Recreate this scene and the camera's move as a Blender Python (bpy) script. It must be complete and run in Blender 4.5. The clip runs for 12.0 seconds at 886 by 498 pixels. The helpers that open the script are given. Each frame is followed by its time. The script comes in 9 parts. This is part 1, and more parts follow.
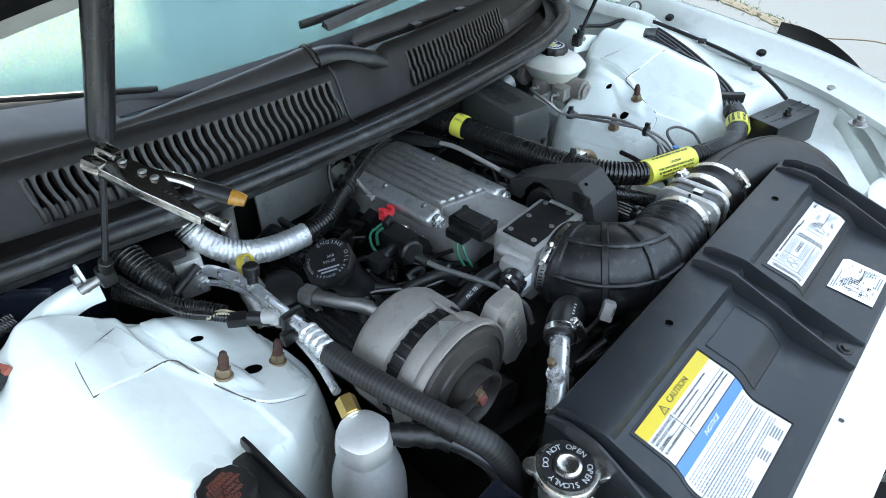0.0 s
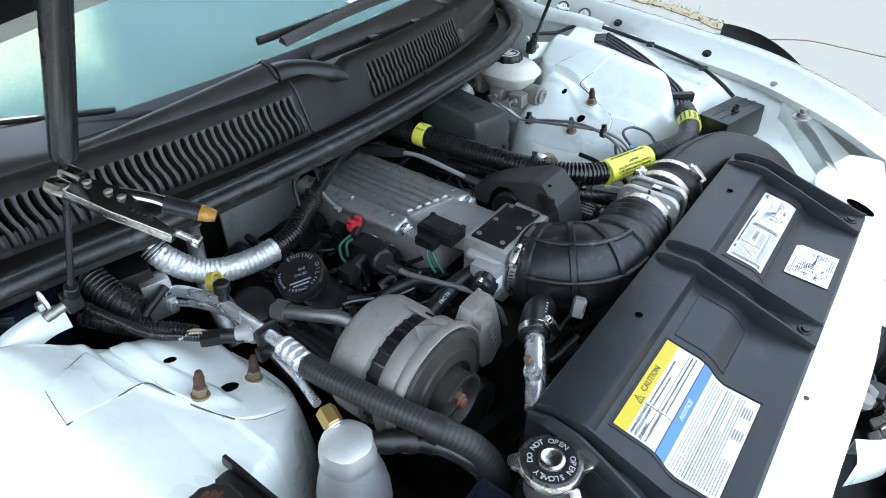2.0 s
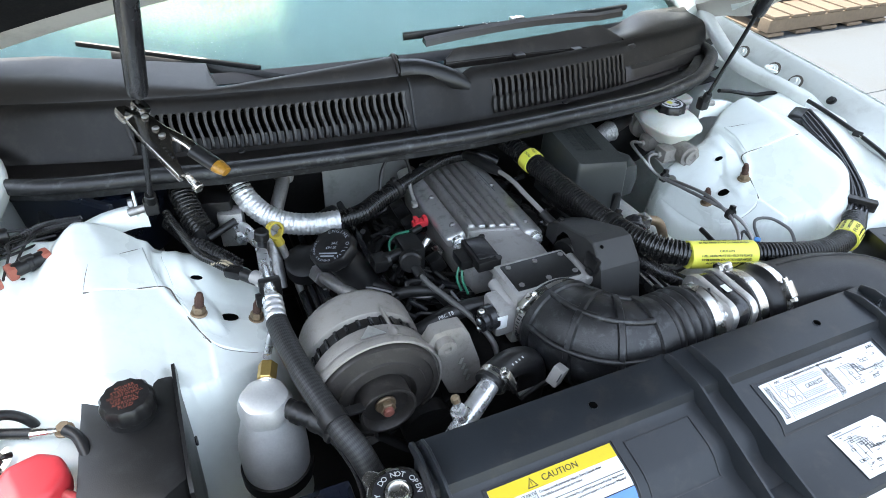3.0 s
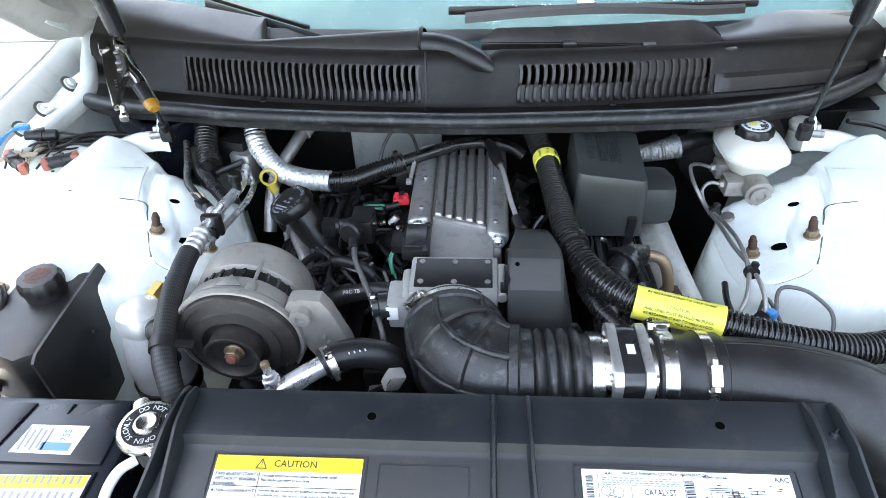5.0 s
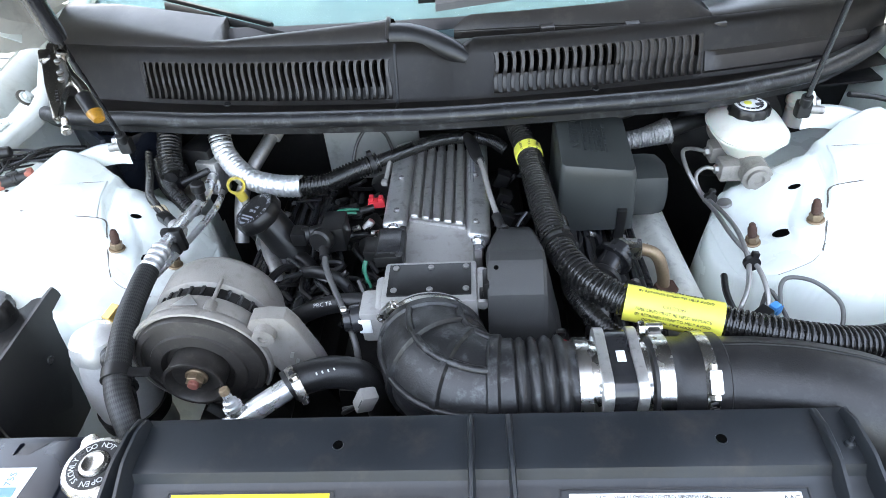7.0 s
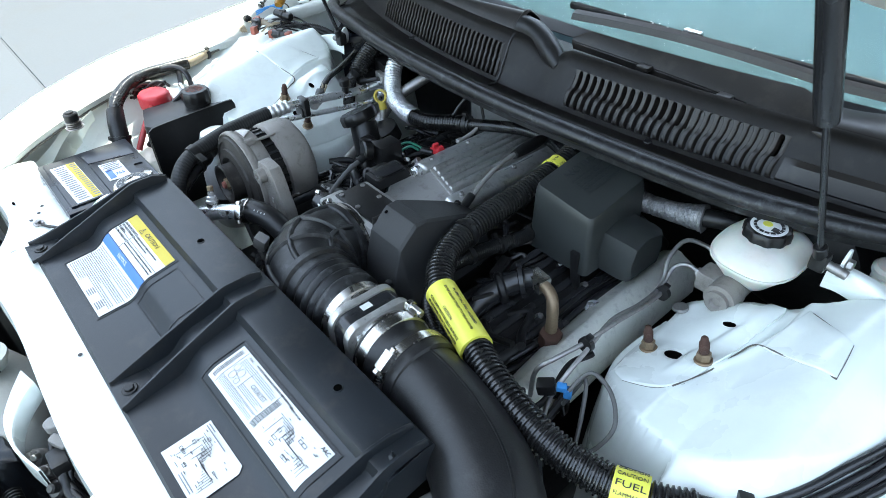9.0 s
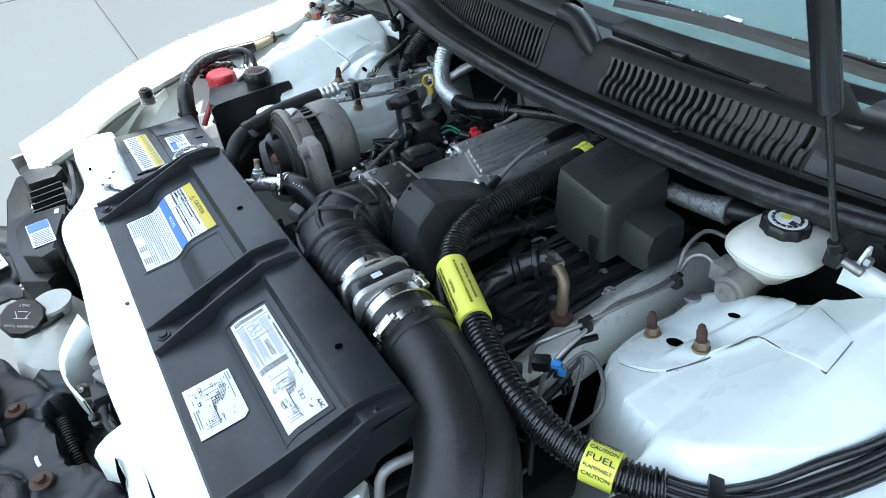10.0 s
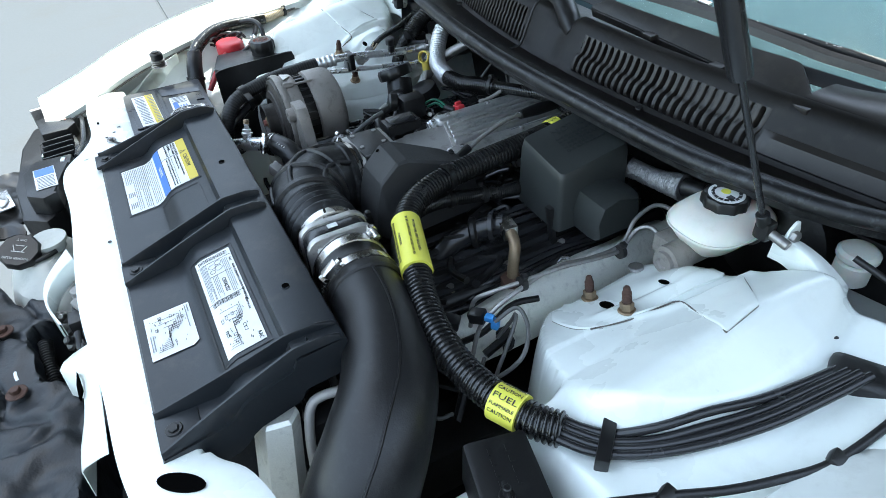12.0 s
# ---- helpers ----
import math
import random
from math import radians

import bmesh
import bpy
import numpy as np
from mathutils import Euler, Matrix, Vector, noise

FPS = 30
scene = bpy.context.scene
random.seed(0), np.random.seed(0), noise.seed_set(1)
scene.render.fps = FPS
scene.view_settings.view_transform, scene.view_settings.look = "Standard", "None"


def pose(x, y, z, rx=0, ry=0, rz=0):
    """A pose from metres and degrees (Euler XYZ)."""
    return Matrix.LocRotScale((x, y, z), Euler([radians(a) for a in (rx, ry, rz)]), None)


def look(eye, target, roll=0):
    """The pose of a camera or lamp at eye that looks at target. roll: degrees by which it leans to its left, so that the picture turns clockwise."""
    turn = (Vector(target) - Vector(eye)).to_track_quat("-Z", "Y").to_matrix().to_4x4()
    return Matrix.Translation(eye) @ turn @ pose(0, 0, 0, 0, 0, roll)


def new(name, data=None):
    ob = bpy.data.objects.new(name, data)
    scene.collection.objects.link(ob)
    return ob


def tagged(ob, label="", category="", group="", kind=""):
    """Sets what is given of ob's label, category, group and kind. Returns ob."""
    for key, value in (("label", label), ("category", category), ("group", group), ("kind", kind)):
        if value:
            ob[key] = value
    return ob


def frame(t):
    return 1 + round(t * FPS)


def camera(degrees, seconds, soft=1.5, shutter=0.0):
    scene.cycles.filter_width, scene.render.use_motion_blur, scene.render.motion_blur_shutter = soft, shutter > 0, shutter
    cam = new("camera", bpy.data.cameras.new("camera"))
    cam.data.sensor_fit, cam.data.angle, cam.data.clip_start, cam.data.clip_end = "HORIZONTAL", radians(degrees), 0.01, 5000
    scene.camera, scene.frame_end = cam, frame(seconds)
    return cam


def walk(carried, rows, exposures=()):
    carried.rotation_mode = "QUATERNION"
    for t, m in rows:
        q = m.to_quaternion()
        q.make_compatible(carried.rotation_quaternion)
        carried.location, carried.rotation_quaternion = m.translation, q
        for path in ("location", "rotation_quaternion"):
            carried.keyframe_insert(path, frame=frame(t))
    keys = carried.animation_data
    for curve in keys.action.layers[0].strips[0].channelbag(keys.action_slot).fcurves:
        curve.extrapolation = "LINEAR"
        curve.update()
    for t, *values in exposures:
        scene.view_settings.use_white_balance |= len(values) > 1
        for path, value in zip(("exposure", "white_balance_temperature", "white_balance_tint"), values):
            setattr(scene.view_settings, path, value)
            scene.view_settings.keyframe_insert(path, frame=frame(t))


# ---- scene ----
cam = camera(70.1, 12.0, soft=0.25)
PATH = [
    (0, (-0.674, -0.5, 1.352), (0.5, 0.54, 0.111), 0.1),
    (0.5, (-0.694, -0.49, 1.355), (0.523, 0.516, 0.127), -0.3),
    (1, (-0.703, -0.483, 1.353), (0.55, 0.493, 0.137), -0.4),
    (1.5, (-0.707, -0.486, 1.353), (0.557, 0.486, 0.145), -0.8),
    (2, (-0.69, -0.499, 1.35), (0.578, 0.465, 0.141), -0.4),
    (2.5, (-0.59, -0.593, 1.369), (0.504, 0.577, 0.172), 0.6),
    (3, (-0.456, -0.687, 1.386), (0.227, 0.744, 0.168), 2.5),
    (3.2, (-0.41, -0.706, 1.378), (0.171, 0.769, 0.158), 1.3),
    (4.8, (0.005, -0.751, 1.371), (-0.113, 0.797, 0.11), -2.9),
    (5, (0.016, -0.741, 1.369), (-0.114, 0.803, 0.105), -2.5),
    (5.5, (0.018, -0.72, 1.363), (-0.106, 0.821, 0.095), -2.6),
    (6, (0.014, -0.711, 1.358), (-0.101, 0.821, 0.078), -2.4),
    (6.5, (0.008, -0.707, 1.355), (-0.078, 0.823, 0.071), -3.0),
    (7, (0.052, -0.685, 1.337), (-0.097, 0.85, 0.063), -5.8),
    (7.2, (0.125, -0.67, 1.337), (-0.102, 0.86, 0.07), -5.3),
    (8.8, (0.641, -0.548, 1.356), (-0.505, 0.512, 0.105), -1.6),
    (9, (0.672, -0.535, 1.359), (-0.54, 0.454, 0.112), -2.3),
    (9.5, (0.735, -0.505, 1.355), (-0.595, 0.312, 0.104), -3.8),
    (10, (0.758, -0.487, 1.359), (-0.595, 0.288, 0.106), -5.0),
    (10.5, (0.767, -0.483, 1.36), (-0.574, 0.305, 0.103), -4.8),
    (11, (0.768, -0.482, 1.359), (-0.573, 0.304, 0.1), -5.0),
    (11.5, (0.782, -0.475, 1.356), (-0.563, 0.3, 0.096), -5.2),
    (12, (0.873, -0.424, 1.339), (-0.531, 0.248, 0.082), -4.1),
]
walk(cam, [(t, look(eye, target, roll)) for t, eye, target, roll in PATH], exposures=[(0.0, 2.96, 6950, 1), (1.8, 3.00, 7050, 3), (2.5, 2.93, 7100, 4), (3.0, 3.10, 7250, 6), (5.0, 3.46, 7200, 8), (6.0, 3.55, 7250, 8), (7.2, 3.66, 7250, 8), (9.0, 2.90, 6750, 1), (12.0, 2.65, 6650, 0)])

# ---- light ----
SUN = Vector((-0.22, 0.10, 0.96)).normalized()
sky_world = bpy.data.worlds.new("sky")
scene.world = sky_world
sky_world.use_nodes = True
wn = sky_world.node_tree.nodes
sky = wn.new("ShaderNodeTexSky")
sky.sky_type, sky.sun_disc = "NISHITA", False
sky.sun_elevation = math.asin(SUN.z)
sky.sun_rotation = math.atan2(SUN.x, SUN.y)
haze = wn.new("ShaderNodeHueSaturation")
haze.inputs["Saturation"].default_value = 0.72
sky_world.node_tree.links.new(sky.outputs[0], haze.inputs["Color"])
sky_world.node_tree.links.new(haze.outputs[0], wn["Background"].inputs[0])
wn["Background"].inputs[1].default_value = 0.15
sun = new("sun", bpy.data.lights.new("sun", "SUN"))
sun.data.energy, sun.data.angle, sun.data.color = 1.9, radians(0.5), (0.98, 0.97, 0.94)
sun.matrix_world = look(SUN * 10, (0, 0, 0))

# ---- materials ----


def surface(name, col, rough=0.5, metal=0.0, spread=0.15, grain=400.0, stain=14.0, bump=0.0, coat=0.0, dirt=None, dirt_amount=0.0, spec=0.5, rand=0.0):
    """A painted, moulded or metal surface with fine grain, broad stains and a little relief."""
    m = bpy.data.materials.new(name)
    m.use_nodes = True
    nt = m.node_tree
    n, link = nt.nodes, nt.links.new
    b = n["Principled BSDF"]
    b.inputs["Metallic"].default_value = metal
    b.inputs["Coat Weight"].default_value = coat
    b.inputs["Coat Roughness"].default_value = 0.08
    b.inputs["Specular IOR Level"].default_value = spec
    tc = n.new("ShaderNodeTexCoord")
    fine, broad = n.new("ShaderNodeTexNoise"), n.new("ShaderNodeTexNoise")
    for node, s, d in ((fine, grain, 3.0), (broad, stain, 6.0)):
        node.inputs["Scale"].default_value, node.inputs["Detail"].default_value = s, d
        link(tc.outputs["Object"], node.inputs["Vector"])
    mix = n.new("ShaderNodeMix")
    mix.data_type = "RGBA"
    mean = n.new("ShaderNodeMath")
    mean.operation = "MULTIPLY_ADD"
    mean.inputs[1].default_value = 0.4
    link(fine.outputs["Fac"], mean.inputs[0])
    half = n.new("ShaderNodeMath")
    half.operation = "MULTIPLY"
    half.inputs[1].default_value = 0.6
    link(broad.outputs["Fac"], half.inputs[0])
    link(half.outputs[0], mean.inputs[2])
    link(mean.outputs[0], mix.inputs["Factor"])
    mix.inputs["A"].default_value = (*[max(0.0, c * (1 - 2 * spread)) for c in col], 1)
    mix.inputs["B"].default_value = (*[min(1.0, c * (1 + 2 * spread)) for c in col], 1)
    out = mix.outputs["Result"]
    if rand:
        info, hsv = n.new("ShaderNodeObjectInfo"), n.new("ShaderNodeHueSaturation")
        mp = n.new("ShaderNodeMapRange")
        mp.inputs["To Min"].default_value, mp.inputs["To Max"].default_value = 1 - rand, 1 + rand
        link(info.outputs["Random"], mp.inputs["Value"])
        link(mp.outputs[0], hsv.inputs["Value"])
        link(out, hsv.inputs["Color"])
        out = hsv.outputs["Color"]
    if dirt:
        spots, ramp, mix2 = n.new("ShaderNodeTexNoise"), n.new("ShaderNodeValToRGB"), n.new("ShaderNodeMix")
        spots.inputs["Scale"].default_value, spots.inputs["Detail"].default_value = stain * 3.1, 9.0
        spots.inputs["Roughness"].default_value = 0.7
        link(tc.outputs["Object"], spots.inputs["Vector"])
        ramp.color_ramp.elements[0].position, ramp.color_ramp.elements[1].position = 0.52, 0.72
        ramp.color_ramp.elements[1].color = (dirt_amount, dirt_amount, dirt_amount, 1)
        link(spots.outputs["Fac"], ramp.inputs[0])
        mix2.data_type = "RGBA"
        link(ramp.outputs[0], mix2.inputs["Factor"])
        link(out, mix2.inputs["A"])
        mix2.inputs["B"].default_value = (*dirt, 1)
        out = mix2.outputs["Result"]
    link(out, b.inputs["Base Color"])
    rr = n.new("ShaderNodeMapRange")
    rr.inputs["To Min"].default_value, rr.inputs["To Max"].default_value = max(0.02, rough - 0.15), min(1.0, rough + 0.15)
    link(broad.outputs["Fac"], rr.inputs["Value"])
    link(rr.outputs[0], b.inputs["Roughness"])
    if bump:
        bp = n.new("ShaderNodeBump")
        bp.inputs["Strength"].default_value, bp.inputs["Distance"].default_value = bump, 0.001
        link(fine.outputs["Fac"], bp.inputs["Height"])
        link(bp.outputs[0], b.inputs["Normal"])
    return m


white_paint = surface("white_paint", (0.775, 0.815, 0.775), 0.28, spread=0.03, grain=60, stain=6, coat=0.5, dirt=(0.42, 0.41, 0.38), dirt_amount=0.18)
primer = surface("grey_white_flange_paint", (0.56, 0.58, 0.55), 0.45, spread=0.06, grain=90, stain=9, dirt=(0.30, 0.29, 0.26), dirt_amount=0.35)
seam_sealer = surface("seam_sealer", (0.66, 0.66, 0.62), 0.6, spread=0.08, bump=0.3)
cowl_plastic = surface("faded_black_cowl_plastic", (0.0195, 0.0166, 0.0147), 0.43, spread=0.35, grain=900, stain=10, bump=0.12, dirt=(0.060, 0.050, 0.042), dirt_amount=0.45)
black_plastic = surface("black_plastic", (0.0085, 0.0082, 0.0084), 0.36, spread=0.35, grain=900, stain=12, bump=0.12, spec=0.42, dirt=(0.045, 0.045, 0.045), dirt_amount=0.3)
battery_plastic = surface("blue_black_battery_plastic", (0.0060, 0.0080, 0.0135), 0.30, spread=0.2, grain=700, stain=12, spec=0.5)
cover_plastic = surface("grained_black_cover_plastic", (0.0150, 0.0175, 0.0205), 0.34, spread=0.42, grain=1300, stain=9, bump=0.10, spec=0.38, dirt=(0.050, 0.043, 0.038), dirt_amount=0.5)
dark = surface("oily_black", (0.0065, 0.0062, 0.0064), 0.42, spec=0.3, spread=0.45, grain=250, stain=30, bump=0.3, dirt=(0.026, 0.024, 0.021), dirt_amount=0.5)
rubber = surface("black_rubber", (0.0105, 0.0102, 0.0106), 0.40, spread=0.3, spec=0.42, grain=500, stain=20, bump=0.25, dirt=(0.055, 0.055, 0.055), dirt_amount=0.3)
rubber_dusty = surface("dusty_moulded_rubber", (0.0085, 0.0085, 0.0092), 0.42, spread=0.3, grain=350, stain=18, bump=0.35, dirt=(0.11, 0.115, 0.12), dirt_amount=0.55)
gloss_black = surface("gloss_black", (0.018, 0.018, 0.0195), 0.24, spread=0.2, grain=500, stain=20)
conduit_plastic = surface("black_split_conduit", (0.0105, 0.0102, 0.0100), 0.24, spread=0.3, grain=500, stain=30, spec=0.6, dirt=(0.07, 0.067, 0.063), dirt_amount=0.4)
rail_alu = surface("worn_rail_aluminium", (0.60, 0.595, 0.58), 0.36, metal=0.8, spread=0.15, grain=500, stain=20, bump=0.3, dirt=(0.12, 0.11, 0.10), dirt_amount=0.6)
cast_alu = surface("cast_aluminium", (0.56, 0.55, 0.53), 0.38, metal=0.85, spread=0.12, grain=700, stain=25, bump=0.5, dirt=(0.14, 0.12, 0.10), dirt_amount=0.6)
alu_dull = surface("dull_cast_aluminium", (0.375, 0.362, 0.345), 0.46, metal=0.40, spread=0.10, grain=900, stain=18, bump=0.45, dirt=(0.15, 0.135, 0.12), dirt_amount=0.5)
alu = surface("bare_aluminium", (0.74, 0.745, 0.75), 0.28, metal=0.75, spread=0.08, grain=300, stain=30, bump=0.15, dirt=(0.3, 0.29, 0.27), dirt_amount=0.4)
chrome = surface("bright_steel", (0.60, 0.585, 0.56), 0.26, metal=1.0, spread=0.08, grain=300, stain=40, dirt=(0.25, 0.22, 0.2), dirt_amount=0.3)
steel = surface("grey_steel", (0.33, 0.32, 0.31), 0.45, metal=0.8, spread=0.15, grain=400, stain=40, dirt=(0.12, 0.09, 0.07), dirt_amount=0.5)
rust = surface("rusty_bolt", (0.065, 0.032, 0.022), 0.75, metal=0.2, spread=0.35, grain=600, stain=90, bump=0.6)
red_rust = surface("red_rust", (0.22, 0.075, 0.055), 0.7, spread=0.3, grain=600, stain=90, bump=0.4)
zinc = surface("yellow_zinc", (0.27, 0.20, 0.13), 0.5, metal=0.7, spread=0.2, grain=500, stain=60, dirt=(0.15, 0.10, 0.06), dirt_amount=0.5)
worn_steel = surface("worn_tool_steel", (0.42, 0.40, 0.37), 0.18, metal=1.0, spread=0.3, grain=300, stain=60, dirt=(0.03, 0.02, 0.015), dirt_amount=0.9)
brass = surface("brass", (0.58, 0.40, 0.14), 0.35, metal=0.9, spread=0.12, grain=300, stain=40)
foil = surface("crinkled_foil", (0.70, 0.70, 0.70), 0.40, metal=0.75, spread=0.16, grain=380, stain=160, bump=1.0)
bare_wall = surface("grey_bulkhead_paint", (0.24, 0.24, 0.225), 0.5, spread=0.1, grain=90, stain=9, dirt=(0.1, 0.095, 0.085), dirt_amount=0.5)
yellow = surface("yellow_label", (0.76, 0.72, 0.10), 0.45, spread=0.05, grain=200, stain=20)
amber = surface("caution_yellow", (0.60, 0.46, 0.03), 0.4, spread=0.05, grain=200, stain=20)
white_label = surface("white_label", (0.72, 0.73, 0.72), 0.35, spread=0.03, grain=150, stain=15, dirt=(0.5, 0.5, 0.47), dirt_amount=0.3)
blue_label = surface("blue_label", (0.07, 0.19, 0.56), 0.35, spread=0.06, grain=150, stain=15)
ink = surface("black_ink", (0.02, 0.02, 0.022), 0.5, spread=0.1)
grey_ink = surface("grey_print", (0.22, 0.23, 0.25), 0.5, spread=0.1)
white_ink = surface("white_print", (0.42, 0.42, 0.41), 0.5, spread=0.06)
faint_ink = surface("faint_moulded_letters", (0.028, 0.029, 0.031), 0.5, spread=0.1)
orange_ink = surface("orange_print", (0.19, 0.055, 0.035), 0.5, spread=0.1)
red = surface("red_plastic", (0.55, 0.035, 0.045), 0.4, spread=0.08)
pink = surface("faded_red_plastic", (0.62, 0.12, 0.16), 0.45, spread=0.08)
wire_grey = surface("grey_wire_sheath", (0.085, 0.083, 0.08), 0.4, spread=0.15, grain=300, stain=40)
linkage_plastic = surface("matt_grey_black_plastic", (0.021, 0.021, 0.021), 0.62, spread=0.2, grain=900, stain=14, bump=0.25, dirt=(0.035, 0.034, 0.033), dirt_amount=0.35)
module_plastic = surface("grey_black_module_plastic", (0.026, 0.029, 0.028), 0.46, spread=0.2, grain=900, stain=14, bump=0.25, dirt=(0.036, 0.036, 0.034), dirt_amount=0.3)
# darker than the module, painting the shade that its embossed letters show
module_print = surface("module_letters_toned_for_shade", (0.017, 0.020, 0.021), 0.5, spread=0.15)
# near-black that paints the shade inside vents, holes and gaps
hollow = surface("painted_hollow_shade", (0.002, 0.002, 0.002), 1.0, spread=0.1, spec=0.0)
shield_metal = surface("dull_shield_metal", (0.75, 0.75, 0.689), 0.42, metal=0.4, spread=0.12, grain=500, stain=20, bump=0.3, dirt=(0.28, 0.26, 0.24), dirt_amount=0.5)
render_wall = surface("rough_wall_render", (0.24, 0.22, 0.20), 0.9, spread=0.12, grain=40, stain=1.5, bump=0.6)
bright_cast = surface("bright_cast_metal", (0.80, 0.79, 0.77), 0.28, metal=0.6, spread=0.1, grain=400, stain=30, bump=0.2, dirt=(0.45, 0.42, 0.38), dirt_amount=0.5)
polished = surface("polished_canister", (0.74, 0.735, 0.72), 0.36, metal=0.70, spread=0.1, grain=300, stain=30, bump=0.06, dirt=(0.4, 0.38, 0.35), dirt_amount=0.15)
alt_alu = surface("weathered_alternator_casting", (0.275, 0.255, 0.235), 0.46, metal=0.4, spread=0.14, grain=900, stain=22, bump=0.5, dirt=(0.13, 0.115, 0.10), dirt_amount=0.6)
wire_green = surface("green_wire", (0.02, 0.15, 0.09), 0.4)
wire_red = surface("red_wire", (0.42, 0.05, 0.05), 0.4)
wire_tan = surface("tan_wire_sheath", (0.34, 0.28, 0.19), 0.5, spread=0.15, grain=300, stain=40)
woven = surface("woven_silver_sleeve", (0.30, 0.30, 0.30), 0.38, metal=0.7, spread=0.45, grain=900, stain=300, bump=1.0)
torn_rubber = surface("torn_dusty_rubber", (0.0038, 0.0052, 0.0075), 0.5, spread=0.4, grain=220, stain=16, bump=0.6, dirt=(0.016, 0.023, 0.031), dirt_amount=0.40)
blue_clip = surface("blue_clip", (0.05, 0.25, 0.58), 0.4)
orange_clip = surface("orange_connector", (0.30, 0.085, 0.055), 0.5, spread=0.15)
grey_clip = surface("grey_connector", (0.20, 0.19, 0.18), 0.5, spread=0.15)
yellow_plastic = surface("yellow_plastic", (0.55, 0.42, 0.06), 0.45, spread=0.1)
amber_grip = surface("worn_amber_tape", (0.33, 0.16, 0.02), 0.35, spread=0.4, grain=200, stain=60, dirt=(0.03, 0.02, 0.01), dirt_amount=0.8)
milk = surface("milky_plastic", (0.66, 0.65, 0.59), 0.4, spread=0.05, grain=100, stain=12, dirt=(0.5, 0.47, 0.38), dirt_amount=0.4)
milk.node_tree.nodes["Principled BSDF"].inputs["Subsurface Weight"].default_value = 0.2
milk.node_tree.nodes["Principled BSDF"].inputs["Subsurface Scale"].default_value = 0.01
# darker tone of the milky plastic, for the washer tank
tank_plastic = surface("grey_white_washer_tank", (0.40, 0.405, 0.37), 0.45, spread=0.06, grain=100, stain=12, dirt=(0.25, 0.24, 0.2), dirt_amount=0.4)
glass = surface("tinted_windshield", (0.62, 0.85, 0.84), 0.06, spread=0.02, grain=40, stain=4, spec=0.3)
glass.node_tree.nodes["Principled BSDF"].inputs["IOR"].default_value = 1.08
glass.node_tree.nodes["Principled BSDF"].inputs["Alpha"].default_value = 0.15
glass.node_tree.nodes["Principled BSDF"].inputs["Transmission Weight"].default_value = 1.0
# teal of the glass and its glare, coloured onto a sheet behind it
teal_glare = surface("teal_painted_glare", (0.0175, 0.054, 0.066), 0.9, spread=0.12, grain=30, stain=3)
_nt = teal_glare.node_tree
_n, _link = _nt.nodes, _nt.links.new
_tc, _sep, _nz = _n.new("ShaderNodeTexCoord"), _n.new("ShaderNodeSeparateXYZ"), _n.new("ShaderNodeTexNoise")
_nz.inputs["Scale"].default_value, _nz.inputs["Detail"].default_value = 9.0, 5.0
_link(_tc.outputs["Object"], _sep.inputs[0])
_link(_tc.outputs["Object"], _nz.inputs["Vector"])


def glare_math(op, a, b, c=None):
    """A math node of the glare sheet's material; numbers or sockets."""
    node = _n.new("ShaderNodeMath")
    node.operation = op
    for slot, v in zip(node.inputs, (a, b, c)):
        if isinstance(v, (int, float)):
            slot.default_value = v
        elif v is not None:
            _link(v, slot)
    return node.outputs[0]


# pale glare painted in, strongest towards the passenger corner, fading in two soft bands
_dx = glare_math("ADD", _sep.outputs["X"], 0.25)
_bow = glare_math("MULTIPLY_ADD", glare_math("MAXIMUM", _dx, 0.0), 1.5, glare_math("MULTIPLY", _dx, _dx))
_edge = glare_math("SUBTRACT", _sep.outputs["Y"], glare_math("ADD", _bow, 0.052))
_edge = glare_math("MULTIPLY_ADD", _nz.outputs["Fac"], 0.05, _edge)
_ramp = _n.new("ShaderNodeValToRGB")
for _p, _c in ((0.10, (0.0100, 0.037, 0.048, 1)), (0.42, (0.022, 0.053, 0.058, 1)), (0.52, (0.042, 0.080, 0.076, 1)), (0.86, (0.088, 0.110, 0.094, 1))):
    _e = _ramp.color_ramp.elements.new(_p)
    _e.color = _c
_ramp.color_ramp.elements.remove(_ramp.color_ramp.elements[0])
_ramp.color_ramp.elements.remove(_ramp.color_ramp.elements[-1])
_link(glare_math("MULTIPLY_ADD", _edge, 7.0, 0.0), _ramp.inputs[0])
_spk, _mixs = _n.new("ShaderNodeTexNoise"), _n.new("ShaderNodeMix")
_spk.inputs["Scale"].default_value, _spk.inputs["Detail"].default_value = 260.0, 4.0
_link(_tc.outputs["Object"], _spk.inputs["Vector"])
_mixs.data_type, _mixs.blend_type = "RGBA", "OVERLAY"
_link(glare_math("MULTIPLY_ADD", _edge, 6.0, 0.05), _mixs.inputs["Factor"])
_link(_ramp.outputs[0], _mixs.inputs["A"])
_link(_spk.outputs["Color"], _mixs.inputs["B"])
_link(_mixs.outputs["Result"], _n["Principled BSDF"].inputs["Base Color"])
concrete = surface("concrete", (0.0725, 0.0800, 0.0870), 0.85, spread=0.08, grain=60, stain=0.7, bump=0.5, dirt=(0.07, 0.068, 0.064), dirt_amount=0.45, rand=0.06)
dirt_and_gaps = surface("dirt_and_gap_lines", (0.10, 0.09, 0.075), 0.9, spread=0.25, grain=80, stain=4, bump=0.8)
soil = surface("soil", (0.075, 0.065, 0.052), 0.95, spread=0.25, grain=50, stain=5, bump=1.0)
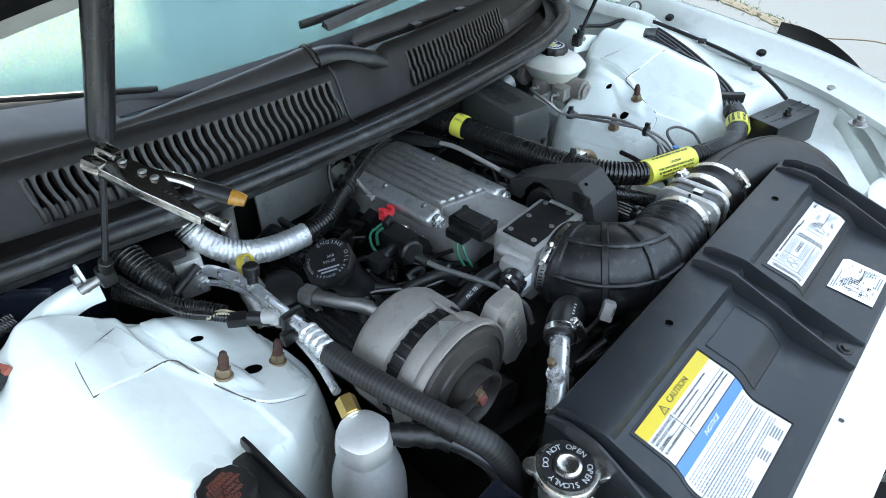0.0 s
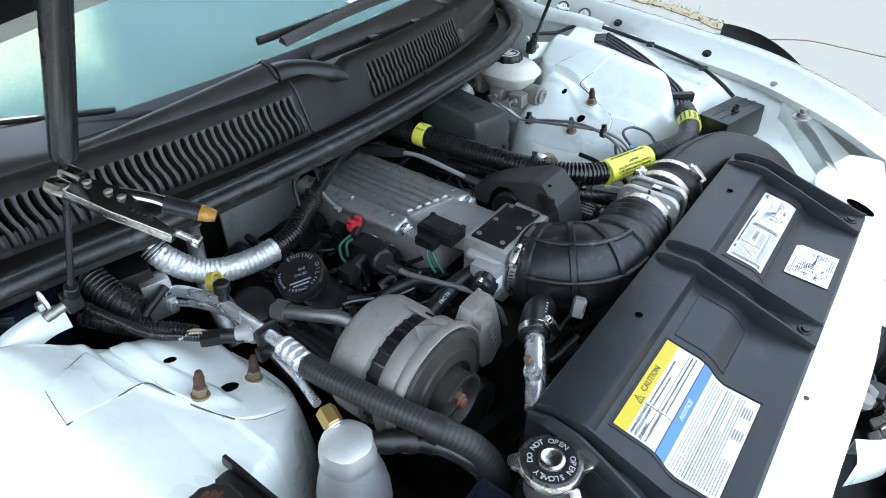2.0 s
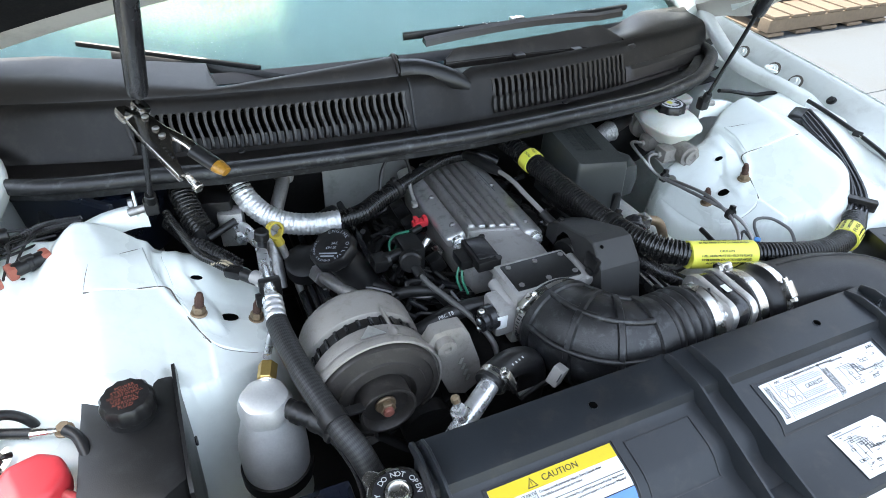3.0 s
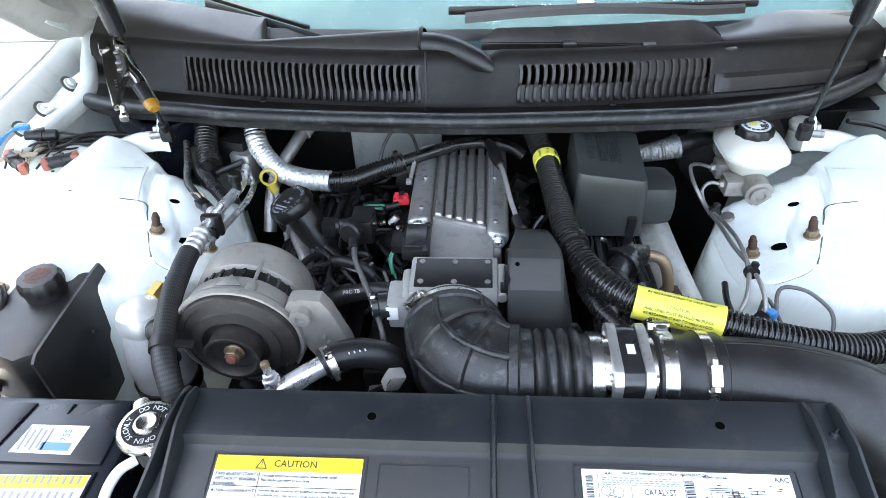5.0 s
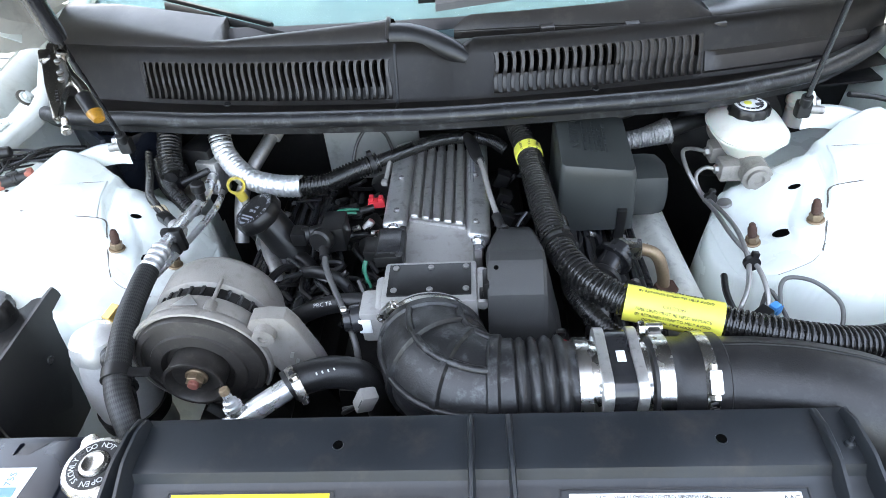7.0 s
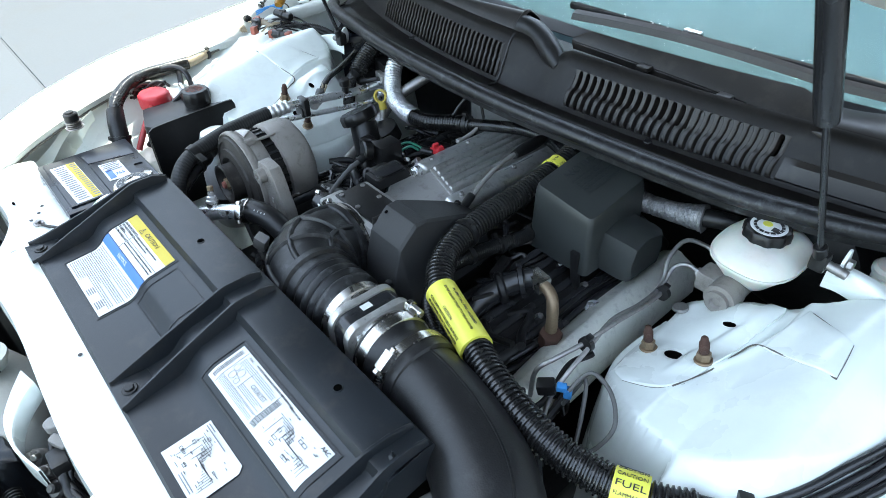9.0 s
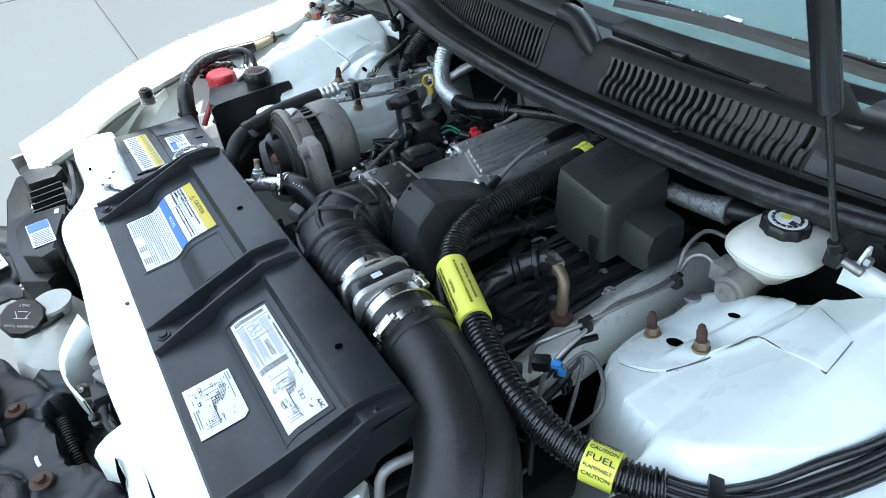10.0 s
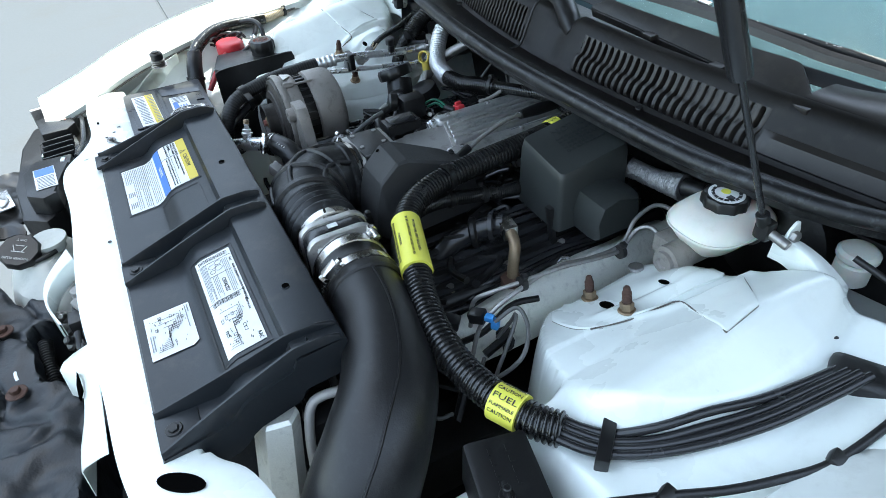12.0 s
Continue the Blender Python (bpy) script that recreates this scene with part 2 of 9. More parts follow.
leaf = surface("grass_blades", (0.035, 0.055, 0.018), 0.6, spread=0.35, grain=20, stain=9)
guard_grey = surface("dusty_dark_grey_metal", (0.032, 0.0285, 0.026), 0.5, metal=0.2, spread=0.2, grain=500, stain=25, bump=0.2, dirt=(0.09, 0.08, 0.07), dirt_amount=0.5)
wood = surface("weathered_pallet_wood", (0.115, 0.085, 0.058), 0.8, spread=0.25, grain=40, stain=6, bump=0.7)
hood_inner = surface("hood_inner_paint", (0.50, 0.48, 0.44), 0.5, spread=0.08, grain=40, stain=5, dirt=(0.2, 0.18, 0.16), dirt_amount=0.4)

# woven braid: two crossing bands in the hose's own coordinates
braid = surface("woven_braid_hose", (0.045, 0.045, 0.048), 0.5, spread=0.3, grain=900, stain=40)
_nt = braid.node_tree
_uv, _chk, _bmp = _nt.nodes.new("ShaderNodeUVMap"), _nt.nodes.new("ShaderNodeTexChecker"), _nt.nodes.new("ShaderNodeBump")
_map = _nt.nodes.new("ShaderNodeMapping")
_map.inputs["Rotation"].default_value = (0, 0, radians(45))
_map.inputs["Scale"].default_value = (1.0, 0.42, 1.0)
_nt.links.new(_uv.outputs[0], _map.inputs[0])
_nt.links.new(_map.outputs[0], _chk.inputs["Vector"])
_chk.inputs["Scale"].default_value = 640
_chk.inputs["Color1"].default_value, _chk.inputs["Color2"].default_value = (0.026, 0.026, 0.026, 1), (0.0040, 0.0040, 0.0044, 1)
_nt.links.new(_chk.outputs[0], _nt.nodes["Principled BSDF"].inputs["Base Color"])
_bmp.inputs["Strength"].default_value, _bmp.inputs["Distance"].default_value = 0.6, 0.0006
_nt.links.new(_chk.outputs["Fac"], _bmp.inputs["Height"])
_nt.links.new(_bmp.outputs[0], _nt.nodes["Principled BSDF"].inputs["Normal"])

# ---- mesh tools ----
BASES = {}


def thing(name, base, label, category, group="", kind=""):
    """An Empty at the thing's base, to which its parts are hung."""
    ob = new(name)
    ob.location = base
    ob.empty_display_size = 0.02
    BASES[ob] = Vector(base)
    return tagged(ob, label, category, group, kind)


def part(name, bm, material, parent=None, label="", smooth=40):
    """Links a bmesh, given in the car's coordinates, as one mesh under parent."""
    base = BASES[parent] if parent else Vector((0, 0, 0))
    bmesh.ops.recalc_face_normals(bm, faces=bm.faces[:])
    bm.transform(Matrix.Translation(-base))
    me = bpy.data.meshes.new(name)
    bm.to_mesh(me)
    bm.free()
    me.materials.append(material)
    if smooth:
        me.shade_smooth()
        me.set_sharp_from_angle(angle=radians(smooth))
    ob = new(name, me)
    if parent:
        ob.parent = parent
    BASES[ob] = base
    if label:
        ob["label"] = label
    return ob


def solo(name, bm, material, label, category, group="", kind="", smooth=40):
    return tagged(part(name, bm, material, None, "", smooth), label, category, group, kind)


def join(*bms):
    first = bms[0]
    for other in bms[1:]:
        me = bpy.data.meshes.new("joined")
        other.to_mesh(me)
        other.free()
        first.from_mesh(me)
        bpy.data.meshes.remove(me)
    return first


def frame_of(axis):
    z = Vector(axis).normalized()
    x = z.orthogonal().normalized() if abs(z.z) > 0.95 else Vector((0, 0, 1)).cross(z).normalized()
    return x, z.cross(x), z


def box(c, s, bevel=0.002, rot=(0, 0, 0), taper=1.0, seg=2):
    """A bevelled box round c, of size s; taper shrinks its top."""
    bm = bmesh.new()
    bmesh.ops.create_cube(bm, size=1.0)
    for v in bm.verts:
        k = taper if v.co.z > 0 else 1.0
        v.co = Vector((v.co.x * s[0] * k, v.co.y * s[1] * k, v.co.z * s[2]))
    if bevel:
        bmesh.ops.bevel(bm, geom=bm.edges[:], offset=bevel, segments=seg, affect="EDGES", profile=0.6)
    bm.transform(pose(*c, *rot))
    return bm


def lathe(profile, at, axis=(0, 0, 1), seg=28, lobes=0, lobe=0.0):
    """Turns (radius, height) rows about an axis; lobes make a scalloped rim."""
    bm = bmesh.new()
    x, y, z = frame_of(axis)
    rings = []
    for r, h in profile:
        ring = []
        for i in range(seg):
            a = 2 * math.pi * i / seg
            k = r * (1 + (lobe * math.cos(lobes * a) if lobes else 0))
            ring.append(bm.verts.new(Vector(at) + x * k * math.cos(a) + y * k * math.sin(a) + z * h))
        rings.append(ring)
    for a, b in zip(rings, rings[1:]):
        for i in range(seg):
            bm.faces.new((a[i], a[(i + 1) % seg], b[(i + 1) % seg], b[i]))
    for ring in (() if profile[0] == profile[-1] else (rings[0], rings[-1])):
        if profile[rings.index(ring)][0] > 1e-5:
            bm.faces.new(ring)
    bmesh.ops.remove_doubles(bm, verts=bm.verts[:], dist=1e-6)
    return bm


def disc(at, r, h, axis=(0, 0, 1), bevel=0.001, seg=24):
    b = min(bevel, r * 0.4, h * 0.4)
    return lathe([(r - b, 0), (r, b), (r, h - b), (r - b, h)], at, axis, seg)


def hexnut(at, r, h, axis=(0, 0, 1)):
    return disc(at, r, h, axis, 0.0008, 6)


def spline(points, step=0.004):
    """A smooth line through points (Catmull-Rom), resampled at even steps."""
    p = [Vector(q) for q in points]
    p = [p[0] * 2 - p[1], *p, p[-1] * 2 - p[-2]]
    fine = []
    for i in range(1, len(p) - 2):
        a, b, c, d = p[i - 1: i + 3]
        for k in range(40):
            t = k / 40
            fine.append(0.5 * ((2 * b) + (c - a) * t + (2 * a - 5 * b + 4 * c - d) * t * t + (3 * b - a - 3 * c + d) * t ** 3))
    fine.append(p[-2])
    run = [0.0]
    for a, b in zip(fine, fine[1:]):
        run.append(run[-1] + (b - a).length)
    count = max(2, round(run[-1] / step) + 1)
    out, j = [], 0
    for i in range(count):
        s = run[-1] * i / (count - 1)
        while j < len(run) - 2 and run[j + 1] < s:
            j += 1
        f = (s - run[j]) / max(1e-9, run[j + 1] - run[j])
        out.append(fine[j].lerp(fine[j + 1], min(1, f)))
    return out, run[-1]


def tube(points, r, step=0.006, seg=14, radius=None, flat=1.0, cap=True):
    """A hose or wire through points; radius(s, length) may vary it along the way."""
    line, length = spline(points, step)
    bm = bmesh.new()
    uv = bm.loops.layers.uv.new("UVMap")
    rings, side, along = [], None, []
    for i, p in enumerate(line):
        d = (line[min(i + 1, len(line) - 1)] - line[max(i - 1, 0)]).normalized()
        if side is None:
            side = d.orthogonal().normalized() if abs(d.z) > 0.9 else d.cross(Vector((0, 0, 1))).normalized()
        side = (side - d * side.dot(d)).normalized()
        up = side.cross(d)
        s = length * i / (len(line) - 1)
        k = radius(s, length) if radius else r
        along.append(s)
        rings.append([bm.verts.new(p + side * (k * math.cos(2 * math.pi * j / seg)) + up * (k * flat * math.sin(2 * math.pi * j / seg))) for j in range(seg)])
    for n, (a, b) in enumerate(zip(rings, rings[1:])):
        for i in range(seg):
            f = bm.faces.new((a[i], a[(i + 1) % seg], b[(i + 1) % seg], b[i]))
            for loop, u, v in zip(f.loops, (i, i + 1, i + 1, i), (n, n, n + 1, n + 1)):
                loop[uv].uv = (u / seg * 2 * math.pi * r, along[v])
    if cap:
        bm.faces.new(rings[0][::-1])
        bm.faces.new(rings[-1])
    return bm


def corrugated(points, r, pitch=0.0054, depth=0.0030, seg=18):
    """A ribbed conduit."""
    return tube(points, r, pitch / 6, seg, lambda s, l: r - depth * (0.5 - 0.5 * math.tanh(2.2 * math.cos(2 * math.pi * s / pitch))))


def loft(rings, caps=True, closed=True):
    bm = bmesh.new()
    rows = [[bm.verts.new(p) for p in ring] for ring in rings]
    n = len(rows[0])
    for a, b in zip(rows, rows[1:]):
        for i in range(n if closed else n - 1):
            bm.faces.new((a[i], a[(i + 1) % n], b[(i + 1) % n], b[i]))
    if caps and closed:
        bm.faces.new(rows[0][::-1])
        bm.faces.new(rows[-1])
    return bm


def sheet(rows, thick=0.002, down=(0, 0, -1)):
    """A thin pressed sheet through rows of points."""
    off = Vector(down).normalized() * thick
    top = [[Vector(p) for p in row] for row in rows]
    bm = bmesh.new()
    a = [[bm.verts.new(p) for p in row] for row in top]
    b = [[bm.verts.new(p + off) for p in row] for row in top]
    h, w = len(a), len(a[0])
    for i in range(h - 1):
        for j in range(w - 1):
            bm.faces.new((a[i][j], a[i][j + 1], a[i + 1][j + 1], a[i + 1][j]))
            bm.faces.new((b[i][j], b[i + 1][j], b[i + 1][j + 1], b[i][j + 1]))
    for i in range(h - 1):
        bm.faces.new((a[i][0], a[i + 1][0], b[i + 1][0], b[i][0]))
        bm.faces.new((a[i][-1], b[i][-1], b[i + 1][-1], a[i + 1][-1]))
    for j in range(w - 1):
        bm.faces.new((a[0][j], b[0][j], b[0][j + 1], a[0][j + 1]))
        bm.faces.new((a[-1][j], a[-1][j + 1], b[-1][j + 1], b[-1][j]))
    return bm


def prism(outline, low, high, bevel=0.0015, seg=2, m=None):
    """An outline in x, y pulled up from low to high, edges rounded; m places it."""
    bm = bmesh.new()
    a = [bm.verts.new((x, y, low)) for x, y in outline]
    b = [bm.verts.new((x, y, high)) for x, y in outline]
    n = len(a)
    bm.faces.new(a[::-1])
    bm.faces.new(b)
    for i in range(n):
        bm.faces.new((a[i], a[(i + 1) % n], b[(i + 1) % n], b[i]))
    if bevel:
        bmesh.ops.bevel(bm, geom=bm.edges[:], offset=bevel, segments=seg, affect="EDGES", profile=0.6)
    if m:
        bm.transform(m)
    return bm


def onto(at, x_axis, normal):
    """A pose whose x runs along x_axis and whose z is the normal."""
    z = Vector(normal).normalized()
    x = Vector(x_axis)
    x = (x - z * x.dot(z)).normalized()
    y = z.cross(x)
    return Matrix(((x.x, y.x, z.x, at[0]), (x.y, y.y, z.y, at[1]), (x.z, y.z, z.z, at[2]), (0, 0, 0, 1)))


def words(text, m, size, depth=0.0002, align="CENTER", width=None):
    """Lettering as a mesh, laid at the pose m; width squeezes or stretches the line."""
    cu = bpy.data.curves.new("lettering", "FONT")
    cu.body, cu.size, cu.extrude, cu.align_x, cu.align_y = text, size, depth, align, "CENTER"
    cu.resolution_u = 2
    ob = bpy.data.objects.new("lettering", cu)
    me = bpy.data.meshes.new_from_object(ob)
    bm = bmesh.new()
    bm.from_mesh(me)
    if width and bm.verts:
        xs = [v.co.x for v in bm.verts]
        k = width / (max(xs) - min(xs))
        for v in bm.verts:
            v.co.x *= k
    bm.transform(m)
    bpy.data.objects.remove(ob)
    bpy.data.curves.remove(cu)
    bpy.data.meshes.remove(me)
    return bm


def clamp_band(centre, axis, r, width, parent, name="hose_clamp", screw_at=60):
    """A worm-drive hose clamp: slotted band, housing and screw."""
    x, y, z = frame_of(axis)
    c = Vector(centre)
    band = part(name, lathe([(r, -width / 2), (r + 0.0016, -width / 2), (r + 0.0016, width / 2), (r, width / 2)], c, axis, 40), chrome, parent, "bright steel worm-drive hose clamp")
    a = radians(screw_at)
    out = x * math.cos(a) + y * math.sin(a)
    tang = -x * math.sin(a) + y * math.cos(a)
    at = c + out * (r + 0.006)
    bm = box((0, 0, 0), (0.024, width * 1.05, 0.011), 0.002)
    bm.transform(onto(at, tang, out))
    part("screw_housing", bm, chrome, band)
    part("screw_head", join(hexnut(at + tang * 0.012, 0.0055, 0.006, tang), disc(at - tang * 0.018, 0.004, 0.008, tang)), chrome, band)
    slots = []
    for k in range(9):
        b = radians(screw_at + 22 + k * 5)
        o = x * math.cos(b) + y * math.sin(b)
        t = -x * math.sin(b) + y * math.cos(b)
        s = box((0, 0, 0), (0.0016, width * 0.55, 0.0006), 0)
        s.transform(onto(c + o * (r + 0.0018), t + z * 0.25, o))
        slots.append(s)
    part("slot", join(*slots), ink, band)
    return band


def cable_tie(centre, axis, r, parent, head=90):
    x, y, z = frame_of(axis)
    c = Vector(centre)
    t = part("cable_tie", lathe([(r, -0.0035), (r + 0.0015, -0.0035), (r + 0.0015, 0.0035), (r, 0.0035)], c, axis, 24), black_plastic, parent)
    a = radians(head)
    out = x * math.cos(a) + y * math.sin(a)
    bm = box((0, 0, 0), (0.008, 0.008, 0.007), 0.001)
    bm.transform(onto(c + out * (r + 0.004), -x * math.sin(a) + y * math.cos(a), out))
    part("tie_head", bm, black_plastic, t)
    return t


def crinkled(bm, amount, scale):
    """Pushes the skin in and out by noise."""
    bm.normal_update()
    for v in bm.verts:
        v.co += v.normal * amount * (noise.noise(v.co * scale) + 0.5 * noise.noise(v.co * scale * 2.3))
    return bm


def mirrored(bm):
    bm.transform(Matrix.Diagonal((-1, 1, 1, 1)))
    bmesh.ops.reverse_faces(bm, faces=bm.faces[:])
    return bm

# ---- ground ----
ground = solo("ground", sheet([[(x, y, -0.012) for x in (-400, 400)] for y in (-400, 400)], 0.02), dirt_and_gaps, "dirt bed under the concrete driveway slabs", "ground", kind="structure", smooth=0)
driveway = thing("pavement", (0, 0, 0), "pale grey weathered concrete driveway slabs with dirty joints", "driveway", kind="structure")
slab_mesh = None
for i in range(-5, 6):
    for j in range(-5, 6):
        if slab_mesh is None:
            first = part("slab", box((0, 0, -0.06), (3.96, 2.985, 0.12), 0.006), concrete, driveway, smooth=30)
            slab_mesh = first.data
            s = first
        else:
            s = new("slab", slab_mesh)
            s.parent = driveway
        s.location = (i * 3.975 + 0.5625, j * 3.0 + 1.38 + (1.5 if i > 0 else 0.0), random.uniform(-0.004, 0.004))
solo("far_ground", sheet([[(x, y, -0.008) for x in (-300, 300)] for y in (-300, 300)], 0.003), concrete, "plain pale ground beyond the driveway", "ground", kind="structure", smooth=0)
# unseen walls added on both sides to block low sky and darken reflections
solo("unseen_wall_west", box((-8.2, 1.0, 2.2), (0.25, 26.0, 4.4), 0.02), render_wall, "plain rough rendered wall out of view, added to block low sky", "wall", kind="structure")
solo("unseen_wall_east", box((8.6, -1.0, 2.6), (0.25, 30.0, 5.2), 0.02), render_wall, "plain rough rendered wall out of view, added to darken reflections", "wall", kind="structure")
# soil strip with weeds along a joint
strip = []
crack, _ = spline([(3.56, 0.38, 0.006), (3.70, 0.54, 0.006), (3.80, 0.72, 0.006), (3.93, 0.98, 0.006), (4.00, 1.30, 0.006), (4.12, 1.80, 0.006)], 0.05)
for k, c in enumerate(crack):
    w = max(0.012, 0.045 + 0.05 * noise.noise((k * 0.7, 3, 0)))
    n = Vector((0.85, -0.5, 0)) * w
    strip.append([c - n, c - n * 0.4 + Vector((0, 0, 0.006)), c + n * 0.3 + Vector((0, 0, 0.010)), c + n])
solo("soil_strip", sheet(strip, 0.02), soil, "brown soil and broken concrete in a driveway crack", "soil", kind="stuff")
split, _ = spline([(3.58, 0.40, 0.004), (3.66, 0.25, 0.004), (3.78, 0.05, 0.004), (3.77, -0.15, 0.004), (3.75, -0.31, 0.004), (3.70, -0.80, 0.004), (3.74, -1.6, 0.004)], 0.04)
solo("ground_crack", sheet([[c + Vector((-0.006 + 0.008 * noise.noise((i * 0.8, 1, 0)), 0, 0)), c + Vector((0.007 + 0.010 * noise.noise((i * 0.9, 6, 0)), 0, 0))] for i, c in enumerate(split)], 0.01), soil, "dark thin crack in the concrete driveway", "crack", kind="structure")
bm = bmesh.new()
rng = random.Random(5)
for k in range(520):
    c = crack[min(len(crack) - 1, int(len(crack) * rng.betavariate(1.6, 2.2)))] + Vector((rng.gauss(0, 0.035), rng.gauss(0, 0.05), -0.006))
    a, h, w = rng.uniform(0, 6.28), rng.uniform(0.008, 0.030), rng.uniform(0.002, 0.005)
    d, s = Vector((math.cos(a), math.sin(a), 0)), Vector((-math.sin(a), math.cos(a), 0))
    pts = [c - s * w, c + s * w, c + d * h * 0.5 + Vector((0, 0, h * 0.6)) + s * w * 0.7, c + d * h * 1.1 + Vector((0, 0, h * 0.8))]
    v = [bm.verts.new(p) for p in pts]
    bm.faces.new((v[0], v[1], v[2]))
    bm.faces.new((v[0], v[2], v[3]))
solo("grass", bm, leaf, "low green weeds growing in the driveway crack", "grass", kind="stuff", smooth=0)
# pallet standing off to the side
pallet = thing("wooden_pallet", (3.75, 2.75, 0), "weathered brown wooden pallet lying on the driveway", "pallet")
for k in range(7):
    part("board", box((3.35 + 0.17 * k, 2.75, 0.135), (0.14, 1.0, 0.02), 0.003), wood, pallet)
for k in range(3):
    part("bearer", box((3.86, 2.30 + 0.45 * k, 0.08), (1.2, 0.09, 0.085), 0.004), wood, pallet)
for k in range(5):
    part("bottom_board", box((3.35 + 0.255 * k, 2.75, 0.019), (0.14, 1.0, 0.02), 0.003), wood, pallet)
tarp = []
for i in range(15):
    tarp.append([(3.5 + 0.05 * i, 2.5 + 0.05 * j, 0.146 + 0.16 * max(0, 1 - ((i - 7) / 7.5) ** 2) * max(0, 1 - ((j - 6) / 6.5) ** 2) + 0.03 * noise.noise((i * 0.6, j * 0.6, 2))) for j in range(13)])
solo("tarp_bundle", sheet(tarp, 0.01), rubber, "dark crumpled bundle resting on the wooden pallet", "bundle")

# ---- car body ----
car = thing("car_body", (0, 0, 0.45), "white car front with open hood and exposed engine bay", "car", kind="structure")


FLANGE = [(0.865, 0.60), (0.83, 0.44), (0.808, 0.30), (0.794, 0.10), (0.786, -0.10), (0.772, -0.24), (0.746, -0.35), (0.716, -0.44), (0.685, -0.53), (0.665, -0.63)]
STEP = [(-0.05, 0.480), (0.002, 0.500), (0.029, 0.512), (0.050, 0.519), (0.081, 0.529), (0.132, 0.529), (0.30, 0.529)]


def step_line(y):
    """Where the outer dome's edge overlaps the stud plate."""
    for (ya, ua), (yb, ub) in zip(STEP, STEP[1:]):
        if y < yb:
            return ua + (ub - ua) * max(0.0, y - ya) / (yb - ya)
    return STEP[-1][1]


def inside_depth(x, y, outline):
    """Signed distance into a closed outline."""
    within, near = False, 9.0
    for (xa, ya), (xb, yb) in zip(outline, outline[1:] + outline[:1]):
        if (ya > y) != (yb > y) and x < xa + (xb - xa) * (y - ya) / (yb - ya):
            within = not within
        f = max(0.0, min(1.0, ((x - xa) * (xb - xa) + (y - ya) * (yb - ya)) / ((xb - xa) ** 2 + (yb - ya) ** 2)))
        near = min(near, math.hypot(x - xa - f * (xb - xa), y - ya - f * (yb - ya)))
    return near if within else -near


# raised dish beside the inner stud
DISH = [(0.456, -0.026), (0.458, 0.010), (0.473, 0.036), (0.489, 0.068), (0.492, 0.125), (0.530, 0.125), (0.517, 0.035), (0.503, 0.0), (0.482, -0.016)]


def tower_height(u, y):
    """Height of the pressed inner fender at u metres from the middle line."""
    # inner floor with the studs, and the outer dome that steps up beside it
    floor_z = 0.784 + 0.49 * (u - 0.485) + 0.10 * max(0.0, y - 0.03)
    outer = 0.784 + 0.66 * (min(u, 0.585) - 0.485) + 0.16 * (min(y, 0.085) - 0.03) * max(0.0, min(1.0, (u - 0.47) / 0.06))
    if u > 0.585:
        e = min(u, 0.615) - 0.585
        outer += 0.66 * e - 11.0 * e * e - 0.36 * max(0.0, u - 0.615) - 1.2 * max(0.0, u - 0.70) ** 1.4
    edge_u = step_line(y)
    q = max(0.0, min(1.0, (u - edge_u + 0.003) / 0.006))
    q = q * q * (3 - 2 * q)
    dome = min(floor_z, outer) if u < 0.40 else floor_z + (outer - floor_z) * q
    dome += 0.0035 * math.exp(-((u - edge_u - 0.004) / 0.006) ** 2) * max(0.0, min(1.0, y / 0.03))
    d1 = 0.217 - math.hypot((u - 0.55) * (1.0 if u < 0.55 else 1.6), (y - 0.03) * (1.14 if y < 0.03 else 1.06))
    inner = 0.505 + 0.05 * max(0, -0.1 - y)
    d2 = u - max(0.34, inner)
    apron = 0.775 + 0.36 * max(0, u - 0.60) + 0.2 * max(0, y + 0.1)
    f = max(0.0, min(1.0, (-0.17 - y) / 0.05))
    apron = min(apron, 0.862) - 0.075 * f * f * (3 - 2 * f) * max(0.0, min(1.0, (0.74 - u) / 0.05))
    k1 = max(0.0, min(1.0, d1 / 0.042))
    k1 = k1 * k1 * (3 - 2 * k1)
    k2 = max(0.0, min(1.0, d2 / 0.03))
    k2 = k2 * k2 * (3 - 2 * k2)
    low = 0.37
    lower = low + (apron - low) * k2
    z = max(lower, lower + (dome - lower) * k1)
    # stiffening well behind the studs
    w = math.exp(-((u - 0.475) / 0.035) ** 2 - ((y - 0.085) / 0.045) ** 2)
    if 0.44 < u < 0.54 and -0.04 < y < 0.14:
        q = max(0.0, min(1.0, (inside_depth(u, y, DISH) + 0.003) / 0.009))
        z += 0.0055 * q * q * (3 - 2 * q)
    z += 0.022 * w + 0.0022 * noise.noise((u * 16, y * 16, 4))
    # the pressing falls away behind the strut bracket
    back = 0.122 + 0.036 * max(0.0, min(1.0, (u - 0.50) / 0.07))
    g = max(0.0, min(1.0, (y - back) / 0.060)) * max(0.0, min(1.0, (0.735 - u) / 0.035))
    return z - 0.17 * g * g * (3 - 2 * g) if z > 0.6 else z


def trough(u, y, side):
    """The apron is pressed lower beside the flange, deepest where the harness lies."""
    k = max(0.0, min(1.0, (u - 0.675) / 0.04)) * max(0.0, min(1.0, (0.16 - y) / 0.08))
    return (0.012 if side > 0 else 0.022) * k * k * (3 - 2 * k)


def tower_point(u, y, lift=0.0):
    return Vector((u, y, tower_height(abs(u), y) + lift))


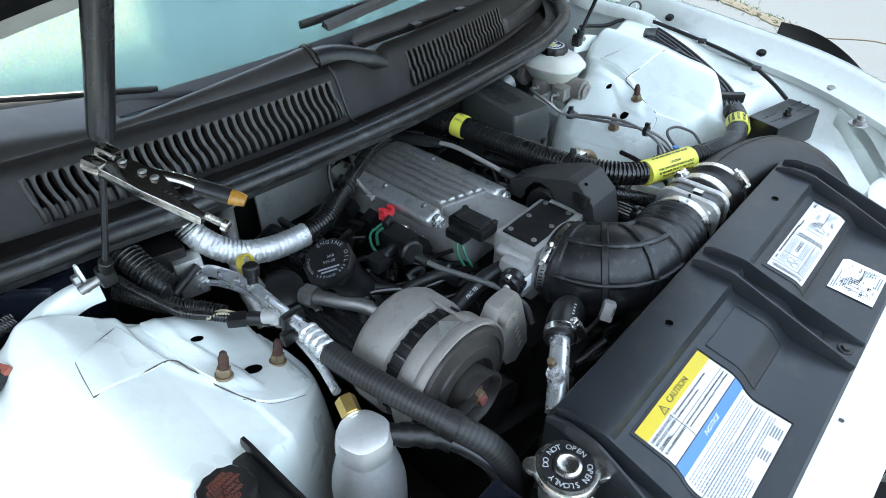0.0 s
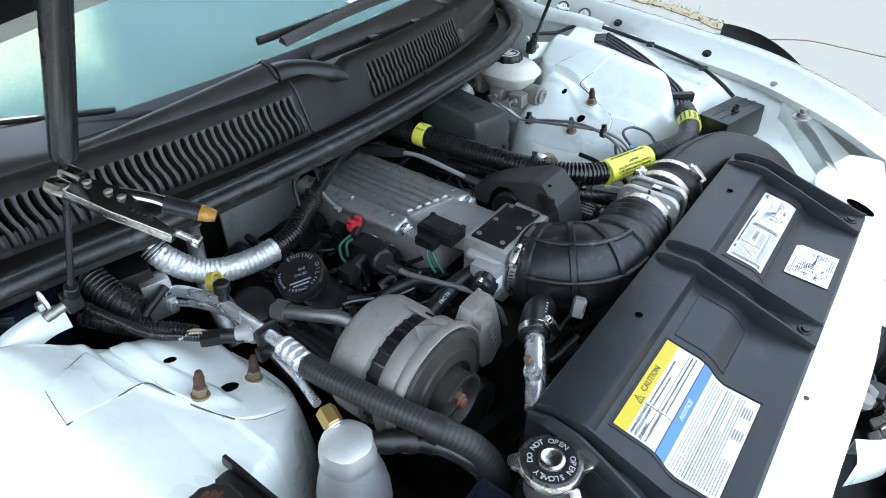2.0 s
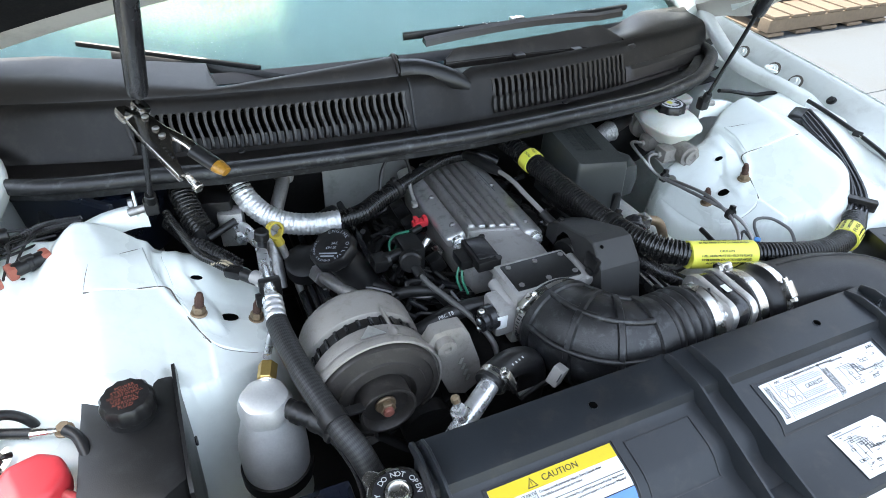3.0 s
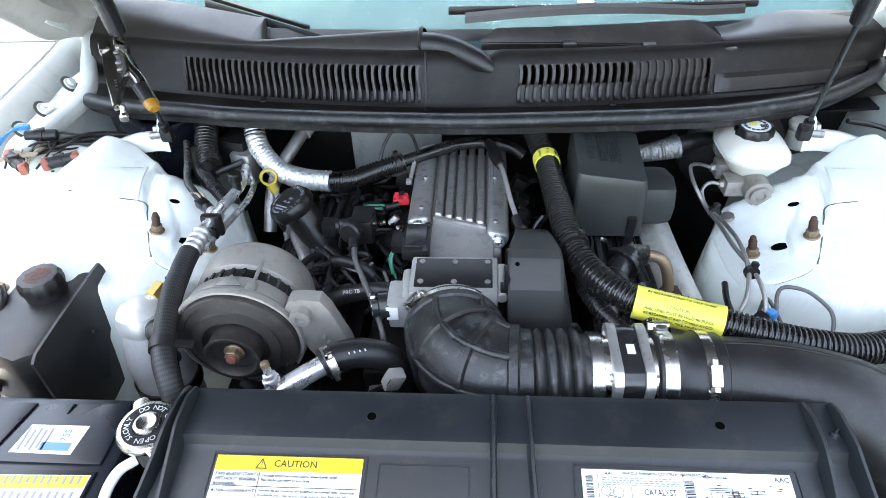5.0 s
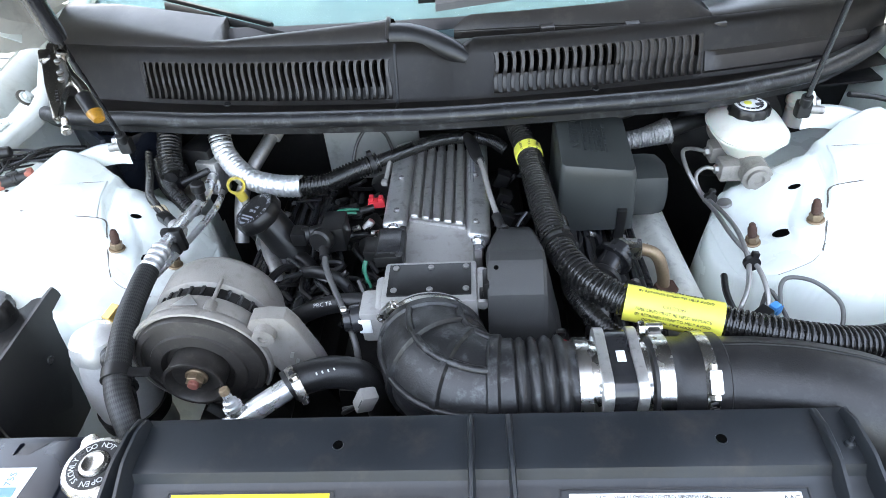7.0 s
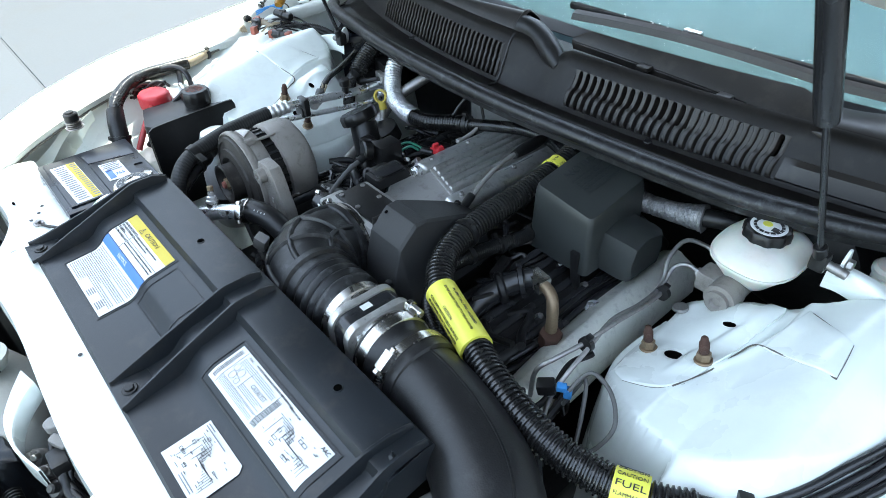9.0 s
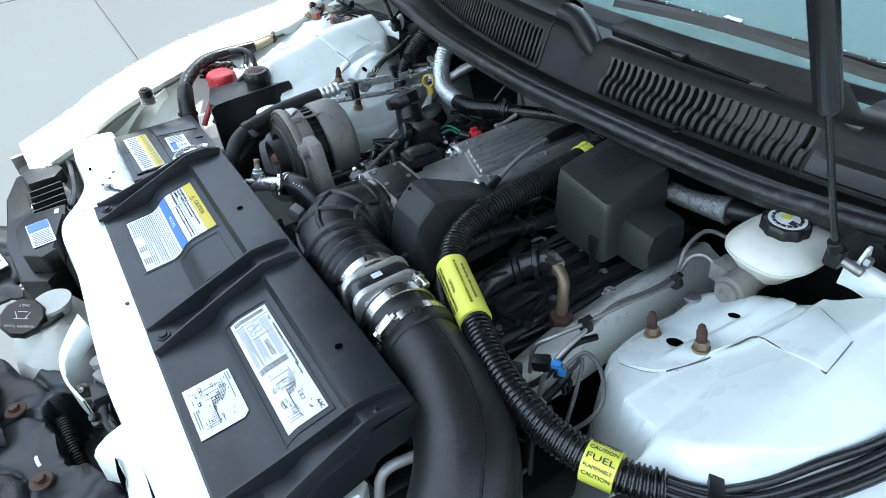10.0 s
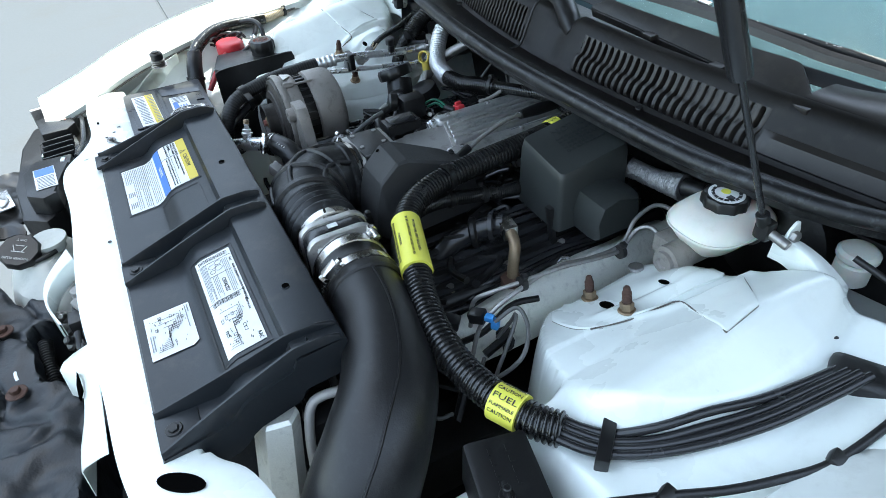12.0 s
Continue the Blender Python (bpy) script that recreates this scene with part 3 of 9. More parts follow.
for side, tag in ((1, "driver"), (-1, "passenger")):
    us = [0.33 + 0.0025 * i for i in range(192)]
    ys = [-0.47 + 0.005 * j for j in range(186)]
    def edge_of(y):
        """Outer limit of the pressing, tucked under the fender flange."""
        for (xa, ya), (xb, yb) in zip(FLANGE, FLANGE[1:]):
            if yb <= y <= ya:
                return xb + (xa - xb) * (y - yb) / (ya - yb) - 0.012
        return 0.65

    rows = [[(min(u, edge_of(y)), y, tower_height(min(u, edge_of(y)), y) - trough(min(u, edge_of(y)), y, side)) for y in ys] for u in us]
    bm = sheet(rows, 0.003)
    if side < 0:
        mirrored(bm)
    part("inner_fender", bm, white_paint, car, "white pressed-steel shock tower and inner fender", 60)
    # overlapping reinforcement plate round the studs
    edge = [(0.385, 0.10), (0.39, -0.02), (0.420, -0.060), (0.465, -0.056), (0.485, -0.034), (0.497, 0.002), (0.505, 0.030), (0.512, 0.07), (0.512, 0.125), (0.44, 0.135)]
    line, _ = spline(edge + edge[:1], 0.006)
    mid = Vector((0.465, 0.035, 0))
    rings = []
    for k in (1.0, 0.985, 0.9, 0.8, 0.7, 0.6, 0.5, 0.4, 0.3, 0.2, 0.1, 0.03):
        rings.append([Vector((side * p.x, p.y, tower_height(p.x, p.y) + (0.0002 if k == 1.0 else 0.0032))) for p in ((mid.lerp(Vector((q.x, q.y, 0)), k)) for q in line[:-1])])
    part("reinforcement_plate", loft(rings, caps=False), white_paint, car, "", 60)
    # square pad pressed into the outer slope
    pad = [(0.526, 0.044), (0.606, 0.013), (0.599, 0.065), (0.538, 0.122)]
    rings = []
    for k, lift in ((1.0, 0.0002), (0.985, 0.0020), (0.95, 0.0024), (0.6, 0.0022), (0.3, 0.0022), (0.02, 0.0022)):
        ring = []
        c = Vector((sum(p[0] for p in pad) / 4, sum(p[1] for p in pad) / 4, 0))
        for a, b in zip(pad, pad[1:] + pad[:1]):
            for s in range(8):
                q = c.lerp(Vector((*a, 0)).lerp(Vector((*b, 0)), s / 8), k)
                ring.append(Vector((side * q.x, q.y, tower_height(q.x, q.y) + lift)))
        rings.append(ring)
    part("pressed_pad", loft(rings, caps=False), white_paint, car, "", 60)
    # dark line painted for the shadowed crack where the panels overlap
    seam = [tower_point(side * u, y, 0.001) for u, y in ((0.478, -0.048), (0.497, -0.006), (0.508, 0.026), (0.518, 0.046), (0.55, 0.036), (0.606, 0.013))]
    part("seam", tube(seam, 0.0011, 0.004, 6), dirt_and_gaps, car)
    for run in (((0.606, 0.013), (0.603, 0.040), (0.599, 0.065)), ((0.599, 0.065), (0.570, 0.093), (0.538, 0.122)), ((0.424, -0.0625), (0.445, -0.062), (0.466, -0.0575), (0.486, -0.036))):
        part("seam", tube([tower_point(side * u, y, 0.0004) for u, y in run], 0.00035, 0.004, 6), dirt_and_gaps, car)
    # drain holes drawn as flat near-black discs
    for u, y, rx in ((0.448, 0.003, 0.012), (0.478, 0.062, 0.008)):
        c = tower_point(side * u, y, 0.0045)
        hole = lathe([(rx, 0), (rx, 0.0006), (0.0, 0.0006)], c, (side * -0.35, 0, 1), 20)
        for v in hole.verts:
            v.co.y = c.y + (v.co.y - c.y) * 0.62
        part("drain_hole", hole, hollow, car)
    for k in range(2):
        c = tower_point(side * (0.66 + 0.02 * k), 0.11 - 0.02 * k, 0.0006)
        part("spot_hole", disc(c, 0.0028, 0.0005, (side * -0.2, 0, 1)), ink, car)
    # shock studs with rusty threads and flange nuts
    for u, y, z in ((0.485, 0.0, 0.782), (0.414, 0.005, 0.750)):
        axis = Vector((side * -0.22, 0.02, 1)).normalized()
        c = Vector((side * u, y, tower_height(u, y) + 0.003))
        stud = thing("shock_stud", c, "rusty threaded shock stud with yellow zinc flange nut", "bolt", "shock tower studs")
        part("flange_nut", join(disc(c, 0.0112, 0.003, axis), hexnut(c + axis * 0.003, 0.0086, 0.010, axis)), zinc, stud)
        thread = [(0.0055 + 0.0006 * (k % 2), 0.013 + 0.0009 * k) for k in range(16)] + [(0.0048, 0.029), (0.0042, 0.0335), (0.003, 0.035)]
        part("thread", lathe(thread, c, axis, 14), rust, stud)

# inner fender flange and outer fender
FLANGE_Z = [0.885, 0.885, 0.885, 0.876, 0.858, 0.845, 0.829, 0.812, 0.785, 0.757]
LEDGE = [(-0.043, -0.034), (-0.045, -0.022), (-0.030, -0.017), (-0.010, -0.007), (0.010, 0.010), (0.020, 0.018), (0.024, 0.018)]
UPRIGHT = [(-0.034, -0.095), (-0.022, -0.055), (-0.012, -0.022), (-0.004, -0.004), (0.012, 0.012), (0.020, 0.018), (0.024, 0.018)]
for side in (1, -1):
    rows = []
    line, _ = spline([(x, y, z) for (x, y), z in zip(FLANGE, FLANGE_Z)], 0.02)
    for p in line:
        k = max(0.0, min(1.0, (p.y + 0.02) / 0.14))
        k = k * k * (3 - 2 * k)
        rows.append([(side * (p.x + a + (c - a) * k), p.y, p.z + b + (d - b) * k) for (a, b), (c, d) in zip(LEDGE, UPRIGHT)])
    if side < 0:
        part("fender_gap", tube([Vector(row[0]) + Vector((0.002, 0, -0.001)) for row in rows if row[0][1] < 0.0], 0.0022, 0.01, 6), dirt_and_gaps, car, "dark gap under the fender edge")
    part("fender_flange", sheet(rows, 0.002), primer, car, "grey-white bolted fender flange", 50)
    rows = []
    for p in line:
        reach = min(1.0, (0.955 - p.x) / 0.215)
        rows.append([(side * (p.x + d * max(reach, min(1.0, 0.03 / d))), p.y, p.z + h) for d, h in ((0.0245, 0.016), (0.026, 0.021), (0.036, 0.017), (0.055, 0.003), (0.085, -0.022), (0.12, -0.055), (0.155, -0.092), (0.185, -0.135), (0.205, -0.185), (0.215, -0.26), (0.20, -0.38))])
    part("fender", sheet(rows, 0.002), white_paint, car, "glossy white outer fender panel", 60)
    bolts = ((0.784, 0.090, 0.864, black_plastic), (0.765, -0.134, 0.843, black_plastic), (0.733, -0.290, 0.818, steel)) if side > 0 else ((0.786, 0.085, 0.866, black_plastic), (0.741, -0.323, 0.817, steel))
    for x, y, z, mat in bolts:
        axis = Vector((side * -0.6, 0, 0.8))
        c = Vector((side * x, y, z))
        part("flange_bolt", join(disc(c, 0.010, 0.003, axis), hexnut(c + axis * 0.003, 0.006, 0.006, axis)), mat, car)
    # hinge arm and its bracket at the rear corner
    bar, _ = spline([(0.735, 0.105, 0.872), (0.730, 0.150, 0.879), (0.722, 0.210, 0.884), (0.712, 0.270, 0.890), (0.720, 0.325, 0.900), (0.750, 0.396, 0.912), (0.772, 0.461, 0.930), (0.800, 0.530, 0.942)], 0.008)
    rows = []
    for i, p in enumerate(bar):
        w = 0.0155 * min(1.0, 0.45 + i / 4)
        rows.append([(side * (p.x - w * 0.80), p.y, p.z - 0.020), (side * (p.x - w), p.y, p.z - 0.004), (side * (p.x - w * 0.75), p.y, p.z + 0.0015), (side * p.x, p.y, p.z + 0.003), (side * (p.x + w * 0.75), p.y, p.z + 0.0015), (side * (p.x + w), p.y, p.z - 0.003)])
    hinge = part("hood_hinge", sheet(rows, 0.003), primer, car, "grey-white painted flat hood hinge arm", 60)
    for x, y, z in ((0.766, 0.172, 0.874), (0.755, 0.226, 0.884), (0.752, 0.315, 0.890)):
        c, axis = Vector((side * x, y, z)), Vector((side * -0.8, 0, 0.6))
        part("bolt_slot", lathe([(0.0165, -0.001), (0.0165, 0.001), (0.0120, 0.001), (0.0120, -0.001)], c, axis, 26), dirt_and_gaps, hinge, "dark slot round the bolt")
        part("hinge_bolt", join(disc(c, 0.0115, 0.004, axis), hexnut(c + axis * 0.004, 0.0078, 0.007, axis)), primer, hinge)
    part("clip", join(box((side * 0.742, 0.228, 0.892), (0.020, 0.006, 0.006), 0.002, (0, 0, side * -20)), box((side * 0.734, 0.212, 0.890), (0.008, 0.026, 0.005), 0.002, (0, 0, side * 12))), white_paint, hinge, "small white wire clip")

# core support across the front, with its oval hole
outline_back = [(-0.645, -0.460), (-0.53, -0.461), (-0.44, -0.458), (-0.385, -0.46), (-0.36, -0.52), (-0.30, -0.528), (0.33, -0.500), (0.40, -0.488), (0.445, -0.455), (0.52, -0.44), (0.62, -0.47)]
outline_front = [(-0.664, -0.538), (-0.56, -0.544), (-0.464, -0.543), (-0.405, -0.562), (-0.350, -0.594), (-0.29, -0.602), (-0.176, -0.596), (0.07, -0.600), (0.25, -0.585), (0.38, -0.578), (0.50, -0.555), (0.63, -0.53)]
back, _ = spline([(x, y, 0.764) for x, y in outline_back], 0.012)
front, _ = spline([(x, y, 0.764) for x, y in outline_front], 0.012)
count = 110
rows = []
for i in range(count):
    a = back[int(i * (len(back) - 1) / (count - 1))]
    b = front[int(i * (len(front) - 1) / (count - 1))]
    rows.append([a + Vector((0, 0.004, -0.03)), a + Vector((0, 0, -0.003)), a.lerp(b, 0.06), a.lerp(b, 0.5) + Vector((0, 0, 0.002)), a.lerp(b, 0.92), b + Vector((0, 0, -0.002)), b + Vector((0, -0.004, -0.035))])
part("core_support", sheet(rows, 0.002), white_paint, car, "white painted radiator core support bar", 50)
for x, y, a in ((0.425, -0.522, 20), (-0.50, -0.525, 0)):
    hole = lathe([(0.027 if x > 0 else 0.006, 0), (0.027 if x > 0 else 0.006, 0.0006), (0, 0.0006)], (0, 0, 0), (0, 0, 1), 24)
    for v in hole.verts:
        v.co.y *= 0.40
    hole.transform(pose(x, y, 0.7672, 0, 0, 52 if x > 0 else 0))
    part("oval_hole", hole, hollow, car)
for x, y in ((-0.44, -0.50), (-0.425, -0.515), (-0.46, -0.49), (-0.055, -0.545)):
    part("bolt_hole", disc((x, y, 0.7665), 0.003, 0.0005), ink, car)
# radiator mounting brackets either side
for side in (1, -1):
    bracket = thing("body_bracket", (side * 0.63, -0.37, 0.74), "white stamped body bracket with a large bolt", "bracket", "front body brackets")
    base, _ = spline([(side * 0.675, -0.345, 0.802), (side * 0.645, -0.37, 0.80), (side * 0.60, -0.41, 0.785), (side * 0.555, -0.45, 0.768), (side * 0.50, -0.485, 0.764)], 0.012)
    wide = [0.034, 0.040, 0.034, 0.026, 0.024]
    rows = []
    for i, p in enumerate(base):
        f = i / (len(base) - 1) * 4
        w = wide[int(min(3, f))] * (1 - (f - int(min(3, f)))) + wide[int(min(3, f)) + 1] * (f - int(min(3, f)))
        nrm = Vector((side * 0.65, -0.75, 0)).normalized().cross(Vector((0, 0, 1)))
        rows.append([p - nrm * w - Vector((0, 0, 0.035)), p - nrm * w, p, p + nrm * w, p + nrm * w - Vector((0, 0, 0.02))])
    part("plate", sheet(rows, 0.002), white_paint, bracket)
    c = (side * 0.642, -0.370, 0.802)
    part("washer", disc(c, 0.017, 0.003), steel, bracket)
    if side < 0:
        for k in range(3):
            part("spring_ring", lathe([(0.009, 0), (0.0145, 0.0015), (0.0145, 0.003), (0.009, 0.0045)], (c[0], c[1], c[2] + 0.003 + 0.0042 * k), (0, 0, 1), 24), steel, bracket)
        part("bolt", join(disc((c[0], c[1], c[2] + 0.015), 0.0135, 0.016, (0, 0, 1), 0.002), disc((c[0], c[1], c[2] + 0.031), 0.008, 0.003)), rubber, bracket, "tall black bolt head")
        continue
    part("bolt", join(hexnut((c[0], c[1], c[2] + 0.003), 0.010, 0.009), disc((c[0], c[1], c[2] + 0.012), 0.0065, 0.008)), steel if side > 0 else gloss_black, bracket)

# rear bulkhead, dark bay floor, subframe and radiator front
part("bulkhead", sheet([[(x, 0.315 + 0.20 * x * x + (0.02 if z < 0.6 else 0), z) for z in (0.40, 0.55, 0.70, 0.80, 0.88)] for x in [-0.8 + 0.08 * i for i in range(21)]], 0.004, (0, 1, 0)), dark, car, "dark firewall behind the engine")
part("bay_floor", box((0, -0.1, 0.40), (1.3, 1.0, 0.02), 0.004), dark, car)
for side in (1, -1):
    part("frame_rail", box((side * 0.36, -0.12, 0.50), (0.09, 0.8, 0.10), 0.012), dark, car)
part("firewall_patch", box((-0.15, 0.300, 0.80), (0.17, 0.006, 0.20), 0.003), bare_wall, car, "bare painted firewall stamping")
part("rear_shelf", sheet([[(x, y, 0.876 - 0.1 * x * x) for y in (0.20 + 0.26 * x * x, 0.33 + 0.2 * x * x)] for x in [-0.72 + 0.06 * i for i in range(25)]], 0.004), dark, car)

# hood raised above the bay
hood = thing("hood", (0, 0.45, 1.0), "white hood propped wide open on gas struts", "hood")
SLOPE = radians(42)
rows_top, rows_low = [], []
for i in range(31):
    across = -0.85 + 1.70 * i / 30
    x = across
    back_edge = 0.18 - 0.36 * x * x
    row, low = [], []
    for j in range(25):
        f = j / 24
        s = -0.13 + back_edge + (1.56 - 0.16 * x * x - back_edge) * f
        y, z = 0.395 - s * math.cos(SLOPE), 1.068 + s * math.sin(SLOPE)
        # the hood narrows from the windshield towards the nose
        x = across * (1.055 - 0.155 * max(0.0, s - 0.30) / 1.2)
        crown = 0.03 * (1 - (across / 0.85) ** 2) + 0.02 * math.sin(math.pi * f)
        nrm = Vector((0, math.sin(SLOPE), math.cos(SLOPE)))
        p = Vector((x, y, z)) + nrm * crown
        row.append(p + nrm * 0.03)
        rib = 0.0 if (abs(across) > 0.78 or f < 0.05 or f > 0.93 or abs(abs(across) - 0.34) < 0.03) else 0.022
        low.append(p + nrm * rib)
    rows_top.append(row)
    rows_low.append(low)
nrm = Vector((0, math.sin(SLOPE), math.cos(SLOPE)))
part("outer_skin", sheet(rows_top, 0.003, -nrm), white_paint, hood, "glossy white outer skin")
part("inner_frame", sheet(rows_low, 0.003, -nrm), hood_inner, hood, "grey-white inner frame")
part("hood_liner", sheet([[p + nrm * -0.006 for p in row[1:23]] for row in rows_low[2:29]], 0.006, -nrm), dark, hood, "black sound-deadening pad")
for side in (1, -1):
    rows = []
    for i in range(25):
        f = i / 24
        y = 0.25 + 0.41 * f
        top = 1.068 + (0.395 - y) * 0.9 + 0.02
        low = 0.922 + (1.9 if y < 0.5 else 0.45) * (y - 0.50) ** 2 + 0.004 * math.sin(f * 19)
        top = max(top, low + 0.06)
        rows.append([(side * (0.770 + 0.012 * math.cos(g * 9) - 0.02 * g), y, low + (top - low) * g) for g in (0.0, 0.06, 0.12, 0.2, 0.35, 0.5, 0.7, 1.0)])
    part("hinge_plate", sheet(rows, 0.006, (side, 0, 0)), hood_inner, hood, "grey-beige hinge plate of the hood")
    # white patch painted for the bright background seen through a slot
    part("plate_slot", box((side * 0.766, 0.37, 0.985), (0.006, 0.06, 0.018), 0.002, (-35, 0, 0)), white_paint, hood)
rear = [row[0] + nrm * 0.012 for row in rows_low]
part("hood_edge_seal", tube(rear, 0.010, 0.02, 10), hood_inner, hood)

# ---- windshield ----


def glass_base(x):
    return 0.345 + 0.30 * x * x


windshield = thing("windshield", (0, 0.4, 0.97), "tinted windshield with pale reflections painted on a teal sheet behind", "windshield")
xs = [-0.74 + 0.04 * i for i in range(38)]
part("pane", sheet([[(x, glass_base(x) + 0.55 * f * 1.6, 0.965 - 0.06 * x * x + 0.27 * f * 1.6) for f in (0, 0.1, 0.25, 0.5, 0.75, 1.0)] for x in xs], 0.005), glass, windshield, "curved tinted glass pane", 60).visible_shadow = False
part("glare_sheet", sheet([[(x, glass_base(x) + 0.03 + 0.55 * f * 1.5, 0.940 - 0.06 * x * x + 0.27 * f * 1.55) for f in (-0.05, 0, 0.25, 0.5, 1.0)] for x in xs], 0.004), teal_glare, windshield, "teal sheet behind the glass with pale glare painted in", 60)
part("wiper_well", sheet([[(x, cy, cz) for cy, cz in ((0.247 + 0.28 * x * x + 0.03, 0.940 - 0.08 * x * x), (0.247 + 0.28 * x * x + 0.05, 0.935 - 0.08 * x * x), (glass_base(x) + 0.06, 0.93 - 0.06 * x * x))] for x in xs], 0.004), dark, windshield, "dark well under the wipers")
part("border", sheet([[(x, glass_base(x) + 0.55 * f - 0.002, 0.9675 - 0.06 * x * x + 0.27 * f) for f in (-0.03, 0.010)] for x in xs], 0.001), ink, windshield, "black ceramic border along the glass")
scratch = tube([(0.47, 0.66, 1.098), (0.50, 0.69, 1.11), (0.56, 0.70, 1.113)], 0.0009, 0.01, 6)
part("scratch", scratch, white_ink, windshield, "pale scratch in the glass")

# ---- rest of the car ----
for side in (1, -1):
    rows = []
    for i in range(33):
        y = 0.585 + 3.16 * i / 32
        w = 0.952 - 0.020 * ((y - 1.9) / 1.8) ** 2
        arch = max(0.0, 0.36 ** 2 - (y - 2.57) ** 2) ** 0.5
        low = max(0.24, 0.32 + arch)
        low = low if arch else 0.24
        rows.append([(side * (w - 0.165), y, 0.925), (side * (w - 0.06), y, 0.912), (side * (w - 0.012), y, 0.865), (side * w, y, 0.76), (side * (w - 0.004), y, max(0.60, low + 0.02)), (side * (w - 0.03), y, low)])
    part("body_side", sheet(rows, 0.012, (-side, 0, 0)), white_paint, car, "glossy white door and rear quarter panel", 40)
    rows = []
    for i in range(24):
        y = 0.62 + 2.42 * i / 23
        top = min(0.98 + 0.49 * (y - 0.62), 1.355, 1.355 - 0.44 * (y - 2.25))
        rows.append([(side * (0.785 - 0.10 * g * (top - 0.93) / 0.43), y, 0.925 + (top - 0.925) * g) for g in (0, 0.5, 1)])
    part("side_window", sheet(rows, 0.005, (-side, 0, 0)), gloss_black, car, "dark side window")
    part("pillar", tube([(side * 0.765, 0.50, 0.925), (side * 0.755, 0.95, 1.15), (side * 0.735, 1.40, 1.365), (side * 0.715, 1.9, 1.39), (side * 0.70, 2.35, 1.345), (side * 0.72, 3.10, 0.985)], 0.028, 0.03, 10), white_paint, car, "white roof pillar and rail")
    for y in (0.02, 2.57):
        at = (side * 0.70, y, 0.325)
        wheel = part("wheel", lathe([(0.21, 0.0), (0.31, 0.005), (0.325, 0.03), (0.325, 0.18), (0.305, 0.205), (0.215, 0.21)], at, (side, 0, 0), 48), rubber, car, "black tyre")
        part("rim", lathe([(0.212, 0.02), (0.212, 0.20), (0.195, 0.195), (0.17, 0.14), (0.06, 0.165), (0.03, 0.18), (0.0, 0.18)], at, (side, 0, 0), 40, 5, 0.0), alu_dull, wheel, "dull alloy rim")
roof = [[(x, y, 1.412 - 0.075 * (x / 0.72) ** 2 - 0.03 * ((y - 1.75) / 0.6) ** 2) for x in [-0.72 + 0.09 * i for i in range(17)]] for y in [1.235 + 0.10 * j for j in range(12)]]
part("roof", sheet(roof, 0.012), white_paint, car, "white car roof", 60)
rear_glass = [[(x, y, 1.385 - 0.07 * (x / 0.72) ** 2 - 0.50 * (y - 2.33)) for x in [-0.72 + 0.12 * i for i in range(13)]] for y in [2.33 + 0.08 * j for j in range(11)]]
part("rear_window", sheet(rear_glass, 0.006), gloss_black, car, "dark sloping rear window", 60)
deck = [[(x, y, 0.985 - 0.05 * (x / 0.8) ** 2 - 0.05 * (y - 3.1)) for x in [-0.80 + 0.16 * i for i in range(11)]] for y in [3.08 + 0.08 * j for j in range(9)]]
part("rear_deck", sheet(deck, 0.012), white_paint, car, "white rear deck", 60)
part("tail_panel", box((0, 3.735, 0.62), (1.80, 0.06, 0.68), 0.03), white_paint, car, "white tail panel")
part("underbody", box((0, 2.1, 0.30), (1.70, 3.2, 0.06), 0.02), dark, car)

# ---- cowl panel ----


def cowl_y(x):
    return 0.247 + (0.33 if x > 0 else 0.28) * x * x


def cowl_drop(x):
    return (0.075 if x > 0 else 0.035) * x * x


def cowl_dip(x):
    """The panel's upper edge dips where the rolled lip dives under it."""
    return 0.022 * max(0.0, 1 - abs(x - 0.004) / 0.050) ** 1.3 if x < 0.004 else 0.022 * max(0.0, 1 - (x - 0.004) / 0.036) ** 1.3


COWL = [(-0.078, 0.886), (-0.030, 0.888), (-0.024, 0.893), (-0.001, 0.948), (0.006, 0.958), (0.014, 0.964), (0.021, 0.966), (0.0235, 0.9645), (0.025, 0.930)]


def cowl_point(x, k, out=0.0):
    """A point on the cowl's section, k counted in its corner rows; out lifts it off the surface."""
    i = min(int(k), len(COWL) - 2)
    (a, b), (c, d) = COWL[i], COWL[i + 1]
    f = k - i
    t = Vector((0, c - a, d - b)).normalized()
    nrm = Vector((0, -t.z, t.y))
    z = b + (d - b) * f - cowl_drop(x)
    return Vector((x, cowl_y(x) + a + (c - a) * f, z - cowl_dip(x) * max(0.0, min(1.0, (z + cowl_drop(x) - 0.905) / 0.06)))) + nrm * out


GRILLES = ((-0.525, -0.095, 34), (0.072, 0.392, 24))
cowl = thing("windshield_cowl", (0, 0.24, 0.88), "faded black plastic cowl panel with slotted vents", "cowl", kind="structure")
xs = [-0.74 + 0.01 * i for i in range(149)]
bm = bmesh.new()
grid = {}
for i, x in enumerate(xs):
    for k in range(len(COWL)):
        grid[i, k] = bm.verts.new(cowl_point(x, k))
for i in range(len(xs) - 1):
    xm = (xs[i] + xs[i + 1]) / 2
    for k in range(len(COWL) - 1):
        if k == 2 and any(a < xm < b for a, b, n in GRILLES):
            continue
        bm.faces.new((grid[i, k], grid[i + 1, k], grid[i + 1, k + 1], grid[i, k + 1]))
bmesh.ops.solidify(bm, geom=bm.faces[:], thickness=0.004)
part("panel", bm, cowl_plastic, cowl, "", 35)
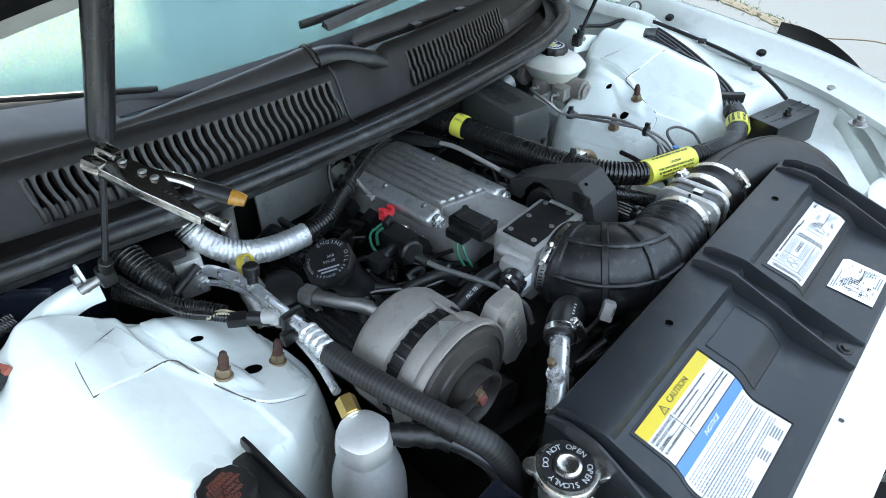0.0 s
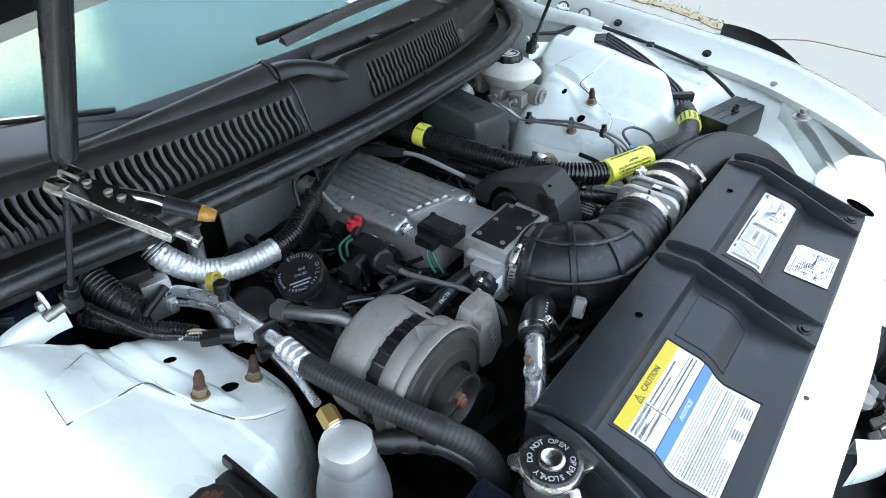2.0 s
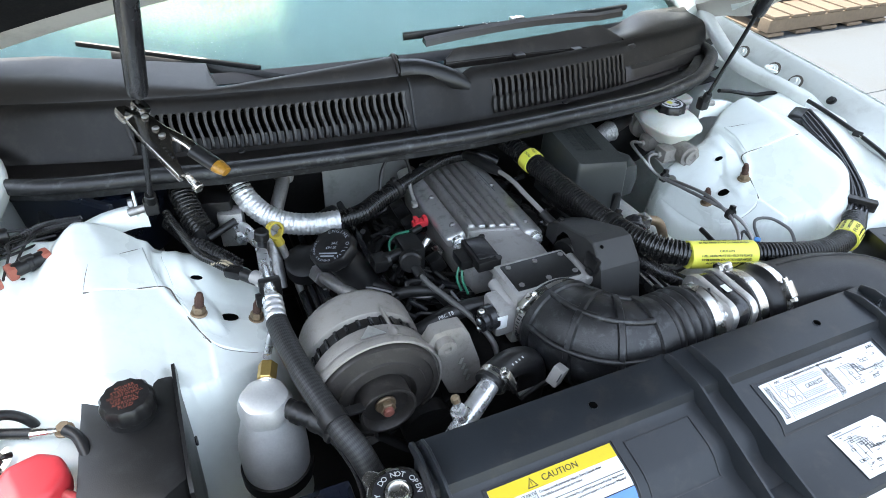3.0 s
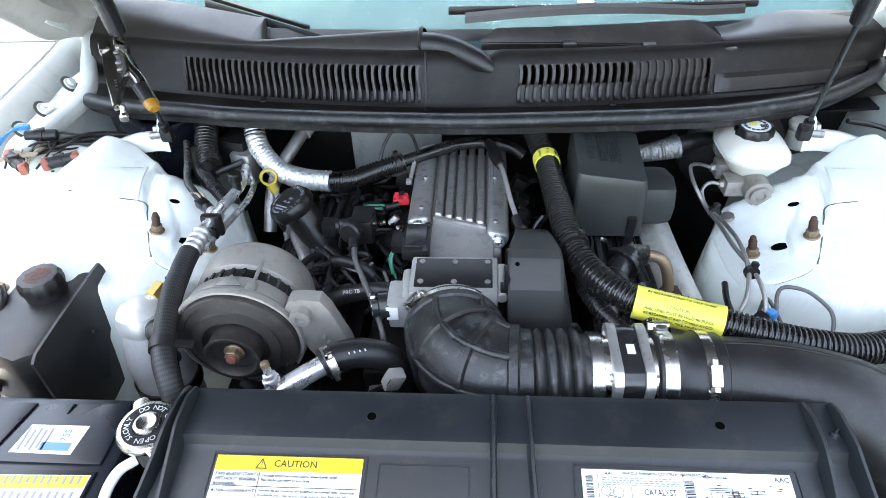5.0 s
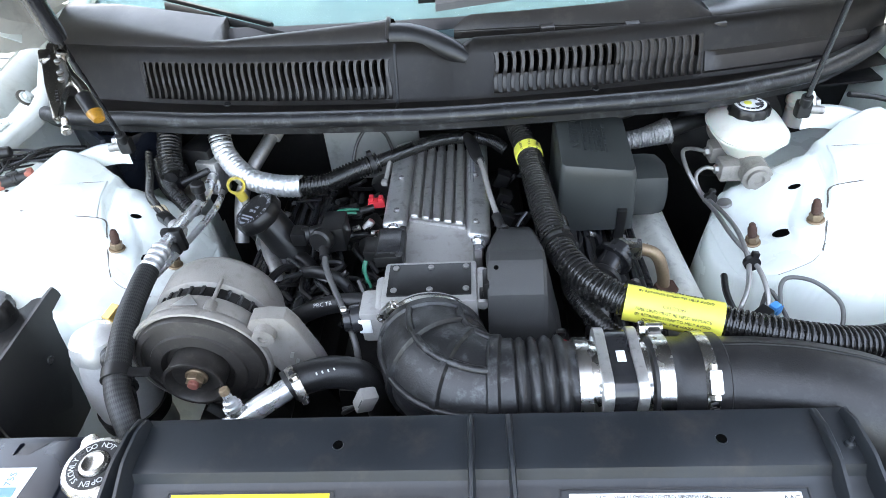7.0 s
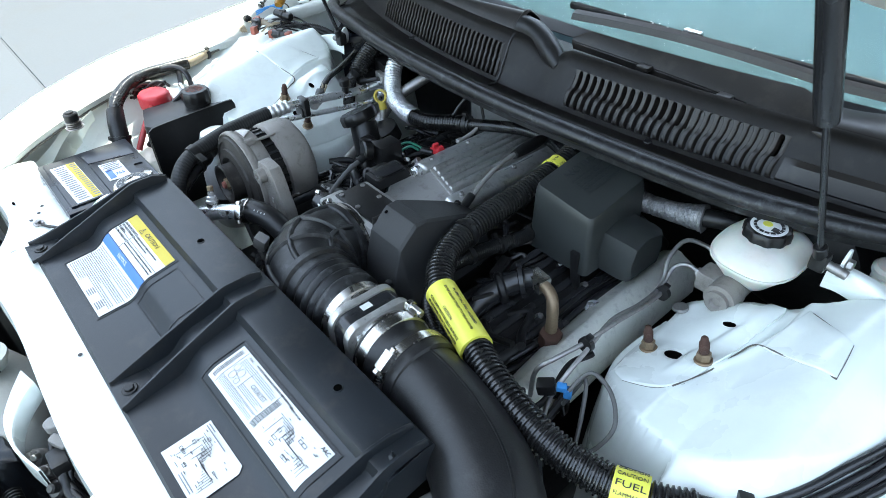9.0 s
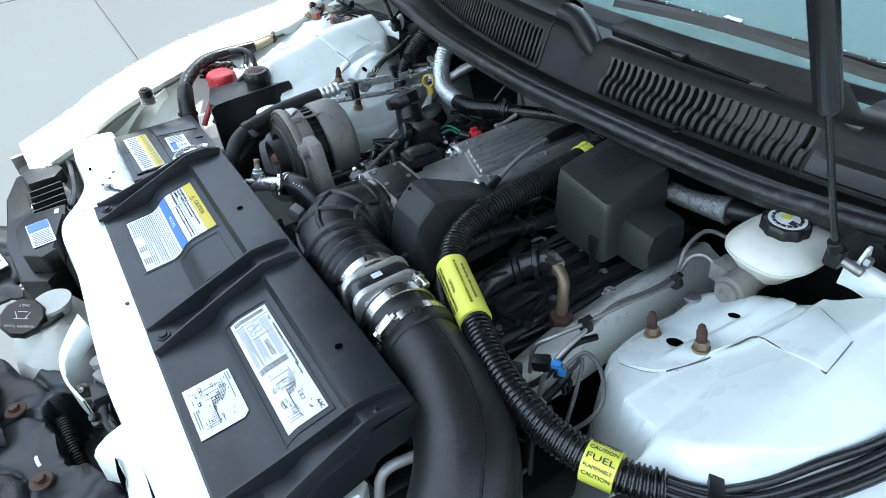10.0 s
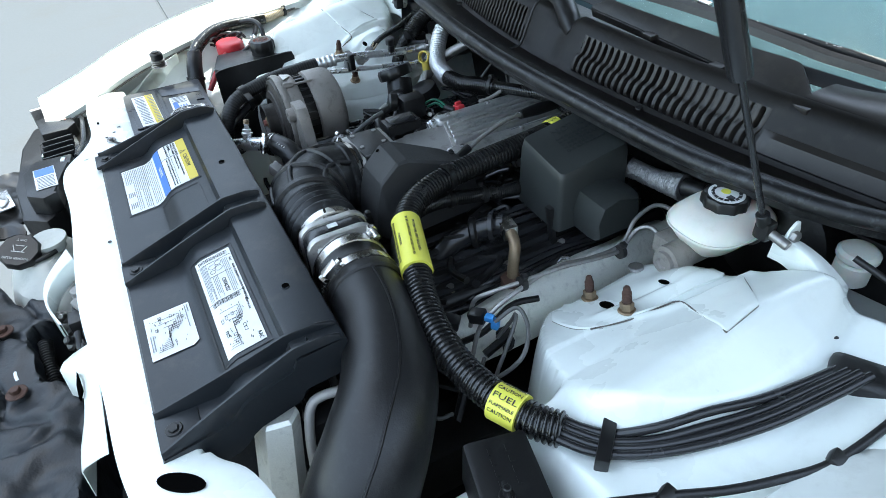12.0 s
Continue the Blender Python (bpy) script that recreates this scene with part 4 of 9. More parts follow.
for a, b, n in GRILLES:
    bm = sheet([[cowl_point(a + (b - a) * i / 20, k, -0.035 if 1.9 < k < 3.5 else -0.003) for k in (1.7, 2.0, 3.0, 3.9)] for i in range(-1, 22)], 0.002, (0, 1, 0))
    part("vent_well", bm, hollow, cowl, "black sheet behind the vent slots, standing for their shade")
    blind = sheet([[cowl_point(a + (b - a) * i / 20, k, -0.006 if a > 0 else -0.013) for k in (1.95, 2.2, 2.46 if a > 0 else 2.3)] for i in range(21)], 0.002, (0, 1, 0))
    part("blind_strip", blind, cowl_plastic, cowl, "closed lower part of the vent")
    for j in range(n + 1):
        x = a + (b - a) * j / n
        w = 0.0030 if a < 0 else 0.0034
        rows = []
        for s in range(19):
            f = s / 18
            k = 1.93 + 1.10 * f
            wave = 0.0020 * math.sin(2 * math.pi * f) * (1 if a < 0 else -1)
            half = (b - a) / n / 2
            wide = w + (half - w) * max(0.0, (f - 0.88) / 0.12) ** 2 + (half - w) * max(0.0, (0.05 - f) / 0.05) ** 2
            deep = -0.016 if 0 < s < 18 else -0.004
            knee = 0.0004 + (0.0050 if a > 0 else 0.0026) * max(0.0, min(1.0, (0.56 - f) / 0.12)) * min(1.0, f * 6 + 0.2)
            rows.append([cowl_point(x + wave - wide, k, deep), cowl_point(x + wave - wide * 0.90, k, knee - 0.0006), cowl_point(x + wave - wide * 0.72, k, knee), cowl_point(x + wave + wide * 0.72, k, knee), cowl_point(x + wave + wide * 0.90, k, knee - 0.0006), cowl_point(x + wave + wide, k, deep)])
        part("slat", loft(rows), cowl_plastic, cowl)
    if a > 0:
        bm = sheet([[cowl_point(0.265 + 0.0128 * i, k, -0.006) for k in (2.0, 2.5, 3.0)] for i in range(10)], 0.002, (0, 1, 0))
        part("vent_blank", bm, cowl_plastic, cowl, "closed-off end of the vent")
# raised lower step of the panel beyond the grilles
for a, b in ((0.40, 0.70),):
    rows = []
    for i in range(31):
        x = a + (b - a) * i / 30
        k = 0.007 * min(1.0, (i if a > 0 else 30 - i) / 3 + 0.3)
        rows.append([cowl_point(x, 2.0, 0.0006), cowl_point(x, 2.05, k), cowl_point(x, 2.42, k), cowl_point(x, 2.56, 0.0006)])
    part("lower_step", sheet(rows, 0.002, (0, 1, -0.3)), cowl_plastic, cowl, "", 30)
# seam between the two cowl halves and the rolled lip of the upper panel
part("panel_joint", tube([cowl_point(-0.083, k, 0.001) for k in (0.6, 1.5, 2.5, 3.5, 4.9)], 0.0022, 0.004, 8), ink, cowl)
# raised lip behind the passenger half: a low hump that grows towards the middle, and a broad plate at the outer end
upper = []
for i in range(80):
    x = -0.74 + 0.645 * i / 79
    y0, z0 = cowl_y(x) + 0.022, 0.9655 - cowl_drop(x)
    f = max(0.0, min(1.0, (x + 0.40) / 0.30))
    g = max(0.0, min(1.0, (-0.37 - x) / 0.25))
    crest_y, crest_z = y0 + 0.010 + 0.020 * f + 0.050 * g, z0 + 0.003 + 0.020 * f ** 0.8 + 0.022 * g
    back_y = max(crest_y + 0.012, 0.405 + 0.35 * (-0.39 - x)) if x < -0.385 else crest_y + 0.024
    back_z = crest_z + 0.010 if x < -0.385 else crest_z - 0.016
    upper.append([(x, y0, z0 - 0.003), (x, y0 + 0.003, z0 + 0.0015), (x, y0 + (crest_y - y0) * 0.55, z0 + (crest_z - z0) * 0.70), (x, crest_y - 0.003, crest_z - 0.0008), (x, crest_y + 0.003, crest_z), (x, crest_y + (back_y - crest_y) * 0.5, (crest_z + back_z) / 2 + 0.002), (x, back_y, back_z), (x, back_y + 0.004, back_z - 0.03)])
part("upper_panel", sheet(upper, 0.003), cowl_plastic, cowl, "raised upper cowl lip", 50)
cap_line = [Vector(p) for p in upper[-1]]
part("lip_cap", tube([p + Vector((0.002, 0, 0.001)) for p in cap_line[1:7]], 0.0042, 0.003, 10), cowl_plastic, cowl, "rounded end cap of the raised lip")
part("cap_gap", tube([p + Vector((0.0075, 0.001, -0.002)) for p in cap_line[1:7]], 0.003, 0.003, 8), hollow, cowl, "dark gap at the lip's end")
roll = [(-0.090, 0.291, 0.9655), (-0.060, 0.288, 0.964), (-0.030, 0.279, 0.958), (0.000, 0.267, 0.948), (0.030, 0.254, 0.936)]
part("rolled_end", tube(roll, 0.017, 0.004, 20, lambda s, l: 0.0215 - 0.003 * (s / l) - 0.010 * max(0.0, s / l - 0.75) * 4 * 0.6), rubber, cowl, "rolled end of the raised cowl lip")
# upper panel at the outer ends, climbing to the pillar foot
rows = []
for i in range(40):
    f = i / 39
    x = 0.415 + 0.325 * f
    y0, z0 = cowl_y(x) + 0.020, 0.9645 - cowl_drop(x)
    k = min(1.0, f / 0.45)
    rise = 0.016 * k * k * (3 - 2 * k) - 0.014 * max(0.0, f - 0.48) / 0.52
    deep = 0.075 + 0.02 * f
    rows.append([(x, y0, z0 - 0.002), (x, y0 + 0.004, z0 + 0.002), (x, y0 + deep * 0.35, z0 + 0.004 + rise * 0.25), (x, y0 + deep * 0.75, z0 + 0.004 + rise * 0.80), (x, y0 + deep, z0 + 0.002 + rise), (x, y0 + deep + 0.006, z0 - 0.03)])
part("end_flap", sheet(rows, 0.004), cowl_plastic, cowl, "", 60)
for x, k in ((0.225, 1.0), (-0.37, 1.0), (0.60, 1.0)):
    part("push_clip", disc(cowl_point(x, k), 0.006, 0.003, (0, -0.2, 1)), black_plastic, cowl)

# rubber bead along the front lip
SEAL = [(-0.76, 0.40, 0.86), (-0.735, 0.31, 0.872), (-0.665, 0.25, 0.884), (-0.59, 0.222, 0.89), (-0.49, 0.200, 0.895), (-0.40, 0.178, 0.898), (-0.267, 0.157, 0.902), (-0.12, 0.144, 0.904), (0.0, 0.140, 0.904), (0.14, 0.145, 0.904), (0.36, 0.166, 0.900), (0.46, 0.195, 0.896), (0.55, 0.232, 0.892), (0.63, 0.29, 0.887), (0.70, 0.355, 0.88), (0.74, 0.43, 0.87)]
seal = solo("cowl_seal", tube(SEAL, 0.014, 0.01, 14, flat=0.85), rubber_dusty, "worn black rubber hood seal along the cowl lip", "rubber seal")
lip = [(x, y + 0.028, z - 0.012) for x, y, z in SEAL]
part("seal_base", sheet([[Vector(p) + Vector((0, -0.022, -0.003)), Vector(p), Vector(p) + Vector((0, 0.02, 0.001))] for p in spline(lip, 0.02)[0]], 0.012), rubber_dusty, seal)
for a, b in ((-0.31, -0.23), (-0.20, -0.12)):
    wear = [Vector((x, 0.1305 + 0.26 * x * x + 0.003 * noise.noise((x * 60, 0, 0)), 0.9065 + 0.002 * noise.noise((x * 90, 5, 0)))) for x in [a + (b - a) * i / 12 for i in range(13)]]
    part("scuff", tube(wear, 0.0022, 0.004, 6, lambda s, l: 0.0006 + 0.0018 * abs(noise.noise((s * 300, a * 9, 1)))), white_ink, seal, "scuffed pale patch")

shield = []
for i in range(50):
    f = i / 49
    x = 0.008 + 0.440 * f
    y, z = 0.306 + 0.10 * x * x, 0.9635 - 0.11 * x * x
    k = min(1.0, 0.25 + f * 14) * (1 - max(0.0, min(1.0, (f - 0.83) / 0.10)) * 0.72)
    ty, tz = 0.322 + 0.29 * x * x, 0.9815 - 0.03 * x * x
    shield.append([(x, y + 0.004, z - 0.012), (x, y, z)] + [(x, y + (ty - y) * k * q, z + (tz - z) * k * q + 0.002 * math.sin(math.pi * q)) for q in (0.08, 0.4, 0.8, 0.97, 1.0)] + [(x, y + (ty - y) * k + 0.005, z + (tz - z) * k - 0.004), (x, y + (ty - y) * k + 0.007, z - 0.012)])
part("wiper_shield", sheet(shield, 0.003), cowl_plastic, cowl, "raised black shield before the wiper", 45)
for x in (0.155, 0.288, 0.424):
    part("shield_tab", box((x, 0.300 + 0.10 * x * x, 0.9625 - 0.11 * x * x), (0.022, 0.016, 0.008), 0.002), cowl_plastic, cowl)

# wipers parked at the foot of the glass
for x0, x1, lift in ((-0.02, 0.47, 0.0), (-0.53, -0.27, 0.0)):
    n = "windshield_wiper"
    wiper = thing(n, (x0, glass_base(x0), 0.97), "black windshield wiper parked at the foot of the glass", "wiper", "wipers")
    arm = []
    for i in range(25):
        f = i / 24
        x = x0 + (x1 - x0) * f
        w = (0.012 if x0 > -0.1 else 0.006) - 0.003 * f
        y, z = glass_base(x) - 0.006 + 0.01 * f, 0.992 - cowl_drop(x) + 0.010 * math.sin(math.pi * min(1, f * 1.2)) + lift
        if x0 < -0.1:
            y, z = 0.484 - 0.535 * (x + 0.53), 0.977 - 0.085 * (x + 0.53)
        arm.append([(x, y - w * 0.6, z - 0.006), (x, y - w * 0.3, z + 0.004), (x, y + w * 0.5, z + 0.008), (x, y + w, z - 0.002)])
    part("arm", loft(arm), cowl_plastic if x0 > -0.1 else rubber, wiper)
    blade = [(x, glass_base(x) + 0.022, 0.996 - cowl_drop(x) + lift) for x in [x0 + (x1 - x0) * (i / 12 * 1.12 - 0.06) for i in range(13)]]
    if x0 < -0.1:
        blade = [(x, 0.500 - 0.535 * (x + 0.53), 0.985 - 0.085 * (x + 0.53)) for x in [-0.58 + 0.023 * i for i in range(13)]]
    part("blade", tube(blade, 0.0045 if x0 > -0.1 else 0.0032, 0.008, 8, flat=1.6), rubber, wiper)
    if x0 > -0.1:
        for i in range(16):
            x = x0 + (x1 - x0) * random.uniform(0.15, 0.85)
            part("water_drop", lathe([(0.0, 0), (0.0018, 0.0006), (0.0, 0.0016)], (x, glass_base(x) + 0.02 + random.uniform(-0.004, 0.004), 1.0035 - cowl_drop(x)), (0, 0, 1), 6), steel, wiper)
        part("blade_clip", box((0.185, glass_base(0.185) + 0.018, 1.004), (0.03, 0.012, 0.008), 0.003), chrome, wiper)

# ---- radiator cover ----
PROFILE = [(-0.312, 0.740), (-0.312, 0.812), (-0.315, 0.819), (-0.322, 0.8205), (-0.368, 0.8205), (-0.374, 0.819), (-0.379, 0.809), (-0.385, 0.8055), (-0.430, 0.797), (-0.441, 0.791), (-0.452, 0.780), (-0.462, 0.7745), (-0.50, 0.7715), (-0.532, 0.7695), (-0.537, 0.763)]


def cover_z(y):
    """The cover's height at y, and its slope."""
    for (a, b), (c, d) in zip(PROFILE[2:], PROFILE[3:]):
        if c <= y <= a:
            return b + (d - b) * (y - a) / (c - a), (d - b) / (c - a)
    return PROFILE[-1][1], 0.0


def on_cover(x, y, lift=0.001):
    z, s = cover_z(y)
    return onto((x, y, z + lift), (1, 0, 0), (0, -s, 1))


def cover_edge(y, right):
    f = (-0.312 - y) / 0.225
    return (0.374 + 0.018 * f) if right else (-0.300 - 0.040 * f)


cover = thing("radiator_cover", (0.03, -0.42, 0.74), "black grained plastic radiator cover with warning labels", "radiator cover")
rows = []
for i in range(61):
    f = i / 60
    row = []
    for y, z in PROFILE:
        a, b = cover_edge(y, False), cover_edge(y, True)
        row.append(Vector((a + (b - a) * f, y, z)))
    rows.append(row)
part("panel", sheet(rows, 0.003), cover_plastic, cover, "", 32)
for right in (True, False):
    rows = [[Vector((cover_edge(y, right) + (0.001 if right else -0.001), y, z - h)) for h in (0.0, 0.022, 0.05)] for y, z in PROFILE[1:]]
    part("side_skirt", sheet(rows, 0.003, (-1 if right else 1, 0, 0)), cover_plastic, cover)


def cover_rib(x0, x1, y0, y1, height=0.012, width=0.006, name="rib"):
    """A raised rib that follows the cover's section from back to front."""
    rings = []
    for i in range(37):
        f = i / 36
        y = y0 + (y1 - y0) * f
        x = x0 + (x1 - x0) * f * f
        z, s = cover_z(y)
        line_z = 0.8205 + height - (0.8205 + height - 0.778) * max(0, min(1, (-0.372 - y) / 0.158))
        h = max(height * 0.45, min(line_z - z, 0.028)) * min(1, 0.35 + 6 * f) if y < -0.372 else height * min(1, 0.35 + 6 * f)
        rings.append([Vector((x - width * 0.6, y, z - 0.002)), Vector((x - width * 0.42, y, z + h * 0.85)), Vector((x - width * 0.25, y, z + h)), Vector((x + width * 0.25, y, z + h)), Vector((x + width * 0.42, y, z + h * 0.85)), Vector((x + width * 0.6, y, z - 0.002))])
    part(name, loft(rings), cover_plastic, cover, "", 50)


cover_rib(0.027, 0.029, -0.314, -0.533)
cover_rib(0.063, 0.077, -0.314, -0.533)
cover_rib(-0.296, -0.291, -0.314, -0.535, 0.016)
cover_rib(-0.306, -0.343, -0.316, -0.535, 0.013)
cover_rib(0.345, 0.330, -0.318, -0.533, 0.010)
cover_rib(0.371, 0.388, -0.314, -0.533, 0.013)
for x, y, z in ((0.053, -0.517, 0.7725), (0.361, -0.516, 0.7725), (-0.317, -0.524, 0.772)):
    part("flange", prism([(x - 0.023, y - 0.018), (x + 0.023, y - 0.018), (x + 0.019, y + 0.028), (x - 0.019, y + 0.028)], z - 0.004, z + 0.002, 0.0015), cover_plastic, cover)
    part("retainer", join(disc((x, y, z + 0.002), 0.0095, 0.002), hexnut((x, y, z + 0.0035), 0.006, 0.003)), black_plastic, cover)
for x in (-0.099, 0.254):
    part("locating_hole", disc((x, -0.348, 0.8205), 0.0050, 0.0014), hollow, cover)
    part("hole_rim", lathe([(0.0042, 0), (0.0056, 0), (0.0054, 0.0012), (0.0042, 0.0012)], (x, -0.348, 0.8204), (0, 0, 1), 20), cover_plastic, cover)
part("peg", lathe([(0.005, 0), (0.004, 0.003), (0.0015, 0.004), (0.0012, 0.011), (0, 0.012)], (0.362, -0.355, 0.8205), (0, 0, 1), 12), cover_plastic, cover)


def cover_strip(x0, x1, y0, y1, lift=0.0008, thick=0.0005):
    n = max(2, int(abs(y1 - y0) / 0.004))
    rows = []
    for i in range(n + 1):
        y = y0 + (y1 - y0) * i / n
        z, s = cover_z(y)
        rows.append([Vector((x0, y, z + lift)), Vector((x1, y, z + lift))])
    return sheet(rows, thick)


def cover_frame(x0, x1, y0, y1, w, lift=0.0012):
    return join(cover_strip(x0, x1, y0, y0 - w, lift), cover_strip(x0, x1, y1 + w, y1, lift), cover_strip(x0, x0 + w, y0 - w, y1 + w, lift), cover_strip(x1 - w, x1, y0 - w, y1 + w, lift))


# thin dark strips drawn for the shaded groove round the recess
part("recess_border", cover_frame(-0.087, 0.004, -0.392, -0.458, 0.0012), ink, cover)
part("label_border", cover_frame(0.105, 0.319, -0.3865, -0.449, 0.0016), ink, cover)
part("label_border", cover_frame(-0.2575, -0.0985, -0.3855, -0.5085, 0.0014), ink, cover)

# caution label
caution = thing("caution_label", (-0.178, -0.45, 0.79), "yellow, white and blue caution label on the radiator cover", "label")
part("backing", cover_strip(-0.253, -0.103, -0.3885, -0.505, 0.0010), white_label, caution)
part("header", cover_strip(-0.253, -0.103, -0.3885, -0.4035, 0.0014), amber, caution, "yellow header band")
part("band", cover_strip(-0.253, -0.103, -0.4365, -0.4475, 0.0014), blue_label, caution, "blue notice band")
part("lettering", words("CAUTION", on_cover(-0.171, -0.3962, 0.0016), 0.0098), ink, caution)
tri_m = on_cover(-0.2055, -0.3965, 0.0016)
tri = bmesh.new()
outer = [tri.verts.new(tri_m @ Vector(p)) for p in ((-0.0062, -0.005, 0), (0.0062, -0.005, 0), (0, 0.0058, 0))]
inner = [tri.verts.new(tri_m @ Vector(p)) for p in ((-0.0044, -0.0040, 0), (0.0044, -0.0040, 0), (0, 0.0038, 0))]
for i in range(3):
    tri.faces.new((outer[i], outer[(i + 1) % 3], inner[(i + 1) % 3], inner[i]))
part("warning_sign", join(tri, words("!", on_cover(-0.2055, -0.3972, 0.0016), 0.0075)), ink, caution)
for k, text in enumerate(("FAN BLADE STARTS", "WITHOUT ENGINE", "RUNNING.")):
    part("lettering", words(text, on_cover(-0.2505, -0.4075 - 0.0048 * k, 0.0016), 0.0050, align="LEFT"), ink, caution)
for k, text in enumerate(("To help avoid personal injury, keep hands clear.", "Fan blade can start at any time.")):
    part("lettering", words(text, on_cover(-0.203, -0.4080 - 0.0045 * k, 0.0016), 0.0040, align="LEFT"), ink, caution)
part("lettering", words("R-134a REFRIGERANT", on_cover(-0.2505, -0.4235, 0.0016), 0.0046, align="LEFT"), ink, caution)
for k, text in enumerate(("System to be serviced by qualified personnel only. Improper", "methods may cause personal injury. See Service Manual.")):
    part("lettering", words(text, on_cover(-0.203, -0.4225 - 0.0045 * k, 0.0016), 0.0036, align="LEFT", width=0.096), ink, caution)
part("lettering", words("NOTICE", on_cover(-0.178, -0.442, 0.0016), 0.0088), white_label, caution)
rules = [cover_strip(-0.253, -0.103, -0.4185, -0.4190, 0.0015), cover_strip(-0.253, -0.103, -0.4355, -0.4365, 0.0015), cover_strip(-0.206, -0.2054, -0.404, -0.4355, 0.0015), cover_strip(-0.253, -0.103, -0.4685, -0.469, 0.0015)]
part("rule", join(*rules), ink, caution)
lines = []
for k in range(18):
    y = -0.4510 - 0.0029 * k
    x = -0.249
    end = -0.108 if k not in (5, 10) else -0.17
    if k > 13:
        x, end = -0.249, -0.20
    while x < end:
        w = random.uniform(0.0014, 0.0060)
        lines.append(cover_strip(x, min(end, x + w), y, y - 0.0013, 0.0015, 0.0002))
        x += w + 0.0012
    if k > 13:
        lines.append(cover_strip(-0.17, -0.155, y, y - 0.0017, 0.0015, 0.0002))
        lines.append(cover_strip(-0.135, -0.118, y, y - 0.0017, 0.0015, 0.0002))
part("print_bar", join(*lines), grey_ink, caution, "rows of small unreadable print")

# emission label
emission = thing("emission_label", (0.212, -0.415, 0.80), "white emission control label with small print and diagrams", "label")
part("backing", cover_strip(0.113, 0.311, -0.3910, -0.4405, 0.0010), white_label, emission)
def printed_rows(x0, x1, y0, y1, pitch=0.0022, seed=1, lift=0.0014, tall=0.0010):
    """Rows of small unreadable print as broken bars."""
    r = random.Random(seed)
    out = []
    y = y0
    while y - tall > y1:
        x, end = x0, x1 - (r.uniform(0, 0.3) * (x1 - x0) if r.random() < 0.3 else 0)
        while x < end:
            w = r.uniform(0.0012, 0.0050)
            out.append(cover_strip(x, min(end, x + w), y, y - tall, lift, 0.0002))
            x += w + 0.0011
        y -= pitch
    return out


def bar_code(x0, x1, y0, y1, seed, lift=0.0014):
    r = random.Random(seed)
    out, y = [], y0
    while y > y1:
        w = r.choice((0.0004, 0.0004, 0.0008, 0.0012))
        out.append(cover_strip(x0, x1, y, y - w, lift, 0.0002))
        y -= w + r.choice((0.0005, 0.0008))
    return out


part("lettering", words("AAC", on_cover(0.140, -0.3950, 0.0014), 0.0048), ink, emission)
part("lettering", words("AAC", on_cover(0.302, -0.3965, 0.0014), 0.0070), ink, emission)
part("lettering", words("VEHICLE EMISSION CONTROL INFORMATION", on_cover(0.193, -0.3945, 0.0014), 0.0038, width=0.082), ink, emission)
part("lettering", words("CATALYST", on_cover(0.186, -0.4120, 0.0014), 0.0080, width=0.030), ink, emission)
part("bar_code", join(*bar_code(0.1165, 0.1235, -0.396, -0.4365, 4)), ink, emission, "printed bar code")
part("bar_code", join(*bar_code(0.2105, 0.2190, -0.400, -0.4365, 6)), ink, emission, "printed bar code")
part("print_bar", join(*printed_rows(0.132, 0.158, -0.3985, -0.407, 0.0022, 2), *printed_rows(0.160, 0.206, -0.3985, -0.4065, 0.0022, 3), *printed_rows(0.160, 0.206, -0.4175, -0.4255, 0.0020, 5), *printed_rows(0.130, 0.206, -0.4285, -0.4375, 0.0017, 7, tall=0.0009)), grey_ink, emission, "rows of small unreadable print")
part("rule", join(cover_strip(0.128, 0.2095, -0.4275, -0.4279, 0.0014), cover_strip(0.159, 0.1594, -0.3975, -0.4275, 0.0014), cover_strip(0.2095, 0.2099, -0.392, -0.4395, 0.0014), cover_strip(0.128, 0.1284, -0.392, -0.4395, 0.0014)), ink, emission)
loops = []
for cx, cy, r0 in ((0.135, -0.4115, 0.0042), (0.1465, -0.4125, 0.0048), (0.1395, -0.4205, 0.0046), (0.151, -0.4215, 0.0034)):
    ring_z = cover_z(cy)[0] + 0.0014
    loops.append(lathe([(r0, 0), (r0 + 0.0005, 0), (r0 + 0.0005, 0.0003), (r0, 0.0003), (r0, 0)], (cx, cy, ring_z), (0, -cover_z(cy)[1], 1), 18))
part("belt_diagram", join(*loops), ink, emission, "printed belt routing diagram")


